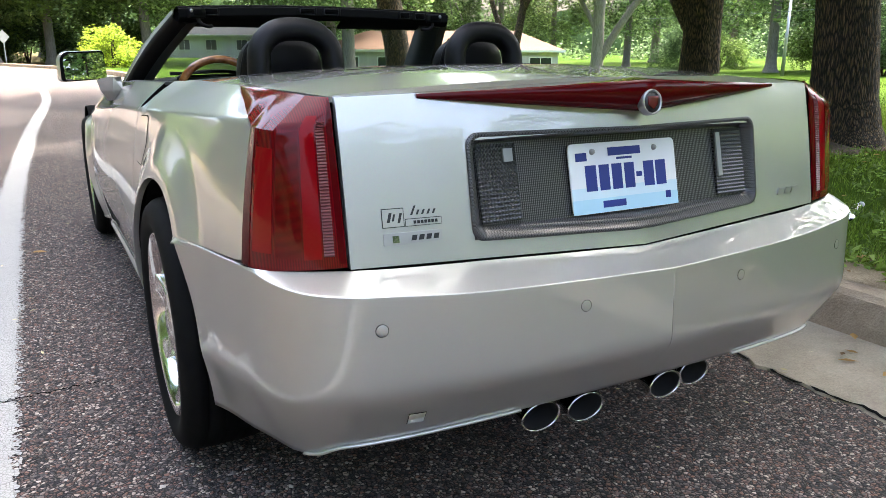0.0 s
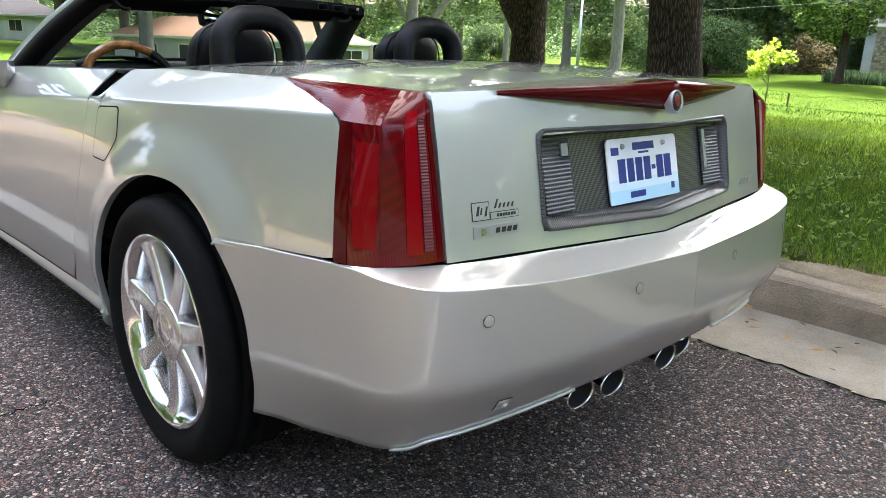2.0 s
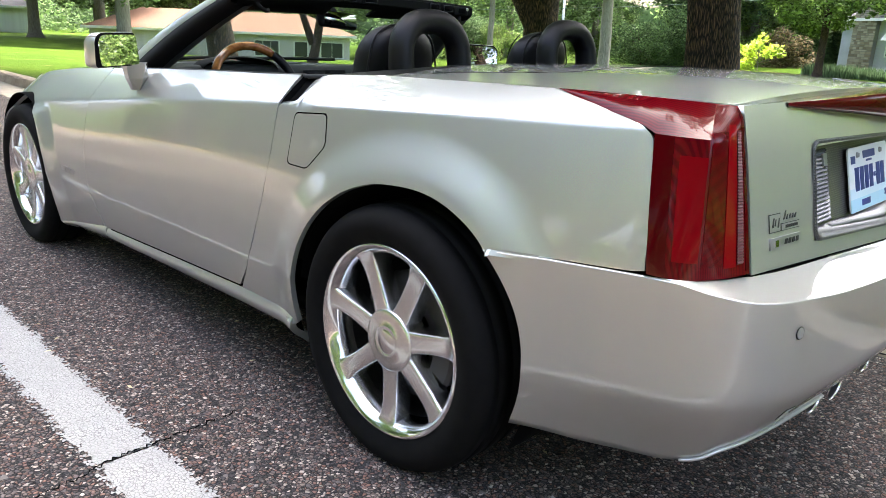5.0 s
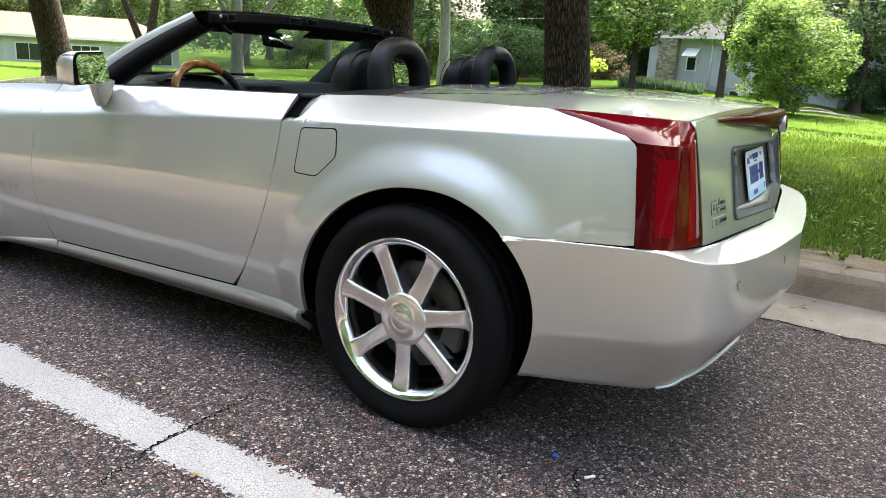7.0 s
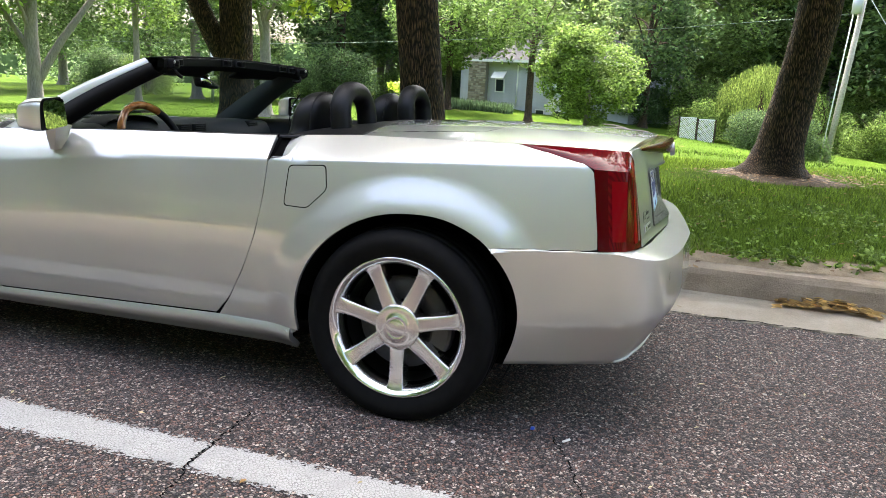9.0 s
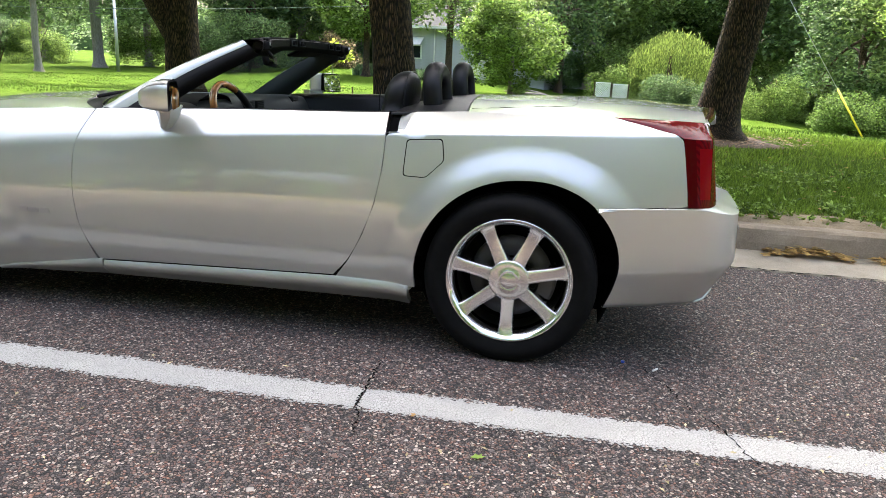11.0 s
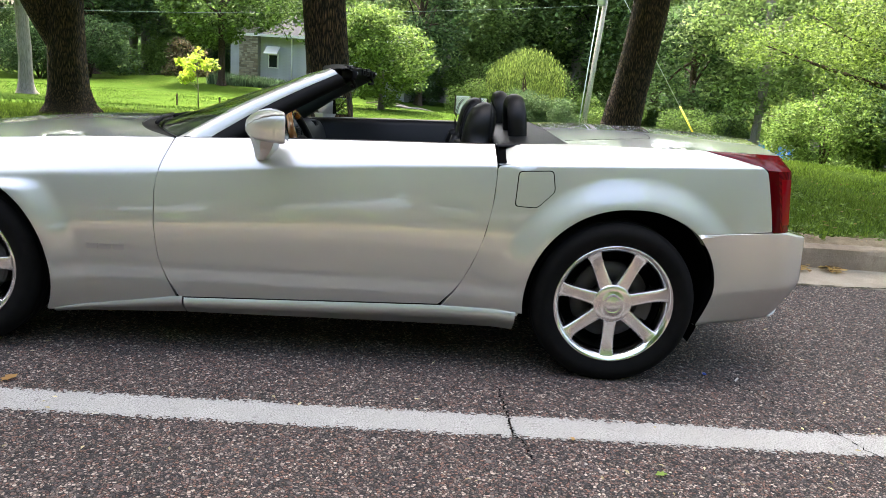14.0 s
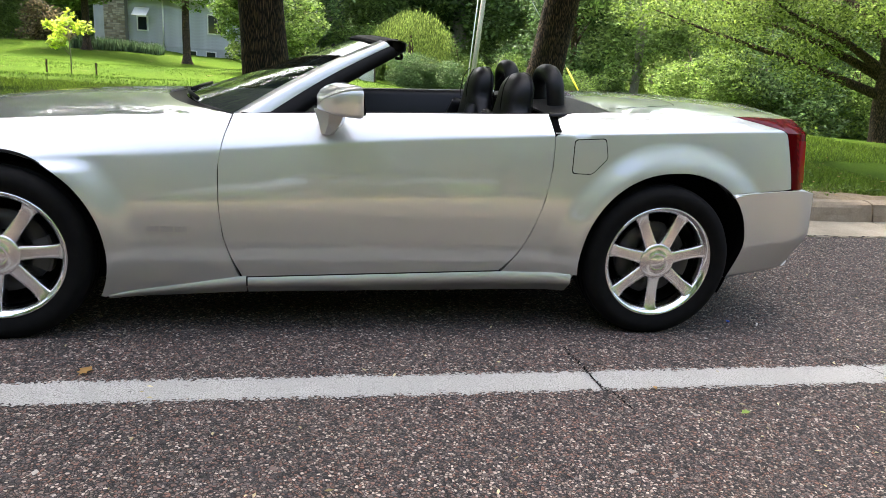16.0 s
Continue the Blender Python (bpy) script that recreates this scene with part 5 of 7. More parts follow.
w1 = wheel(-90)
w2 = wheel(-81.4)
for w_, m in ((w1, pose(-0.795, 0, HUB_Z)), (w2, pose(-0.795, AXLE_F, HUB_Z))):
    w_.parent = car
    w_.matrix_basis = m
for src, yy_ in ((w1, 0.0), (w2, AXLE_F)):
    c = copy_thing(src, pose(0.795, yy_, HUB_Z, 0, 0, 180))
    c.parent = car

# seats, hoops, cabin
HOOP = [(-0.124, 0.92), (-0.126, 0.99), (-0.116, 1.058), (-0.073, 1.102), (0, 1.115), (0.073, 1.102), (0.116, 1.058), (0.126, 0.99), (0.124, 0.92)]
for cx in (-0.365, 0.355):
    pts = [(cx + x, 0.408 + 0.35 * (z - 0.95) * 0.3, z) for x, z in spline(HOOP, 33)]
    part("roll_hoop", tube(pts, 0.042, 20, 0.88, up=(1, 0, 0)), LEATHER, car, "padded black roll hoop behind the seat")


def seat(cx):
    rows = []
    prof = [(0.44, 0.56, 0.25), (0.55, 0.585, 0.255), (0.70, 0.60, 0.26), (0.82, 0.60, 0.245), (0.89, 0.597, 0.21), (0.93, 0.594, 0.165), (0.96, 0.592, 0.148)]
    prof += [(0.96 + 0.145 * u, 0.592 - 0.01 * u, 0.146 * (1 - u ** 3) ** 0.5 + 0.002) for u in (0.15, 0.35, 0.55, 0.7, 0.82, 0.9, 0.95, 0.98, 1.0)]
    for z, yb, hw in prof:
        u = max(0.0, (z - 0.96) / 0.145)
        th_ = 0.068 * max(0.02, 1 - u ** 3.2) ** 0.5
        ring = []
        for k in range(24):
            a = 2 * math.pi * k / 24
            ca, sa = math.cos(a), math.sin(a)
            ring.append((cx + hw * math.copysign(abs(ca) ** 0.6, ca), yb - 0.012 + 0.10 * (0.96 - z) * (z > 0.9) + th_ * math.copysign(abs(sa) ** 0.8, sa) + 0.12 * max(0, 0.9 - z) , z))
        rows.append(ring)
    P = np.array(rows).transpose(1, 0, 2)
    bm = grid(P, close=True)
    bmesh.ops.recalc_face_normals(bm, faces=bm.faces[:])
    s = part("seat", bm, LEATHER, car, "black leather bucket seat")
    edge = [(cx + q[0], 0.592 - 0.06, q[1]) for q in spline([(-0.15, 0.90), (-0.142, 1.0), (-0.118, 1.065), (-0.06, 1.098), (0, 1.104), (0.06, 1.098), (0.118, 1.065), (0.142, 1.0), (0.15, 0.90)], 40)]
    part("piping", tube(edge, 0.003, 6), LEATHER, s)
    part("cushion", block(cx - 0.26, cx + 0.26, 0.68, 1.2, 0.34, 0.5, 0.06, 4), LEATHER, s)
    for k in (-1, 1):
        part("bolster", tube(spline([(cx + k * 0.225, 0.70, 0.50), (cx + k * 0.235, 0.685, 0.66), (cx + k * 0.225, 0.672, 0.80), (cx + k * 0.185, 0.655, 0.90)], 16), list(np.r_[np.linspace(0.045, 0.058, 8), np.linspace(0.057, 0.028, 8)]), 12), LEATHER, s)
        part("seam", tube(spline([(cx + k * 0.075, 0.662, 0.93), (cx + k * 0.078, 0.660, 0.99), (cx + k * 0.07, 0.648, 1.05), (cx + k * 0.055, 0.622, 1.092)], 14), 0.0022, 6), PLASTIC, s)


seat(-0.375)
seat(0.375)
part("cabin_floor", block(-0.70, 0.70, 0.5, 2.0, 0.25, 0.28), DARK, car)
part("bulkhead", block(-0.70, 0.70, 0.47, 0.51, 0.25, 0.93), DARK, car)
TR = np.array([[(-(float(w_belt(y_)) - d), y_, float(z_belt(y_)) + h) for d, h in ((0.0, -0.001), (0.012, 0.004), (0.05, -0.002), (0.085, -0.03), (0.09, -0.35), (0.10, -0.6))] for y_ in np.linspace(0.53, 1.80, 30)])
both("door_trim", grid(TR, outward=(1, 0, 1)), LEATHER, car, "black leather door lining")
DA = [[(-0.70, 1.42, 0.80), (-0.35, 1.44, 0.80), (0, 1.46, 0.80), (0.35, 1.44, 0.80), (0.70, 1.42, 0.80)], [(-0.71, 1.46, 0.89), (-0.4, 1.48, 0.92), (0, 1.49, 0.90), (0.4, 1.48, 0.905), (0.71, 1.46, 0.89)],
      [(-0.72, 1.60, 0.90), (-0.4, 1.66, 0.93), (0, 1.72, 0.915), (0.4, 1.66, 0.918), (0.72, 1.60, 0.90)], [(-0.735, 1.80, 0.882), (-0.5, 1.97, 0.895), (0, 2.08, 0.90), (0.5, 1.97, 0.895), (0.735, 1.80, 0.882)]]
part("dashboard", grid(net(DA, 40, 26), outward=(0, -0.5, 1)), DASH, car, "dark grey dashboard with a hooded instrument cowl")
HD = np.array([[(-0.40 + 0.17 * math.cos(a) * q, 1.475 + d, 0.895 + 0.062 * max(0, math.sin(a)) ** 0.7 * q) for d, q in ((0.0, 1.0), (0.01, 1.05), (0.10, 1.0), (0.17, 0.8))] for a in np.radians(np.linspace(0, 180, 19))])
part("instrument_hood", grid(HD, outward=(0, 0, 1)), PLASTIC, car, "black hood over the instruments")
part("instrument_face", block(-0.55, -0.25, 1.50, 1.51, 0.86, 0.935), DARK, car)
for x0 in (-0.10, 0.015, 0.50):
    vt = part("air_vent", block(x0, x0 + 0.10, 1.455, 1.49, 0.862, 0.908, 0.006, 2), PLASTIC, car, "black slatted air vent in the dashboard")
    for k in range(4):
        part("slat", block(x0 + 0.01, x0 + 0.09, 1.4535, 1.46, 0.868 + 0.0095 * k, 0.872 + 0.0095 * k), DASH, vt, smooth=False)
part("firewall", block(-0.7, 0.7, 1.44, 1.5, 0.3, 0.82), DARK, car)

# steering wheel: wood upper and lower rim, leather sides
sw = Matrix.Translation((-0.40, 1.36, 0.835)) @ Matrix.Rotation(radians(66), 4, "X")
swr = 0.185
rim = part("steering_wheel", moved(tube([(swr * math.cos(a), swr * math.sin(a), 0) for a in np.radians(np.linspace(-40, 55, 18))], 0.0175, 10), sw), LEATHER, car, "steering wheel with varnished wood rim")
part("rim_side", moved(tube([(swr * math.cos(a), swr * math.sin(a), 0) for a in np.radians(np.linspace(200, 220, 6))], 0.0175, 10), sw), LEATHER, rim)
part("wood_rim", moved(tube([(swr * math.cos(a), swr * math.sin(a), 0) for a in np.radians(np.linspace(55, 200, 30))], 0.0178, 10), sw), WOODRIM, rim, "varnished brown wood rim")
part("wood_rim", moved(tube([(swr * math.cos(a), swr * math.sin(a), 0) for a in np.radians(np.linspace(220, 320, 24))], 0.0178, 10), sw), WOODRIM, rim, "varnished brown wood rim")
part("horn_pad", moved(lathe([(-0.05, 0.0), (-0.05, 0.06), (0.0, 0.075), (0.018, 0.06), (0.022, 0.0)], 24, "z"), sw), PLASTIC, rim)
for a in (-15, 195, 270):
    part("spoke", moved(tube([(0.05 * math.cos(radians(a)), 0.05 * math.sin(radians(a)), 0), (swr * math.cos(radians(a)), swr * math.sin(radians(a)), 0)], 0.022, 8, 0.4), sw), PLASTIC, rim)

# exhaust tips
for x, y_ in ((-0.235, -0.808), (-0.118, -0.818), (0.128, -0.818), (0.245, -0.798)):
    m = Matrix.Translation((x, y_, 0.272)) @ Matrix.Rotation(radians(4), 4, "X") @ Matrix.Diagonal((1.0, 1.0, 0.68, 1))
    t = part("exhaust_tip", moved(lathe([(0.16, 0.040), (0.01, 0.050), (0.0, 0.052), (-0.004, 0.0512), (-0.003, 0.0485), (0.002, 0.0475), (0.14, 0.0455)], 40, "y"), m), CHROME, car, "oval chromed exhaust tip")
    part("pipe_inside", moved(lathe([(0.001, 0.0468), (0.05, 0.0455), (0.13, 0.042), (0.13, 0.0)], 32, "y"), m), SOOT, t)

# ---- small parts of the car ----
def side_patch(outline, out, material, name, parent=None, label="", n=10):
    """A thin shaped plate that follows the flank; outline is four (y, z) corners in order."""
    a, b, c, d = (np.array(q, float) for q in outline)
    u = np.linspace(0, 1, n)[:, None, None]
    v = np.linspace(0, 1, n)[None, :, None]
    Q_ = (a * (1 - u) + b * u) * (1 - v) + (d * (1 - u) + c * u) * v
    return part(name, grid(on_side(Q_, out), outward=(-1, 0, 0), flange=0.002), material, parent or car, label)


def side_fill(outline, out, material, name, label="", scale=1.0):
    """A rounded plate on the flank, filled from its centre in rings."""
    c = outline.mean(0)
    rings = [c + (outline - c) * s for s in (scale, 0.8, 0.55, 0.3, 0.08)]
    P_ = np.stack([on_side(r_, out) for r_ in rings], 1)
    bm_ = grid(P_, close=True)
    bm_.faces.new([v for v in bm_.verts][4::5])
    bmesh.ops.recalc_face_normals(bm_, faces=bm_.faces[:])
    return part(name, bm_, material, car, label)


fuel = rounded_outline([(0.436, 0.858), (0.293, 0.868), (0.281, 0.784), (0.352, 0.714), (0.444, 0.716)], 0.016)
side_fill(fuel, 0.0008, DARK, "fuel_door_gap", "", 1.0)
fc = fuel.mean(0)
side_fill(fc + (fuel - fc) * 0.95, 0.0016, PAINT, "fuel_door", "silver fuel filler door")

# air slot behind the door: a ramp that dives inwards
slot_y = [(0.428, -0.0006), (0.440, 0.001), (0.452, 0.008), (0.475, 0.022), (0.500, 0.036), (0.5175, 0.044)]
R_ = np.array([[on_side(np.array((y_, z_)), -d) for z_ in np.linspace(0.870, 0.9535, 8)] for y_, d in slot_y])
both("air_slot", grid(R_, outward=(-1, 0.5, 0)), PAINT, car)
low_w = np.array([[on_side(np.array((y_, 0.8765)), -d * t) + np.array([0, 0, 0.004 * t]) for t in (0.0, 0.5, 1.0)] for y_, d in slot_y[1:]])
both("slot_floor", grid(low_w, outward=(0, 0, 1)), PAINT, car)
# end wall coloured near black: the deep slot's shade is put in
end_w = np.array([[on_side(np.array((0.5185, z_)), -d) for z_ in np.linspace(0.866, 0.953, 6)] for d in (0.002, 0.03, 0.05)])
both("slot_end", grid(end_w, outward=(0, -1, 0)), DARK, car)
top_w = np.array([[(-(float(w_belt(y_)) - d_), y_, float(z_belt(y_)) + h_) for d_, h_ in ((-0.002, -0.010), (-0.001, -0.002), (0.004, 0.002), (0.03, 0.003))] for y_ in np.linspace(0.425, 0.525, 8)])
both("belt_cap", grid(top_w, outward=(-1, 0, 1)), LEATHER, car)

# badges: plain bars where lettering stands
for k in range(3):
    y0 = 2.145 - 0.052 * k
    side_patch([(y0, 0.444), (y0 - 0.044, 0.444), (y0 - 0.044, 0.464), (y0, 0.464)], 0.003, STEEL, "badge_bar", n=4)


def rear_plate(x0, x1, z0, z1, out, material, name, parent, label="", slant=0.0):
    n = 6
    P_ = np.array([[(x0 + (x1 - x0) * i / (n - 1) + slant * (z - z0), float(rear_face(x0 + (x1 - x0) * i / (n - 1), z)) - out, z) for z in np.linspace(z0, z1, 4)] for i in range(n)])
    return part(name, grid(P_, outward=(0, -1, 0), flange=out), material, parent, label)


frame_b = rear_plate(-0.592, -0.548, 0.732, 0.768, 0.0012, INK, "dealer_badge", car, "dark printed dealer mark as plain shapes")
rear_plate(-0.5905, -0.5495, 0.7335, 0.7665, 0.0018, PAINT, "badge_field", frame_b)
for q in ((-0.583, -0.577, 0.742, 0.760), (-0.573, -0.569, 0.744, 0.757), (-0.562, -0.557, 0.740, 0.761)):
    rear_plate(*q, 0.0024, INK, "badge_mark", frame_b, slant=0.3)
rear_plate(-0.5465, -0.472, 0.732, 0.7465, 0.0012, INK, "badge_frame", frame_b)
rear_plate(-0.5455, -0.473, 0.7332, 0.7453, 0.0018, PAINT, "badge_field", frame_b)
for k in range(7):
    rear_plate(-0.530 + 0.0072 * k, -0.5245 + 0.0072 * k, 0.7365, 0.7425, 0.0024, INK, "badge_mark", frame_b)
for k in range(5):
    rear_plate(-0.535 + 0.011 * k, -0.531 + 0.011 * k, 0.753, 0.762 + (0.008 if k == 0 else 0), 0.0014, INK, "badge_mark", frame_b, slant=0.5)
eng = rear_plate(-0.592, -0.545, 0.699, 0.722, 0.003, STEEL, "engine_badge", car, "small chrome and grey badge as plain shapes")
rear_plate(-0.545, -0.474, 0.701, 0.722, 0.003, STEEL, "badge_field", eng)
for k in range(4):
    rear_plate(-0.538 + 0.015 * k, -0.528 + 0.015 * k, 0.706, 0.716, 0.0042, INK, "badge_mark", eng, slant=0.3)
rear_plate(-0.575, -0.562, 0.704, 0.717, 0.0045, CHROME, "badge_mark", eng)
for k in range(3):
    rear_plate(0.500 + 0.030 * k, 0.526 + 0.030 * k, 0.700, 0.716, 0.003, STEEL, "model_bar", car, slant=0.4)

# number plate: plain bars and bolts
for k, (x0, x1) in enumerate(((-0.112, -0.082), (-0.074, -0.046), (-0.038, -0.010), (-0.002, 0.026), (0.032, 0.048), (0.054, 0.084), (0.090, 0.120))):
    hz = (-0.028, 0.028) if k != 4 else (-0.005, 0.006)
    bar(x0, x1, *hz, PLATEBLUE, plate)
bar(-0.045, 0.048, 0.046, 0.064, PLATEBLUE, plate)
bar(-0.022, 0.022, 0.037, 0.042, PLATEBLUE, plate)
bar(-0.135, -0.105, 0.038, 0.056, PLATEBLUE, plate)
bar(-0.07, -0.005, -0.066, -0.051, PLATEBLUE, plate)
bar(0.115, 0.130, -0.060, -0.044, PLATEBLUE, plate)
bar(-0.152, 0.152, -0.0755, -0.045, mat("plate_sky_blue", (0.42, 0.66, 0.8), 0.4), plate, "blue_band", 0.0039)
bar(-0.152, 0.152, -0.045, -0.02, mat("plate_pale_blue", (0.6, 0.74, 0.82), 0.4), plate, "blue_band", 0.0038)
for x, z in ((-0.089, 0.057), (0.089, 0.057)):
    part("bolt", moved(lathe([(-0.009, 0.0), (-0.009, 0.005), (-0.004, 0.007), (-0.002, 0.007)], 14, "y"), plate_m @ Matrix.Translation((x, 0, z))), STEEL, plate)

# parking sensors and tow cover on the bumper


def bumper_point(x, z):
    """Nearest point of the bumper's face, and its outward direction."""
    flat = FACE.reshape(-1, 3)
    i = int(np.argmin((flat[:, 0] + abs(x)) ** 2 + (flat[:, 2] - z) ** 2))
    a, b = divmod(i, FACE.shape[1])
    a, b = min(max(a, 1), FACE.shape[0] - 2), min(max(b, 1), FACE.shape[1] - 2)
    n_ = Vector(np.cross(FACE[a + 1, b] - FACE[a - 1, b], FACE[a, b + 1] - FACE[a, b - 1])).normalized()
    if n_.y > 0:
        n_ = -n_
    p_ = Vector(FACE[a, b])
    p_ = Vector((-abs(x), p_.y, z))
    if x > 0:
        p_.x, n_.x = -p_.x, -n_.x
    return p_, n_


for x, z in ((-0.641, 0.572), (-0.222, 0.566), (0.222, 0.566), (0.641, 0.572)):
    p_, n_ = bumper_point(x, z)
    m_ = Matrix.Translation(p_ + n_ * 0.001) @ n_.to_track_quat("Z", "Y").to_matrix().to_4x4()
    s_ = part("parking_sensor", moved(lathe([(0.0012, 0.0), (0.0016, 0.0095), (0.001, 0.011)], 24, "z"), m_), PAINT, car, "round painted parking sensor")
    part("sensor_ring", moved(lathe([(0.0, 0.0114), (0.0008, 0.0119), (0.0, 0.0124)], 24, "z"), m_), DARK, s_)
p_, n_ = bumper_point(-0.563, 0.372)
m_ = Matrix.Translation(p_ + n_ * 0.0022) @ n_.to_track_quat("Z", "Y").to_matrix().to_4x4()
t_ = part("tow_eye_cover", moved(block(-0.0176, 0.0176, -0.0176, 0.0176, -0.003, 0.0006), m_), DARK, car, "square tow eye cover in the bumper")
part("cover_plate", moved(block(-0.0163, 0.0163, -0.0163, 0.0163, -0.003, 0.0010), m_), PAINT, t_)

# bright lower lip of the bumper beside the exhausts
lp = lip_edge
for s_ in (1, -1):
    part("bumper_lip", tube([(s_ * q[0], q[1] - 0.003, q[2] + 0.001) for q in lp[30:] if q[0] < -0.31], 0.006, 8, 0.7), PAINT, car)

# tail lamp bands
def lens_point(u, t):
    """A point of the rear lens: u across it, t from its bottom to its peak."""
    a, b = t * (RP.shape[0] - 1), u * (RP.shape[1] - 1)
    i, k = min(int(a), RP.shape[0] - 2), min(int(b), RP.shape[1] - 2)
    f, h = a - i, b - k
    return (RP[i, k] * (1 - f) + RP[i + 1, k] * f) * (1 - h) + (RP[i, k + 1] * (1 - f) + RP[i + 1, k + 1] * f) * h


for u0, u1, t0_, t1_, m_, nm, rib in ((0.05, 0.40, 0.06, 0.74, REDRIB, "fine_ribbed_band", 0), (0.43, 0.67, 0.05, 0.80, REDGLOW, "bright_band", 0), (0.70, 0.84, 0.06, 0.74, SMOKE, "ribbed_band", 1), (0.90, 0.985, 0.02, 0.97, REDDARK, "dark_band", 0)):
    n_ = 91 if rib else 14
    P_ = np.array([[lens_point(u, t) + np.array([-0.0006, -0.0012 - (0.0016 if rib and k % 2 else 0), 0]) for k, t in enumerate(np.linspace(t0_, t1_, n_))] for u in np.linspace(u0, u1, 6)])
    bm_ = grid(P_, outward=(-0.3, -1, 0), flange=0.001)
    mb = mirrored(bm_)
    part(nm, bm_, m_, rear_lens[0], "dark clear-ribbed strip" if rib else "", smooth=not rib)
    part(nm, mb, m_, rear_lens[1], "dark clear-ribbed strip" if rib else "", smooth=not rib)


for u0, u1, m_, nm in ((0, 3, REDDARK, "dark_band"), (4, 8, REDGLOW, "bright_band")):
    P_ = np.array([[np.array(side_p[i_][k]) + np.array([-0.0012, -0.0006, 0]) for k in range(u0, u1 + 1)] for i_ in range(0 if u0 == 0 else 1, 9 if u0 == 0 else 8)])
    bm_ = grid(P_, outward=(-1, -0.3, 0), flange=0.001)
    mb = mirrored(bm_)
    part(nm, bm_, m_, rear_lens[0])
    part(nm, mb, m_, rear_lens[1])


# door mirrors
def door_mirror(s):
    e_ = Vector((-0.93, -0.37, 0)).normalized()
    f_ = Vector((-0.37, 0.93, 0)).normalized()
    c_ = Vector((-0.945, 1.375, 0.978))
    prof = [(0.0, 1.0, 1.0, 0, 0), (0.012, 1.03, 1.04, 0, 0), (0.05, 1.0, 1.0, 0.004, 0.0), (0.09, 0.9, 0.9, 0.012, -0.003), (0.125, 0.72, 0.72, 0.02, -0.008), (0.15, 0.45, 0.45, 0.026, -0.012), (0.158, 0.12, 0.12, 0.03, -0.014)]
    shape = rounded_outline([(-0.090, -0.050), (-0.088, 0.062), (0.072, 0.058), (0.092, 0.036), (0.094, -0.057)], 0.016, 5)
    rows_ = []
    for d, sx, sz, ox, oz in prof:
        rows_.append([tuple(c_ + e_ * (q[0] * sx - ox) + f_ * d * 0.80 + Vector((0, 0, q[1] * sz + oz))) for q in shape])
    bm_ = grid(np.array(rows_).transpose(1, 0, 2), close=True)
    bm_.faces.new([v for v in bm_.verts][len(prof) - 1::len(prof)])
    bmesh.ops.recalc_face_normals(bm_, faces=bm_.faces[:])
    if s > 0:
        bm_ = mirrored(bm_)
    h_ = part("door_mirror", bm_, PAINT, car, "silver door mirror on a wedge-shaped arm")

    def flat_plate(scale, d, material, name, tilt=0.0):
        b_ = bmesh.new()
        b_.faces.new([b_.verts.new(c_ + e_ * q[0] * scale + f_ * (d + tilt * q[1] + 0.4 * tilt * q[0]) + Vector((0, 0, q[1] * scale))) for q in shape])
        if s > 0:
            b_ = mirrored(b_)
        part(name, b_, material, h_, smooth=False)
    flat_plate(0.995, -0.0005, PLASTIC, "mirror_frame")
    flat_plate(0.90, -0.014, MIRROR, "mirror_glass", 0.10)
    A = [[(-0.845, 1.52, 0.935), (-0.90, 1.46, 0.935), (-0.905, 1.40, 0.935), (-0.84, 1.385, 0.935), (-0.80, 1.46, 0.935)], [(-0.845, 1.50, 0.88), (-0.885, 1.465, 0.88), (-0.89, 1.42, 0.88), (-0.845, 1.405, 0.88), (-0.80, 1.46, 0.88)], [(-0.846, 1.49, 0.838), (-0.862, 1.475, 0.836), (-0.862, 1.455, 0.836), (-0.846, 1.44, 0.838), (-0.82, 1.465, 0.84)]]
    bm_ = grid(np.array(A).transpose(1, 0, 2), close=True)
    bm_.faces.new([v for v in bm_.verts][2::3])
    bmesh.ops.recalc_face_normals(bm_, faces=bm_.faces[:])
    if s > 0:
        bm_ = mirrored(bm_)
    part("mirror_arm", bm_, PAINT, h_, smooth=False)


door_mirror(-1)
door_mirror(1)

# header: latches, visors, inner mirror
def roof_latch(x, w, rise):
    """A latch box on the header's rear face with a dark opening."""
    c = 1 - (x / 0.6) ** 2
    y0, z0 = 1.19 + 0.085 * c - 0.05, 1.205 + 0.02 * c
    m = Matrix.Translation((x, y0, z0 - 0.018)) @ Matrix.Rotation(-2 * 0.085 * x / 0.36, 4, "Z")
    ob = part("roof_latch", moved(block(-w, w, -0.008, 0.02, -0.017, 0.017 + rise, 0.003, 2), m), PLASTIC, header)
    part("opening", moved(block(-w * 0.72, w * 0.72, -0.009, 0.0, -0.011, 0.010, 0.0), m), DARK, ob)
    part("opening_rim", moved(tube([(-w * 0.76, -0.0085, -0.0125), (w * 0.76, -0.0085, -0.0125), (w * 0.76, -0.0085, 0.0115), (-w * 0.76, -0.0085, 0.0115), (-w * 0.76, -0.0085, -0.0125)], 0.0016, 5), m), DASH, ob)


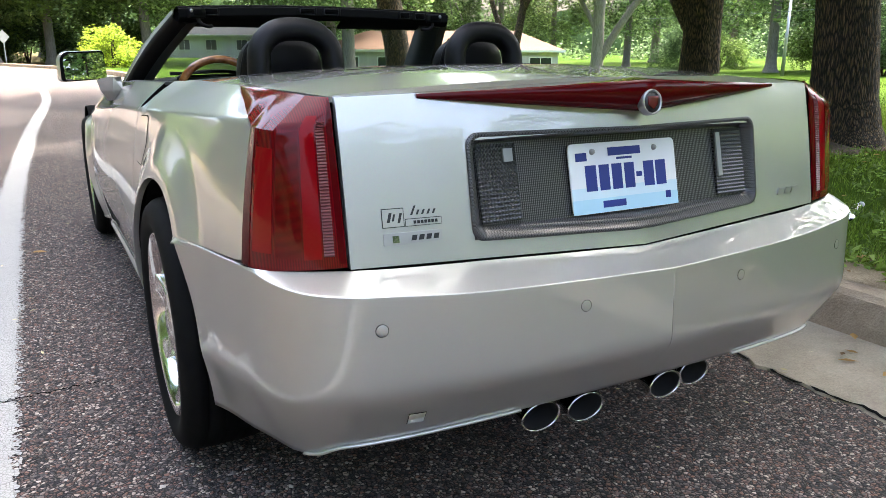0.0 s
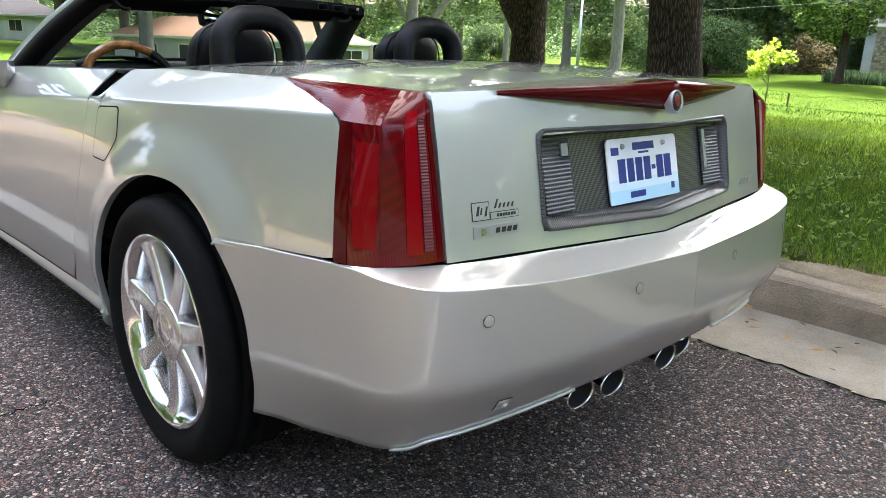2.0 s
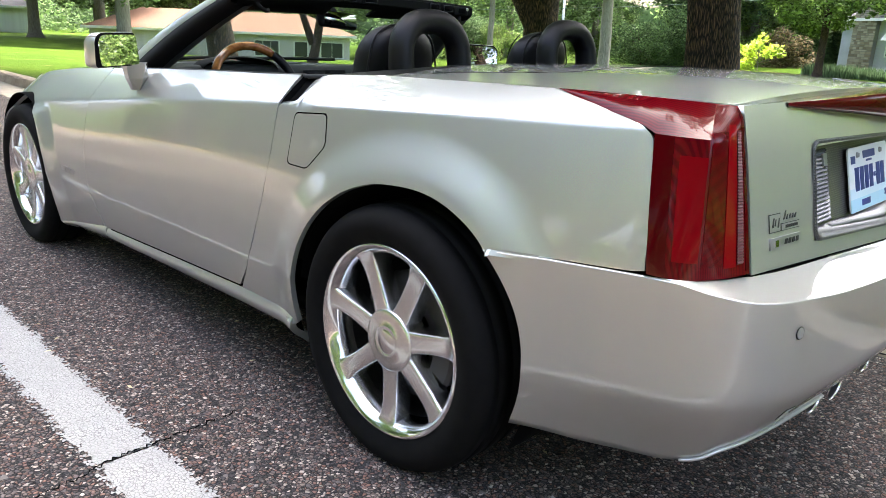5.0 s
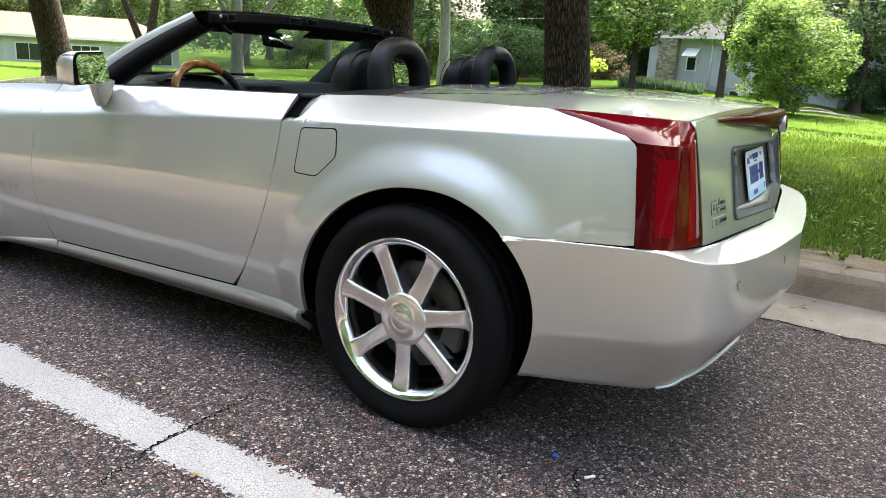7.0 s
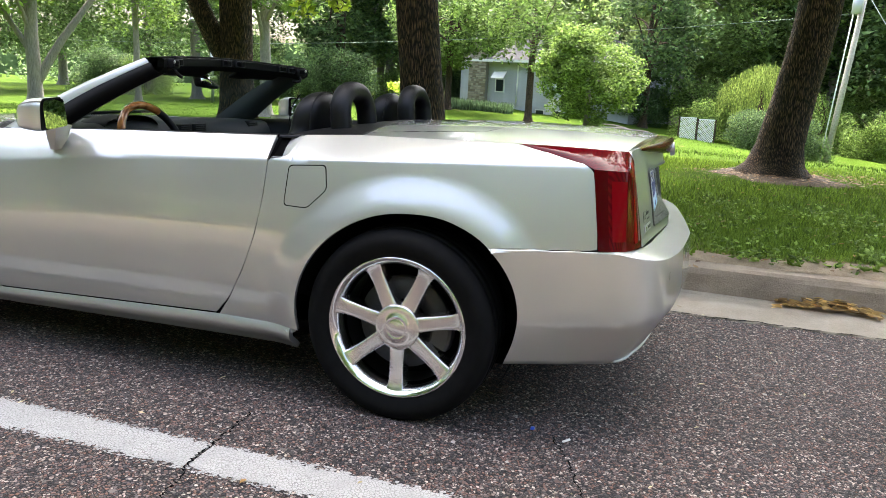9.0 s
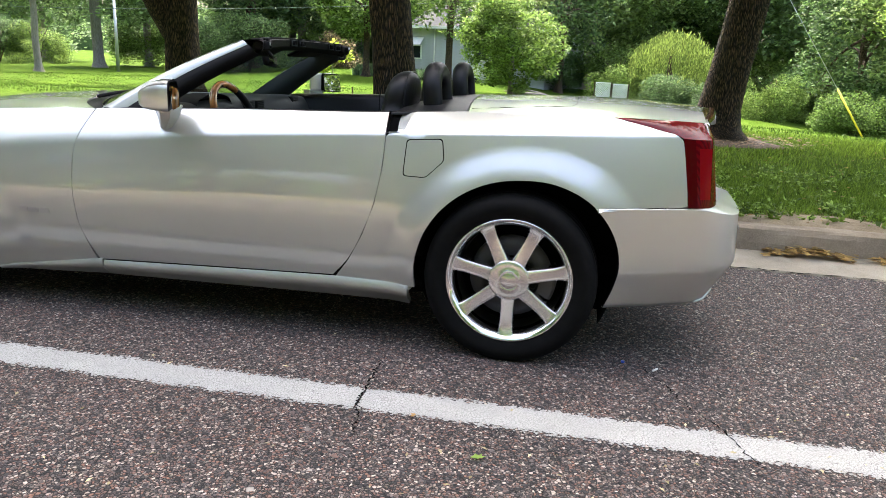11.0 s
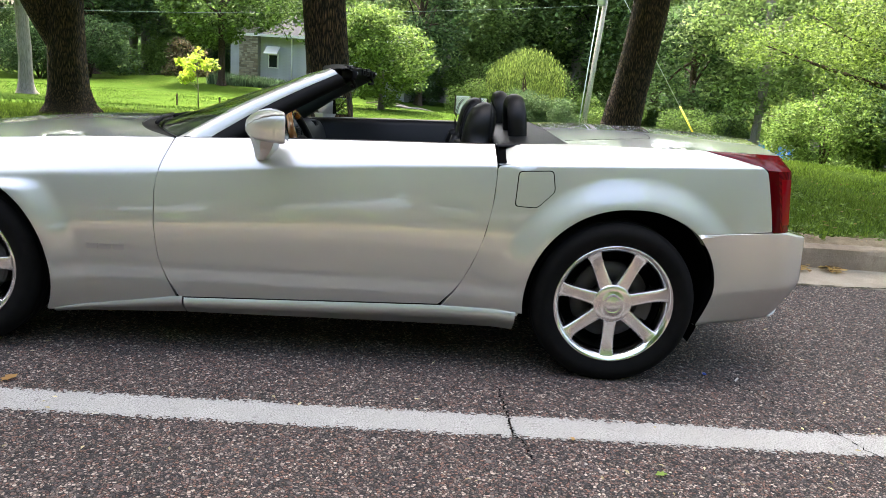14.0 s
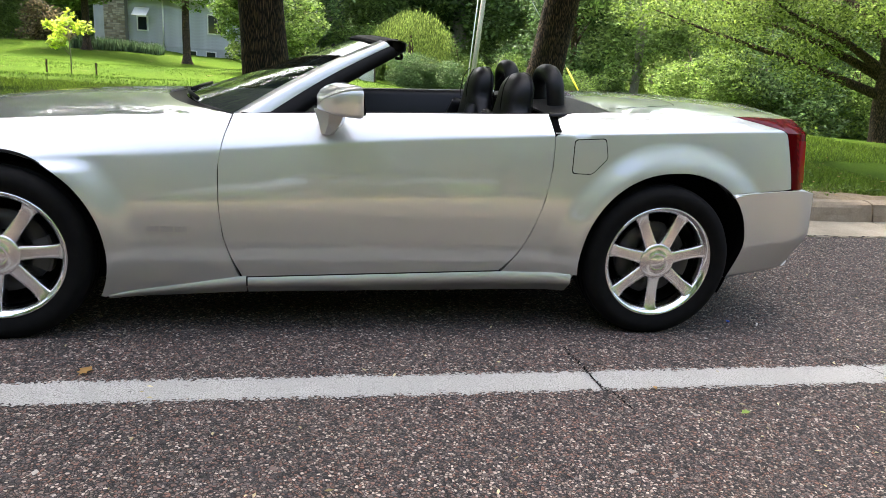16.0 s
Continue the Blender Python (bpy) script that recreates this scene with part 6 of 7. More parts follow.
for x, w, rise in ((-0.47, 0.035, 0.006), (-0.05, 0.042, 0.0), (0.06, 0.042, 0.0), (0.40, 0.03, 0.0), (0.47, 0.03, 0.006)):
    roof_latch(x, w, rise)
for s_ in (-1, 1):
    m_ = Matrix.Translation((s_ * 0.535, 1.165, 1.188)) @ Matrix.Rotation(-s_ * 0.27, 4, "Z")
    lb = part("corner_latch", moved(block(-0.036, 0.036, -0.03, 0.04, -0.022, 0.018, 0.008, 2), m_), PLASTIC, header, "black roof latch box at the header's end")
    part("opening", moved(block(-0.018, 0.020, -0.0315, -0.01, -0.012, 0.010, 0.002, 1), m_), DARK, lb)
    part("hook", moved(tube(spline([(-0.005 * s_, -0.012, -0.02), (-0.012 * s_, -0.028, -0.042), (-0.034 * s_, -0.032, -0.052), (-0.06 * s_, -0.02, -0.05)], 12), 0.0075, 8), m_), PLASTIC, lb)
    part("bolt", moved(lathe([(-0.034, 0.0), (-0.034, 0.006), (-0.03, 0.007)], 10, "y"), m_ @ Matrix.Translation((0.027 * s_, 0, 0.006))), STEEL, lb)
for x0, x1 in ((-0.53, -0.10), (0.12, 0.53)):
    part("sun_visor", moved(block(x0, x1, -0.008, 0.008, -0.105, 0.0, 0.007), Matrix.Translation((0, 1.235, 1.19)) @ Matrix.Rotation(radians(63), 4, "X")), PLASTIC, car, "black sun visor folded up")
rv = Matrix.Translation((0.01, 1.36, 1.125)) @ Matrix.Rotation(radians(-13), 4, "X") @ Matrix.Rotation(radians(14), 4, "Z")
rvm = part("inner_mirror", moved(block(-0.12, 0.12, 0, 0.035, -0.035, 0.035, 0.014, 3), rv), PLASTIC, car, "black rear-view mirror under the header")
part("mirror_glass", moved(prism([(-0.108, -0.026), (0.108, -0.026), (0.108, 0.026), (-0.108, 0.026)], -0.002), rv), MIRROR, rvm)
part("mirror_stem", tube([(0.01, 1.385, 1.14), (0.01, 1.42, 1.175)], 0.01, 8), PLASTIC, rvm)

# cowl, wipers, deck seams
low_g = spline([(-0.745, 1.80, 0.884), (-0.50, 1.985, 0.904), (0, 2.10, 0.909), (0.50, 1.985, 0.904), (0.745, 1.80, 0.884)], 40)
up_h = spline([(-0.765, 1.86, 0.884), (-0.55, 2.06, 0.898), (0, 2.22, 0.908), (0.55, 2.06, 0.898), (0.765, 1.86, 0.884)], 40)
part("cowl", grid(ruled(low_g, up_h, 5) + np.array([0, 0, -0.004]), outward=(0, 0, 1)), PLASTIC, car, "black cowl with wipers below the windscreen")
for x0, x1 in ((-0.52, 0.02), (-0.02, 0.5)):
    w_ = part("wiper", tube([(x0, 2.0 + 0.09 * (1 - abs(x0) / 0.5), 0.925), ((x0 + x1) / 2, 2.065, 0.93), (x1, 2.11 - 0.06 * abs(x1) / 0.5, 0.928)], 0.009, 6), PLASTIC, car)
deck_s = net(DECK, 60, 40)


def deck_z(x, y_):
    f = deck_s.reshape(-1, 3)
    return float(f[int(np.argmin((f[:, 0] - x) ** 2 + (f[:, 1] - y_) ** 2)), 2])


seam_pts = polyline([(-0.63, 0.22), (-0.50, -0.18), (-0.42, -0.20), (0.42, -0.20), (0.50, -0.18), (0.63, 0.22)], 70)
part("deck_seam", tube([(x, y_, deck_z(x, y_) - 0.0002) for x, y_ in seam_pts], 0.0014, 5), DARK, car)

# ---- houses ----
def lap_siding(name, base):
    m = mat(name, base, 0.7)
    n = noise_tex(m, 1.5, 6)
    colour(m, ramp(m, n.outputs[0], [(0.3, tuple(0.8 * v for v in base)), (0.7, tuple(min(1, 1.08 * v) for v in base))]))
    return m


def shingles(name, dark, light):
    m = mat(name, light, 0.95, Specular_IOR_Level=0.1)
    n = noise_tex(m, 9, 6, 0.7)
    colour(m, ramp(m, n.outputs[0], [(0.3, dark), (0.7, light)]))
    bump(m, n.outputs[0], 0.5, 0.02)
    return m


SIDING = lap_siding("white_lap_siding", (0.56, 0.53, 0.52))
SIDINGTEAL = lap_siding("pale_teal_siding", (0.6, 0.63, 0.62))
SIDINGBLUE = lap_siding("blue_grey_lap_siding", (0.43, 0.44, 0.5))
SHINGLE = shingles("salmon_shingles", (0.15, 0.085, 0.062), (0.235, 0.145, 0.105))
SHINGLEDARK = shingles("dark_shingles", (0.025, 0.025, 0.028), (0.06, 0.06, 0.065))
STONE = mat("tan_chimney_stone", (0.3, 0.26, 0.21), 0.9)
oi = STONE.node_tree.nodes.new("ShaderNodeObjectInfo")
colour(STONE, ramp(STONE, oi.outputs["Random"], [(0.0, (0.16, 0.13, 0.1)), (0.5, (0.28, 0.24, 0.19)), (1.0, (0.4, 0.36, 0.3))]))
MORTAR = mat("grey_mortar", (0.2, 0.19, 0.17), 0.95)
PANE = mat("dark_window_pane", (0.02, 0.025, 0.03), 0.05)
TRIM = mat("white_trim", (0.72, 0.72, 0.7), 0.6)


def house(label, origin, turn, length, depth, wall_h, roof_h, wallmat, roofmat, windows, base=None):
    """The front runs along +x from the origin, seen from -y."""
    root = tagged(new("house"), label, "house")
    wall = part("wall", block(0, length, 0, depth, -1.5, wall_h), base or wallmat, root, smooth=False)
    board = None
    for i in range(int(wall_h / 0.2)):
        if board is None:
            bm = prism([(0, 0), (length, 0), (length, 0.2), (0, 0.2)], -0.034)
            for v in bm.verts:
                if v.co.z > 0.1 and v.co.y < -0.01:
                    v.co.y = -0.006
            board = part("siding_board", bm, wallmat, wall, smooth=False)
        else:
            b = new("siding_board", board.data)
            b.parent, b.location = wall, (0, 0, 0.2 * i)
    e = 0.5
    bm = bmesh.new()
    q = [bm.verts.new(p) for p in ((-e, -e, wall_h), (length + e, -e, wall_h), (length + e, depth + e, wall_h), (-e, depth + e, wall_h), (depth * 0.35, depth / 2, wall_h + roof_h), (length - depth * 0.35, depth / 2, wall_h + roof_h))]
    for f in ((0, 1, 5, 4), (1, 2, 5), (2, 3, 4, 5), (3, 0, 4), (3, 2, 1, 0)):
        bm.faces.new([q[i] for i in f])
    part("roof", bm, roofmat, root, smooth=False)
    part("fascia", block(-e, length + e, -e - 0.04, -e, wall_h - 0.16, wall_h + 0.02), TRIM, root, smooth=False)
    for x, z, w, h in windows:
        fr = part("window", block(x - w / 2 - 0.08, x + w / 2 + 0.08, -0.07, -0.026, z - 0.08, z + h + 0.08), TRIM, root, smooth=False)
        m = max(1, round(w / 0.7))
        for i in range(m):
            a = x - w / 2 + w * i / m
            part("pane", block(a + 0.02, a + w / m - 0.02, -0.09, -0.071, z, z + h), PANE, fr, smooth=False)
    root.matrix_basis = pose(*origin, 0, 0, turn)
    return root


house("long white ranch house with salmon hip roof", (19.6, 56.6, -1.8), -31.5, 19.0, 9, 2.6, 1.55, SIDING, SHINGLE,
      [(2.2, 0.9, 1.6, 1.1), (5.6, 0.9, 2.0, 1.1), (9, 0.9, 1.6, 1.1), (12.6, 0.9, 1.8, 1.1), (15.2, 0.9, 1.0, 1.1), (17.6, 0.9, 1.7, 1.1)])
house("pale teal house with dark roof and shutters", (13.0, 91.0, -0.3), -10, 13, 8, 2.6, 2.0, SIDINGTEAL, SHINGLEDARK, [(2, 0.9, 1.2, 1.1), (5, 0.9, 1.2, 1.1), (8.5, 0.9, 1.2, 1.1)])
hb = house("blue-grey house with stone chimney behind a flower bed", (49.95, 14.9, 0.1), -107, 13, 8, 3.1, 1.7, SIDINGBLUE, SHINGLEDARK, [(3.35, 0.95, 0.62, 0.8), (8.4, 1.0, 1.2, 1.1)])
part("side_door", block(0.15, 0.85, -0.08, -0.027, -0.1, 2.1), SIDINGBLUE, hb, "pale grey side door", smooth=False)
chim = part("chimney", block(0.95, 2.35, -0.42, 0.3, -0.6, 4.6), MORTAR, hb, "chimney of rough tan stones", smooth=False)
rng = random.Random(5)
z = -0.5
stone_me = None
while z < 4.5:
    h = rng.choice((0.1, 0.13, 0.17))
    x = 0.93
    while x < 2.36:
        w = min(rng.uniform(0.14, 0.36), 2.38 - x)
        if w > 0.08:
            if stone_me is None:
                st = part("stone", block(0, 1, -0.05, 0.02, 0, 1, 0.02, 1), STONE, chim, smooth=False)
                stone_me = st.data
            else:
                st = new("stone", stone_me)
                st.parent = chim
            st.location, st.scale = (x + 0.012, -0.42, z + 0.012), (w - 0.024, rng.uniform(0.6, 1.3), h - 0.024)
        x += w
    z += h
aw = bmesh.new()
for i in range(6):
    x0 = 2.85 + 0.17 * i
    q = [aw.verts.new(p) for p in ((x0, -0.03, 2.35), (x0 + 0.16, -0.03, 2.35), (x0 + 0.16, -0.55, 1.85), (x0, -0.55, 1.85), (x0, -0.03, 2.32), (x0 + 0.16, -0.03, 2.32), (x0 + 0.16, -0.55, 1.82), (x0, -0.55, 1.82))]
    for f in ((0, 1, 2, 3), (7, 6, 5, 4), (0, 3, 7, 4), (1, 5, 6, 2), (3, 2, 6, 7), (0, 4, 5, 1)):
        aw.faces.new([q[k] for k in f])
part("awning", aw, TRIM, hb, "pale slatted window awning", smooth=False)
part("downpipe", tube([(4.75, -0.06, 0), (4.75, -0.06, 2.9)], 0.05, 6), TRIM, hb)
for x in (6.3, 7.6, 9.4):
    w_ = part("basement_window", block(x, x + 0.7, -0.06, -0.027, -0.55, -0.15), TRIM, hb, smooth=False)
    part("pane", block(x + 0.06, x + 0.64, -0.075, -0.061, -0.5, -0.2), PANE, w_, smooth=False)

# ---- nearer trees and shrubs ----
put_tree(tree("tree", 31, 3.2, 0.09, (2.05, 1.85, 1.8), 24000, 0.125, LEAFBRIGHT, GREYBARK, "round light green tree with leaves to the ground", clumps=90, clump_r=0.5, limbs=5), 26.6, 2.75)
put_tree(tree("tree", 32, 8, 0.2, (5.4, 3.0, 2.4), 5000, 0.22, LEAF, BARK, "slender tree in front of the blue-grey house", clumps=50, clump_r=0.9), 40.0, 7.75)
t33 = put_tree(tree("tree", 33, 9, 0.27, (6.9, 3.4, 3.0), 6000, 0.25, LEAFBRIGHT, GREYBARK, "grey-stemmed tree standing in the lawn", clumps=50, clump_r=0.9, fork=0.3), 21.1, 24.5)
part("stem", tube(spline([(0, 0, 0.7), (0.6, -0.55, 2.2), (2.1, -1.95, 5.2), (3.0, -2.8, 7.2)], 14), list(np.linspace(0.2, 0.07, 14)), 10), GREYBARK, t33)
part("stem", tube(spline([(0, 0, 2.0), (-0.5, 0.45, 3.2), (-1.5, 1.3, 5.4)], 12), list(np.linspace(0.13, 0.05, 12)), 8), GREYBARK, t33)
put_tree(tree("tree", 34, 9, 0.23, (6.5, 2.8, 3.2), 5000, 0.25, LEAF, GREYBARK, "forked grey-barked tree standing in the lawn", clumps=50, clump_r=0.9, fork=0.3), 24.1, 15.6)
put_tree(tree("tree", 35, 9, 0.17, (6.8, 3.2, 3.0), 5000, 0.25, LEAFBRIGHT, GREYBARK, "pale grey-stemmed tree beyond the lawn", clumps=50, clump_r=0.9, fork=0.35), 31.4, 28.0)
put_tree(tree("tree", 36, 10, 0.22, (6.2, 3.4, 4.0), 6000, 0.28, LEAFDARK, BARK, "dark leafy tree behind the lattice", clumps=60, clump_r=1.0, fork=0.3), 46, 1.5)
put_tree(tree("tree", 37, 10, 0.22, (5.2, 3.2, 4.2), 7000, 0.24, LEAFDARK, BARK, "dense dark green tree reaching to the lawn", clumps=70, clump_r=0.95, fork=0.3), 38.9, -14.2)

t39 = put_tree(tree("tree", 39, 8, 0.19, (6.6, 2.8, 2.4), 6000, 0.22, LEAFWILLOW, BARK, "forked tree with pale thin leaves before the white house", clumps=60, clump_r=0.9, fork=0.22, lean=(0.12, -0.12)), 17.2, 25.6)
part("stem", tube(spline([(0, 0, 0.9), (-0.25, 0.25, 1.9), (-0.55, 0.6, 3.2), (-1.0, 1.0, 5.5)], 12), list(np.linspace(0.17, 0.06, 12)), 10), BARK, t39)
put_tree(tree("tree", 40, 4, 0.11, (3.1, 1.9, 1.2), 4500, 0.16, LEAFWILLOW, GREYBARK, "small pale green tree in front of the blue pool", clumps=40, clump_r=0.6, limbs=5), 41.5, -20.6)
put_tree(tree("tree", 38, 9, 0.2, (4.9, 3.6, 2.2), 11000, 0.24, LEAF, BARK, "leafy tree hanging over the house roof", clumps=60, clump_r=0.95, fork=0.4), 42.5, 13.5)

# spreading tree with low branches
rngn = np.random.default_rng(41)
spread_tree = tagged(new("tree"), "spreading tree with long low branches over the lawn", "tree")
part("trunk", bole([(0, 0, -0.3), (0, 0, 0.3), (0.05, 0.1, 1.2), (0.0, 0.2, 2.2), (0.2, 0.3, 4.0), (0.3, 0.2, 6.0)], [0.4, 0.3, 0.27, 0.26, 0.24, 0.2, 0.14, 0.05], rngn), BARK, spread_tree)
cl = []
for end, start in (((1.9, 6.4, 2.5), 1.5), ((3.2, 4.6, 3.4), 1.9), ((0.6, 4.2, 3.2), 2.0), ((-1.5, 3.0, 3.8), 2.2), ((2.2, 2.5, 4.6), 2.6), ((-2.5, -1.0, 4.2), 2.5), ((1.5, -3.0, 4.0), 2.4), ((3.8, 0.5, 4.2), 2.6), ((0.5, 1.0, 6.0), 3.5)):
    e_ = np.array(end) + np.array([0.6, -0.7, 0.9])
    pts = spline([(0, 0.15, start), tuple(e_ * 0.4 + np.array([0, 0, start * 0.62])), tuple(e_ * 0.75 + np.array([0, 0, 0.35])), tuple(e_)], 12)
    part("limb", tube(pts, list(np.linspace(0.13, 0.015, 12)), 7), BARK, spread_tree)
    for k in range(9):
        q = pts[min(11, 4 + k)] if k < 8 else pts[-1]
        cl.append((*(q + rngn.normal(size=3) * np.array([0.6, 0.6, 0.4])), 0.75))
v, f = leaf_cards(rngn, cl, 52000, 0.085, 0.3)
cw = from_arrays("crown", v, f, LEAFSUN)
cw.parent = spread_tree
put_tree(spread_tree, 13.0, -13.3)

# willow: hanging strands
rngn = np.random.default_rng(42)
willow = tagged(new("willow"), "weeping willow with hanging yellow-green strands", "tree")
part("trunk", bole([(0, 0, -0.3), (0, 0, 0.4), (0.1, 0, 1.6), (0.1, 0.1, 3.2)], [0.3, 0.22, 0.2, 0.16, 0.08], rngn), BARK, willow)
vv, ff = [], []
for k in range(760):
    a, r = rngn.uniform(0, 6.28), 2.35 * math.sqrt(rngn.uniform(0.05, 1))
    zt = 4.6 - 0.26 * r * r + 0.45 * math.sin(2 * a + 1) * r / 2.3 + 0.35 * math.sin(5 * a) * r / 2.3 + rngn.normal() * 0.10
    ln_ = rngn.uniform(1.0, 2.4) * (0.5 + 0.25 * r)
    x, yy = r * math.cos(a), r * math.sin(a)
    for j in range(int(ln_ / 0.11)):
        z0 = zt - 0.11 * j
        if z0 < 0.4:
            break
        sx, sy = x + 0.03 * j * math.cos(a) * 0.4 + rngn.normal() * 0.03, yy + 0.012 * j * math.sin(a) + rngn.normal() * 0.03
        b = rngn.uniform(0, 6.28)
        dx, dy = 0.045 * math.cos(b), 0.045 * math.sin(b)
        n0 = len(vv)
        sx, sy = sx + rngn.normal() * 0.06, sy + rngn.normal() * 0.06
        vv += [(sx, sy, z0), (sx + dx, sy + dy, z0 - 0.08), (sx + dx * 0.6, sy + dy * 0.6, z0 - 0.17), (sx - dx * 0.4, sy - dy * 0.4, z0 - 0.1)]
        ff.append((n0, n0 + 1, n0 + 2, n0 + 3))
cw = from_arrays("crown", vv, ff, LEAFWILLOW)
cw.parent = willow
put_tree(willow, 42, -5.0)


def shrub(seed, r, h, leaves, size, material, label, category="shrub"):
    g = np.random.default_rng(seed)
    root = tagged(new("shrub"), label, category)
    cs = [(g.uniform(-r, r) * 0.75, g.uniform(-r, r) * 0.75, g.uniform(0.1, 1.0) * h * 0.8, r * g.uniform(0.28, 0.5)) for _ in range(22)]
    for k in range(4):
        part("stem", tube([(0, 0, -0.1), (g.uniform(-0.2, 0.2) * r, g.uniform(-0.2, 0.2) * r, h * 0.4), (g.uniform(-0.5, 0.5) * r, g.uniform(-0.5, 0.5) * r, h * 0.8)], [0.04, 0.025, 0.01], 5), BARK, root)
    v_, f_ = leaf_cards(g, cs, leaves, size)
    c_ = from_arrays("foliage", v_, f_, material)
    c_.parent = root
    return root


sk = [shrub(51, 2.2, 3.2, 15000, 0.115, LEAFDARK, "dense dark green shrub at the edge of the woods"), shrub(52, 2.0, 2.6, 13000, 0.115, LEAF, "leafy green shrub at the edge of the woods"), shrub(53, 2.0, 3.6, 14000, 0.115, LEAFBRIGHT, "light green shrub at the edge of the woods")]
rng = random.Random(8)
used = [False] * 3
places = [(37.9, -4.3, 0, 0.72), (37.6, -6.3, 0, 0.72), (42.5, -2.2, 2, 0.95), (33, -12, 1, 0.9)]
for a in range(20, 122, 3):
    for r in (50, 63):
        if (a < 62 and (r == 50 or rng.random() < 0.4)) or (a > 104 and r == 50):
            continue
        places.append(((r + rng.uniform(-4, 4)) * math.sin(radians(a + rng.uniform(-1.5, 1.5))), (r + rng.uniform(-4, 4)) * math.cos(radians(a)), rng.choice((0, 0, 1, 2)), rng.uniform(0.8, 1.5)))
for a in range(-13, 7, 3):
    places.append((68 * math.sin(radians(a)), 68 * math.cos(radians(a)), rng.choice((0, 1, 2)), rng.uniform(1.2, 1.9)))
for a in range(115, 131, 4):
    places.append((25 * math.sin(radians(a)), 25 * math.cos(radians(a)) - 3, rng.choice((0, 1, 2)), rng.uniform(0.8, 1.3)))
for a in range(-170, -8, 8):
    places.append((40 * math.sin(radians(a + rng.uniform(-3, 3))), 40 * math.cos(radians(a)), rng.choice((0, 1)), rng.uniform(0.9, 1.5)))
for x, yy, k, sc in places:
    if -12 < x - bend(yy) < 3.5 or (17 < x < 45 and 38 < yy < 62) or (7.0 < math.degrees(math.atan2(x, yy)) < 15.5) or (41 < x < 60 and 4 < yy < 18):
        continue
    if not used[k]:
        ob, used[k] = sk[k], True
    else:
        ob = copy_thing(sk[k], Matrix())
    put_tree(ob, x, yy, rng.uniform(0, 360), sc)
put_tree(shrub(55, 1.7, 2.4, 4200, 0.16, LEAFSAPLING, "bright yellow-green bush beside the bend of the road"), 2.9, 43.5)
russet = put_tree(shrub(54, 1.6, 2.6, 2600, 0.2, leaf_material("russet_leaves", (0.06, 0.06, 0.03), (0.17, 0.14, 0.07)), "russet-brown shrub beside the house"), 48.5, 17.5)

# fallen branches beside the lattice
for k, (x0, y0, x1, y1, r_) in enumerate(((40.5, 0.6, 40.8, 3.2, 0.07), (40.9, 0.9, 41.4, 4.0, 0.09), (41.2, 0.3, 40.9, 2.8, 0.06), (41.4, 1.4, 42.0, 4.6, 0.05))):
    z0, z1 = float(ground_z(x0, y0)) + r_ + 0.03 * k, float(ground_z(x1, y1)) + r_ + 0.05
    tagged(finish("fallen_branch", tube(spline([(x0, y0, z0), ((x0 + x1) / 2, (y0 + y1) / 2, (z0 + z1) / 2 + 0.10 + 0.05 * k), (x1, y1, z1)], 10), list(np.linspace(r_, 0.5 * r_, 10)), 8), GREYBARK), "bare grey fallen branch lying on the lawn", "branch", group="fallen branches by the lattice")

# flower bed of strap leaves before the house
g = np.random.default_rng(61)
vv, ff = [], []
for k in range(2600):
    t = g.uniform(0, 1)
    x, yy = 43.2 + 1.2 * t + g.uniform(-0.7, 0.7), 14.4 - 4.6 * t
    z0 = float(ground_z(x, yy))
    b = g.uniform(0, 6.28)
    n0 = len(vv)
    h = g.uniform(0.35, 0.75)
    vv += [(x - 0.04 * math.cos(b), yy - 0.04 * math.sin(b), z0), (x + 0.04 * math.cos(b), yy + 0.04 * math.sin(b), z0), (x + g.normal() * 0.12, yy + g.normal() * 0.12, z0 + h)]
    ff.append((n0, n0 + 1, n0 + 2))
tagged(from_arrays("flower_bed", vv, ff, leaf_material("iris_leaves", (0.04, 0.075, 0.035), (0.1, 0.155, 0.075))), "bed of grey-green iris leaves along the house wall", "plants", kind="stuff")

# sapling with two stakes
g = np.random.default_rng(62)
sap = tagged(new("sapling"), "young sapling with bright yellow-green leaves", "tree")
part("trunk", tube([(0, 0, -0.1), (0.02, 0, 0.7), (-0.02, 0.03, 1.3), (0.02, 0, 1.9)], [0.025, 0.02, 0.014, 0.005], 7), GREYBARK, sap)
cl = []
for k in range(13):
    a, z0 = g.uniform(0, 6.28), g.uniform(0.6, 1.6)
    r = 0.62 * (1.25 - abs(z0 - 1.0) * 0.8) * g.uniform(0.6, 1)
    e_ = (r * math.cos(a), r * math.sin(a), z0 + 0.25)
    part("twig", tube([(0, 0, z0 - 0.15), (e_[0] * 0.5, e_[1] * 0.5, z0 + 0.1), e_], [0.01, 0.007, 0.003], 5), GREYBARK, sap)
    cl += [(*e_, 0.2), (e_[0] * 0.6, e_[1] * 0.6, e_[2], 0.17)]
cl.append((0, 0, 1.95, 0.2))
v, f = leaf_cards(g, cl, 520, 0.17)
cw = from_arrays("crown", v, f, LEAFSAPLING)
cw.parent = sap
put_tree(sap, 23.7, 9.2)
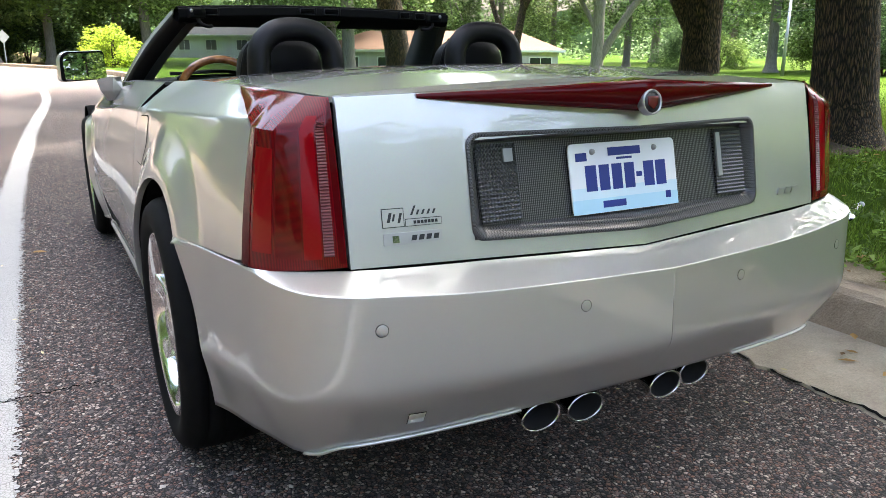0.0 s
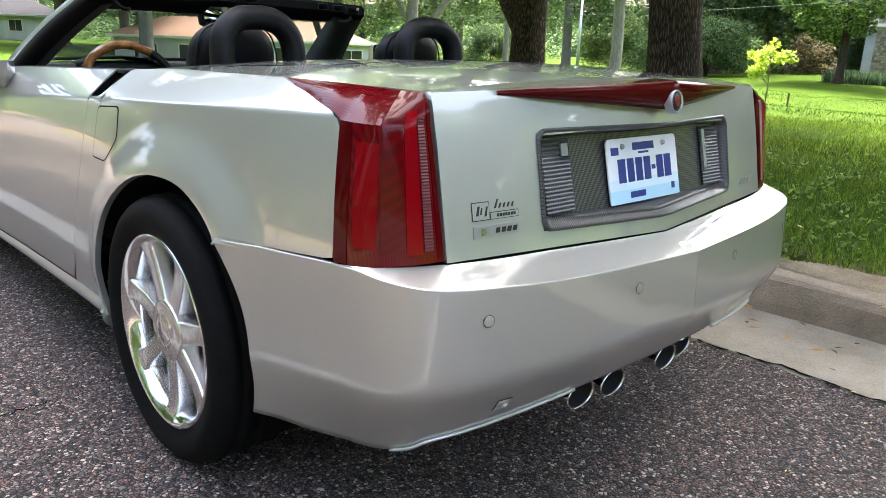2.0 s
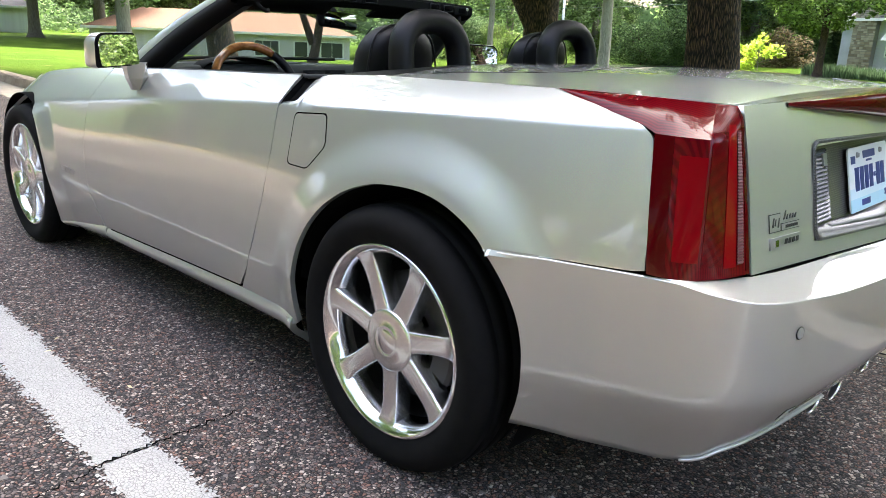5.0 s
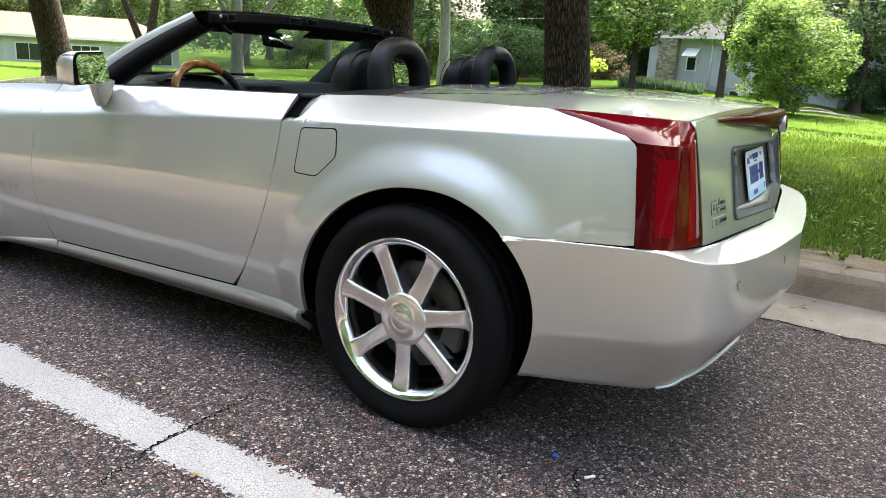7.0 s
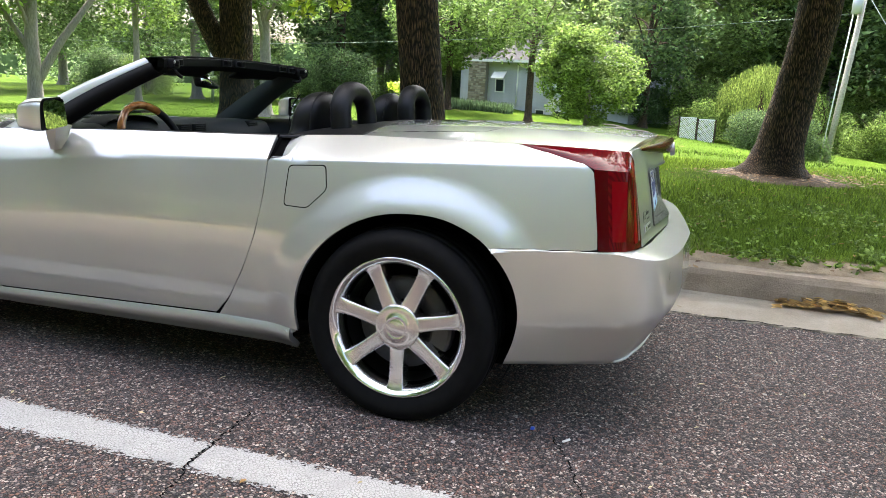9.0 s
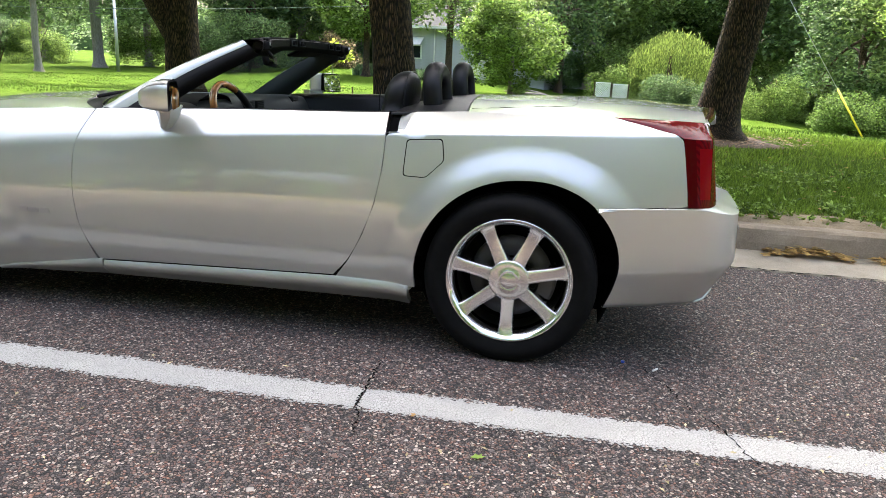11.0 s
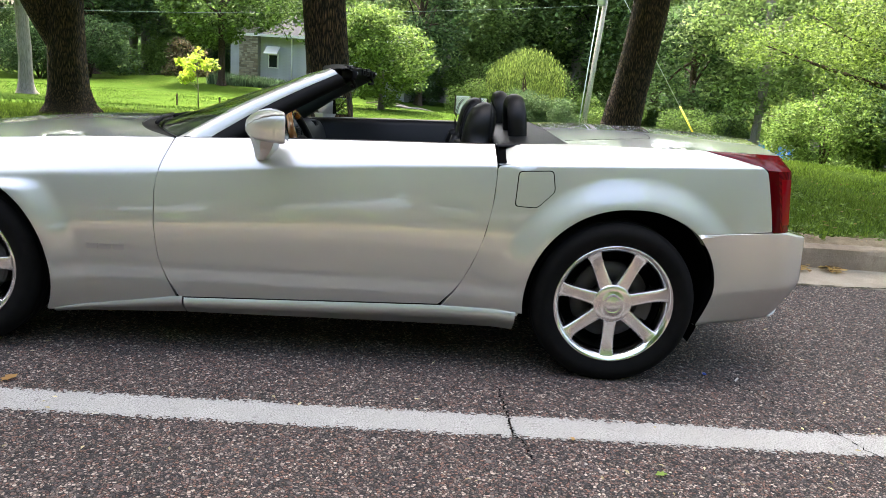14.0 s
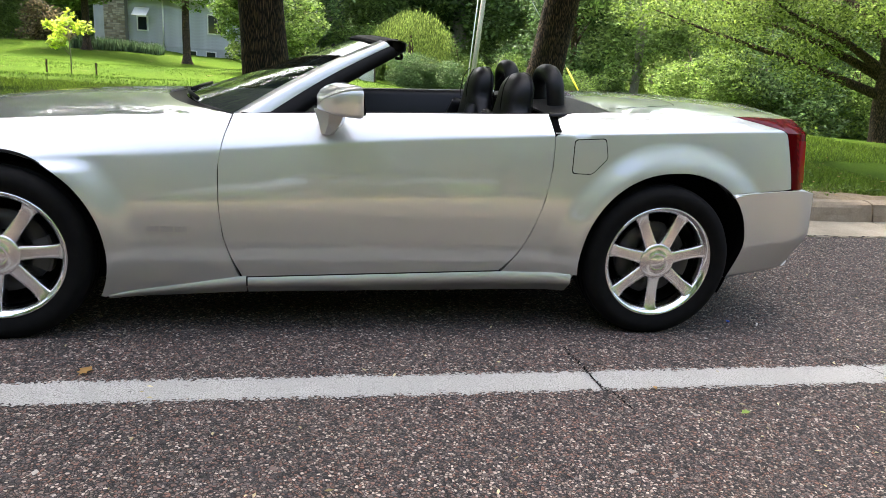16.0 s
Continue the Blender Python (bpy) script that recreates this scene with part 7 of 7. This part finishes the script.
for dx, dy in ((0.25, 0.85), (-0.25, -0.85)):
    z0 = float(ground_z(23.7 + dx, 9.2 + dy))
    tagged(finish("stake", block(23.7 + dx - 0.025, 23.7 + dx + 0.025, 9.2 + dy - 0.025, 9.2 + dy + 0.025, z0 - 0.05, z0 + 0.42, 0.004, 1), BARK, False), "short dark stake beside the sapling", "stake", group="stakes round the sapling")

# ---- poles, lattice, pool ----
GREYWOOD = mat("silvered_wood", (0.42, 0.38, 0.32), 0.85)
gwn = noise_tex(GREYWOOD, 12, 6)
colour(GREYWOOD, ramp(GREYWOOD, gwn.outputs[0], [(0.3, (0.3, 0.27, 0.22)), (0.7, (0.52, 0.48, 0.41))]))
CABLE = mat("weathered_green_cable", (0.10, 0.14, 0.10), 0.7)
GALV = mat("galvanised_steel", (0.5, 0.51, 0.52), 0.45, 0.7)
pole = tagged(new("utility_pole"), "weathered wooden utility pole with a transformer", "pole")
part("post", tube([(38.1, -7.9, -2.2), (38.3, -8.3, 3), (38.5, -8.8, 9.5)], [0.16, 0.14, 0.11], 12), GREYWOOD, pole)
part("conduit", tube([(37.95, -7.6, -2.2), (38.1, -7.95, 3), (38.2, -8.3, 8.0)], 0.032, 8), TRIM, pole)
part("transformer", moved(lathe([(-0.45, 0.0), (-0.45, 0.2), (-0.4, 0.24), (0.4, 0.24), (0.45, 0.2), (0.45, 0)], 20, "z"), pose(38.1, -8.25, 6.0)), GALV, pole)
part("crossarm", block(38.35, 38.5, -9.8, -7.2, 8.6, 8.75, 0.01, 1), GREYWOOD, pole)
for k, (za, yb, zb_) in enumerate(((5.6, 40, 3.0), (8.8, 40, 6.6))):
    pts = [(38.4 - 0.06 * t * 10, -8.3 + (yb + 8.3) * t, za + (zb_ - za) * t - 3.0 * t * (1 - t)) for t in np.linspace(0, 1, 16)]
    part("wire", tube(pts, 0.014, 5), CABLE, pole)
guy = tagged(new("guy_wire"), "steel guy wire with a yellow guard", "wire")
part("cable", tube([(26.4, -10.6, -1.1), (27.4, -7.4, 3.95), (28.0, -5.4, 7.0)], 0.012, 5), GALV, guy)
part("guard", tube([(26.4, -10.6, -1.15), (26.75, -9.48, 0.67)], 0.035, 7), mat("yellow_guard", (0.75, 0.6, 0.05), 0.6), guy)
sign = tagged(new("road_sign"), "grey diamond road sign seen from behind on a steel post", "sign")
zs = float(ground_z(-2.4, 53.0))
part("post", block(-2.43, -2.37, 52.97, 53.03, zs - 0.2, zs + 2.0, 0.004, 1), GALV, sign, smooth=False)
part("sign_plate", moved(block(-0.3, 0.3, -0.003, 0.003, -0.3, 0.3, 0.0), Matrix.Translation((-2.4, 52.95, zs + 1.72)) @ Matrix.Rotation(radians(35), 4, "Z") @ Matrix.Rotation(radians(45), 4, "Y")), GALV, sign, smooth=False)
lamp = tagged(new("street_lamp"), "grey metal street lamp on the lawn", "lamp")
part("post", tube([(38.7, 28.3, -0.9), (38.7, 28.3, 4.3)], [0.11, 0.075], 10), GALV, lamp)
part("arm", tube([(38.7, 28.3, 4.25), (38.4, 28.5, 4.5), (37.9, 28.9, 4.52)], 0.04, 8), GALV, lamp)
part("lamp_head", block(37.5, 38.0, 28.8, 29.05, 4.42, 4.58, 0.05, 2), GALV, lamp)

LATT = mat("white_lattice_wood", (0.78, 0.78, 0.76), 0.6)


def lattice_panel(m):
    root = tagged(new("lattice_panel"), "white garden lattice panel between dark posts", "lattice", group="lattice panels on the lawn")
    w, h = 0.86, 1.22
    for sgn in (-1, 1):
        c0 = -h
        while c0 < w + h:
            pts = []
            for k in range(25):
                t = h * k / 24
                x = c0 + t if sgn > 0 else c0 + h - t
                if 0 <= x <= w:
                    pts.append((x, 0.008 * sgn, t))
            if len(pts) > 2:
                part("lath", tube([pts[0], pts[-1]], 0.016, 4, 0.3, up=(0, 1, 0)), LATT, root, smooth=False)
            c0 += 0.125
    for x in (-0.03, w + 0.03):
        part("post", block(x - 0.035, x + 0.035, -0.035, 0.035, -0.4, h + 0.03), BARK, root, smooth=False)
    for z in (0.0, h):
        part("rail", block(0, w, -0.015, 0.015, z - 0.025, z + 0.025), LATT, root, smooth=False)
    root.matrix_basis = m
    return root


zl = float(ground_z(39.4, -0.8))
lattice_panel(pose(39.4, -0.75, zl + 0.06, 0, 0, -88))
lattice_panel(pose(39.45, -1.70, zl + 0.0, 0, 0, -84))

POOLBLUE = mat("blue_pool_liner", (0.02, 0.2, 0.62), 0.4)
pool = tagged(new("swimming_pool"), "round blue above-ground pool with white rails", "pool")
zp = -3.2
part("wall", moved(lathe([(-0.2, 2.6), (1.15, 2.6), (1.15, 2.52), (0.9, 2.5)], 28, "z"), pose(52.8, -24.7, zp)), POOLBLUE, pool)
part("water", moved(lathe([(0.95, 2.5), (0.95, 0.0)], 28, "z"), pose(52.8, -24.7, zp)), mat("pool_water", (0.05, 0.25, 0.4), 0.05), pool)
part("top_rail", moved(lathe([(1.13, 2.48), (1.2, 2.48), (1.2, 2.68), (1.13, 2.68), (1.13, 2.48)], 28, "z"), pose(52.8, -24.7, zp)), TRIM, pool)
for k in range(14):
    a = 2 * math.pi * k / 14
    part("upright", moved(block(-0.04, 0.04, -0.06, 0.06, -0.2, 1.13), pose(52.8 + 2.65 * math.cos(a), -24.7 + 2.65 * math.sin(a), zp, 0, 0, math.degrees(a))), TRIM, pool, smooth=False)

# ---- verge: grass, mulch, litter ----
def blades(name, seed, count, xr, yr, h, w, material, label, keep=None):
    g_ = np.random.default_rng(seed)
    x = g_.uniform(*xr, count * 2)
    y_ = g_.uniform(*yr, count * 2)
    x = x + bend(y_)
    dens = np.array([noise.noise(Vector((a * 0.8, b * 0.8, seed))) for a, b in zip(x, y_)])
    ok = dens + g_.normal(size=len(x)) * 0.25 > -0.28
    if keep is not None:
        ok &= keep(x, y_)
    x, y_ = x[ok][:count], y_[ok][:count]
    n_ = len(x)
    z0 = ground_z(x, y_)
    z0 = np.where(x - bend(y_) < 1.74, np.maximum(z0, 0.155), z0)
    a = g_.uniform(0, 6.28, n_)
    hh = h * g_.uniform(0.45, 1.3, n_)
    ww = w * g_.uniform(0.7, 1.4, n_)
    lean = g_.normal(size=(n_, 2)) * hh[:, None] * 0.45
    A = np.stack([x - ww * np.cos(a), y_ - ww * np.sin(a), z0 - 0.01], 1)
    B = np.stack([x + ww * np.cos(a), y_ + ww * np.sin(a), z0 - 0.01], 1)
    C = np.stack([x + lean[:, 0], y_ + lean[:, 1], z0 + hh], 1)
    v_ = np.stack([A, B, C], 1).reshape(-1, 3)
    return tagged(from_arrays(name, v_, np.arange(3 * n_).reshape(-1, 3), material), label, "grass", kind="stuff")


blades("grass", 71, 90000, (1.72, 4.2), (-4.2, 2.6), 0.042, 0.0028, GRASSBLADE, "short mown grass along the kerb", keep=lambda x, y_: x - bend(y_) > 1.94 + 0.09 * np.sin(2.3 * y_) + 0.06 * np.sin(6.1 * y_ + 1))
blades("grass", 72, 90000, (4.0, 9.5), (-7, 9), 0.05, 0.005, GRASSBLADE, "short mown grass under the trees", keep=lambda x, y_: ((x - 7.4) / 1.0) ** 2 + ((y_ + 2.1) / 1.0) ** 2 > 1)
blades("grass", 73, 70000, (9, 34), (-16, 26), 0.045, 0.012, DIMBLADE, "mown grass of the far lawn")
g = np.random.default_rng(75)
cl = [(x, y_, float(ground_z(x, y_)) + 0.03, 0.07) for x, y_ in zip(g.uniform(1.75, 4.5, 260), g.uniform(-3.5, 1.5, 260))]
v, f = leaf_cards(g, cl, 5200, 0.035)
tagged(from_arrays("clover", v, f, LEAFBRIGHT), "low broad-leaved weeds in the lawn", "weeds", kind="stuff")

cl = [(float(x), float(y_), 0.185, 0.05) for x, y_ in zip(g.uniform(1.72, 2.0, 46), g.uniform(-4.0, 2.5, 46))]
v, f = leaf_cards(g, cl, 420, 0.06)
tagged(from_arrays("weeds", v, f, GRASSBLADE), "broad-leaved weeds on the bare soil by the kerb", "weeds", kind="stuff")
SOIL = mat("sandy_soil", (0.3, 0.24, 0.16), 0.95, Specular_IOR_Level=0.1)
sn1, sn2 = noise_tex(SOIL, 6, 8, 0.7), noise_tex(SOIL, 160, 3)
colour(SOIL, blend(SOIL, 0.5, ramp(SOIL, sn1.outputs[0], [(0.35, (0.12, 0.085, 0.05)), (0.65, (0.36, 0.29, 0.19))]), ramp(SOIL, sn2.outputs[0], [(0.3, (0.14, 0.11, 0.07)), (0.7, (0.4, 0.33, 0.23))])))
bump(SOIL, sn2.outputs[0], 0.8, 0.01)
SP = []
for y_ in np.arange(-6.0, 8.0, 0.06):
    w_ = 0.17 + 0.07 * math.sin(2.3 * y_) + 0.05 * math.sin(6.1 * y_ + 1) + 0.03 * math.sin(17 * y_)
    x0 = 1.664 + 0.012 * math.sin(9 * y_) + float(bend(y_))
    SP.append([(x0, y_, 0.1575), (x0 + 0.03, y_, 0.166), (x0 + 0.06 + 0.5 * max(w_, 0.02), y_, 0.176), (x0 + 0.10 + max(w_, 0.02), y_, float(ground_z(x0 + 0.12, y_)) + 0.006), (x0 + 0.16 + max(w_, 0.02), y_, float(ground_z(x0 + 0.2, y_)) - 0.03)])
tagged(finish("bare_soil", grid(np.array(SP), outward=(0, 0, 1)), SOIL), "strip of bare sandy soil along the kerb", "soil", kind="structure")
MULCH = mat("brown_mulch", (0.16, 0.1, 0.06), 0.95)
mn = noise_tex(MULCH, 40, 6, 0.7)
colour(MULCH, ramp(MULCH, mn.outputs[0], [(0.35, (0.028, 0.018, 0.011)), (0.68, (0.145, 0.1, 0.06))]))
bump(MULCH, mn.outputs[0], 0.8, 0.02)


def mulch(cx, cy, r, seed):
    g_ = np.random.default_rng(seed)
    P_ = []
    for k in range(40):
        a = 2 * math.pi * k / 40
        rr = r * (1 + 0.18 * math.sin(2 * a + seed) + 0.12 * math.sin(5 * a))
        P_.append([(cx + rr * s * math.cos(a), cy + rr * s * math.sin(a), float(ground_z(cx + rr * s * math.cos(a), cy + rr * s * math.sin(a))) + 0.06 * (1 - s) + (0.012 if s < 0.95 else -0.02)) for s in (1.0, 0.85, 0.6, 0.3, 0.05)])
    ob = tagged(finish("mulch_bed", grid(np.array(P_), outward=(0, 0, 1), close=True), MULCH), "brown mulch and bare soil round the tree foot", "mulch", kind="structure")
    return ob


mulch(7.45, -2.1, 0.95, 1)
mulch(4.7, 2.0, 0.75, 2)


def litter(name, seed, spots_, size, material, label, count, spreadr):
    g_ = np.random.default_rng(seed)
    vv_, ff_ = [], []
    for k in range(count):
        cx, cy, cz = spots_[k % len(spots_)]
        x, y_ = cx + g_.normal() * spreadr, cy + g_.normal() * spreadr
        a = g_.uniform(0, 6.28)
        s = size * g_.uniform(0.5, 1.4)
        z0 = cz + g_.uniform(0.004, 0.02)
        ca, sa = math.cos(a), math.sin(a)
        n0 = len(vv_)
        vv_ += [(x - s * ca, y_ - s * sa, z0), (x - 0.4 * s * sa, y_ + 0.4 * s * ca, z0 + s * 0.3 * g_.uniform()), (x + s * ca, y_ + s * sa, z0 + s * 0.2 * g_.uniform()), (x + 0.4 * s * sa, y_ - 0.4 * s * ca, z0 + 0.003)]
        ff_.append((n0, n0 + 1, n0 + 2, n0 + 3))
    return tagged(from_arrays(name, vv_, ff_, material), label, "leaves", kind="stuff")


DRIFTLEAF = leaf_material("yellow_brown_leaves", (0.16, 0.09, 0.03), (0.46, 0.31, 0.11))
litter("dry_leaves", 81, [(1.44, -1.7, 0.012), (1.43, -1.58, 0.0), (1.45, -1.83, 0.02), (1.44, -1.98, 0.008), (1.42, -2.25, 0.0), (1.46, -1.78, 0.03)], 0.042, DRIFTLEAF, "drift of curled yellow-brown leaves in the gutter", 170, 0.05)
litter("dry_leaves", 82, [(1.35, -0.6, 0.0), (1.3, -1.0, 0.0), (1.6, -0.9, 0.15), (1.42, -0.2, 0.0), (1.62, 0.1, 0.155)], 0.028, DRYLEAF, "scattered dry leaves along the kerb", 34, 0.12)
litter("bark_chips", 84, [(7.0, -2.2, 0.24), (7.2, -1.5, 0.24), (7.0, -2.8, 0.24), (7.6, -2.9, 0.24), (6.9, -1.9, 0.24)], 0.035, leaf_material("bark_chip_brown", (0.06, 0.035, 0.02), (0.26, 0.17, 0.1)), "bark chips and twigs round the tree foot", 700, 0.33)
litter("dry_leaves", 85, [(1.78, y_, 0.17) for y_ in np.arange(-4.0, 4.0, 0.35)], 0.022, DRYLEAF, "dry leaf bits on the bare soil by the kerb", 90, 0.06)
litter("dry_leaves", 86, [(float(x), float(y_), float(ground_z(x, y_)) + 0.02) for x, y_ in zip(np.random.default_rng(12).uniform(2.0, 6.5, 240), np.random.default_rng(13).uniform(-4.5, 3.5, 240))], 0.026, DRYLEAF, "dry brown leaves scattered over the lawn", 520, 0.25)
litter("straw", 83, [(x, y_, 0.0) for x, y_ in zip(np.random.default_rng(9).uniform(-2.2, 0.9, 60), np.random.default_rng(10).uniform(-2.0, 3.2, 60))], 0.011, leaf_material("straw_bits", (0.3, 0.25, 0.12), (0.55, 0.48, 0.28)), "small straw bits and seeds on the asphalt", 260, 0.2)


def single_leaf(x, y_, s, turn, material, label):
    bm = bmesh.new()
    pts = [(0, -1), (0.35, -0.5), (0.62, -0.15), (0.3, 0.1), (0.45, 0.55), (0.1, 0.5), (0, 1), (-0.1, 0.5), (-0.5, 0.5), (-0.28, 0.08), (-0.6, -0.2), (-0.3, -0.5)]
    c = bm.verts.new((0, 0, 0.012 * s / 0.04))
    ring = [bm.verts.new((px * s, py * s, 0.004 + 0.006 * abs(px))) for px, py in pts]
    for i in range(len(ring)):
        bm.faces.new((c, ring[i], ring[(i + 1) % len(ring)]))
    ob = finish("fallen_leaf", bm, material)
    ob.matrix_basis = pose(x, y_, 0.003, 0, 0, turn)
    return tagged(ob, label, "leaf", group="fallen leaves on the road")


single_leaf(-1.216, 2.312, 0.042, 70, DRYLEAF, "fallen yellow-brown leaf on the asphalt")
single_leaf(-1.667, -0.01, 0.026, 200, LEAFBRIGHT, "small green leaf on the asphalt")
single_leaf(-1.46, 0.24, 0.016, 80, DRYLEAF, "tiny yellow leaf by the white line")
BUTT = mat("white_paper_butt", (0.75, 0.73, 0.68), 0.8)
tagged(finish("cigarette_butt", tube([(-0.836, -0.592, 0.006), (-0.810, -0.611, 0.006)], 0.004, 8), BUTT), "white cigarette butt on the asphalt", "litter")
tagged(finish("wrapper", block(-0.784, -0.766, -0.484, -0.470, 0.002, 0.009, 0.002, 1), mat("blue_foil", (0.02, 0.08, 0.5), 0.3)), "small crumpled blue wrapper on the asphalt", "litter")
BOTTLE = mat("clear_plastic", (0.85, 0.95, 0.9), 0.05, 0.0, Transmission_Weight=1.0, IOR=1.1)
zb_ = float(ground_z(2.55, 0.27)) + 0.06
bot = tagged(finish("plastic_bottle", moved(lathe([(0.0, 0.0), (0.0, 0.03), (0.01, 0.033), (0.05, 0.031), (0.06, 0.033), (0.10, 0.031), (0.13, 0.033), (0.17, 0.02), (0.19, 0.013), (0.2, 0.013)], 20, "x"), pose(2.44, 0.24, zb_, 0, -8, 15)), BOTTLE), "crumpled clear plastic bottle lying in the grass", "bottle")
part("cap", moved(lathe([(0.2, 0.0), (0.2, 0.015), (0.215, 0.015), (0.215, 0.0)], 16, "x"), pose(2.44, 0.24, zb_, 0, -8, 15)), TRIM, bot)


def crack(points, width, seed):
    g_ = random.Random(seed)
    bm = bmesh.new()
    pts = polyline(points, 520)
    rows_ = []
    for k, q in enumerate(pts):
        j = g_.uniform(-0.007, 0.007) + 0.009 * math.sin(q[1] * 13) + 0.007 * math.sin(q[1] * 37 + 1)
        w = width * g_.uniform(0.2, 1.9)
        rows_.append([(q[0] + j - w, q[1] - w * 0.3, 0.0072), (q[0] + j + w, q[1] + w * 0.3, 0.0072)])
    return tagged(finish("road_crack", grid(np.array(rows_), bm, outward=(0, 0, 1)), DARK), "dark ragged joint between asphalt and gutter", "crack", kind="structure")


def crack_across(points, width, seed):
    g_ = random.Random(seed)
    rows_ = []
    for q in polyline(points, 70):
        j, w = g_.uniform(-0.01, 0.01), width * g_.uniform(0.25, 1.3)
        rows_.append([(q[0], q[1] + j - w, 0.0062), (q[0], q[1] + j + w, 0.0062)])
    return tagged(finish("road_crack", grid(np.array(rows_), outward=(0, 0, 1)), DARK), "dark crack in the asphalt across the line", "crack", kind="structure")


crack_across([(-1.62, 0.40), (-1.47, 0.43), (-1.38, 0.455), (-1.28, 0.45), (-1.05, 0.47)], 0.0042, 1)
crack([(0.953, -6.0), (0.953, 6.0)], 0.006, 3)
crack_across([(-1.5, -0.87), (-1.40, -0.82), (-1.28, -0.79), (-1.15, -0.70), (-0.8, -0.55)], 0.003, 2)

# loose and half-bedded stones of the road surface near the path
STONES = mat("road_stones", (0.1, 0.08, 0.075), 0.75)
gm = STONES.node_tree.nodes.new("ShaderNodeNewGeometry")
colour(STONES, ramp(STONES, gm.outputs["Random Per Island"], [(0.0, (0.025, 0.023, 0.023)), (0.3, (0.07, 0.06, 0.057)), (0.55, (0.15, 0.088, 0.068)), (0.75, (0.12, 0.1, 0.09)), (0.95, (0.18, 0.152, 0.132)), (0.988, (0.42, 0.38, 0.33))]))
g = np.random.default_rng(91)
n = 36000
sx = g.uniform(-2.9, 0.93, n)
sy = np.where(g.uniform(size=n) < 0.8, g.uniform(-2.0, 3.4, n), g.uniform(-2.6, 6, n))
on_line = (sx > -1.475) & (sx < -1.28)
sx, sy = sx[~on_line], sy[~on_line]
n = len(sx)
r = 0.0042 * np.exp(g.normal(size=n) * 0.35)
base = np.array([(1, 0, 0), (0, 1, 0), (-1, 0, 0), (0, -1, 0), (0.1, 0.1, 0.45)])
ang = g.uniform(0, 6.28, n)
st = g.uniform(0.7, 1.4, (n, 5, 1))
off = base[None] * r[:, None, None] * st
ca, sa = np.cos(ang)[:, None], np.sin(ang)[:, None]
V = np.stack([off[..., 0] * ca - off[..., 1] * sa + sx[:, None], off[..., 0] * sa + off[..., 1] * ca + sy[:, None], off[..., 2] + 0.0002], 2).reshape(-1, 3)
T = np.array([(0, 1, 4), (1, 2, 4), (2, 3, 4), (3, 0, 4)])
Fc = (T[None] + 5 * np.arange(n)[:, None, None]).reshape(-1, 3)
tagged(from_arrays("road_stones", V, Fc, STONES), "small reddish and grey stones standing out of the asphalt", "stones", kind="stuff")
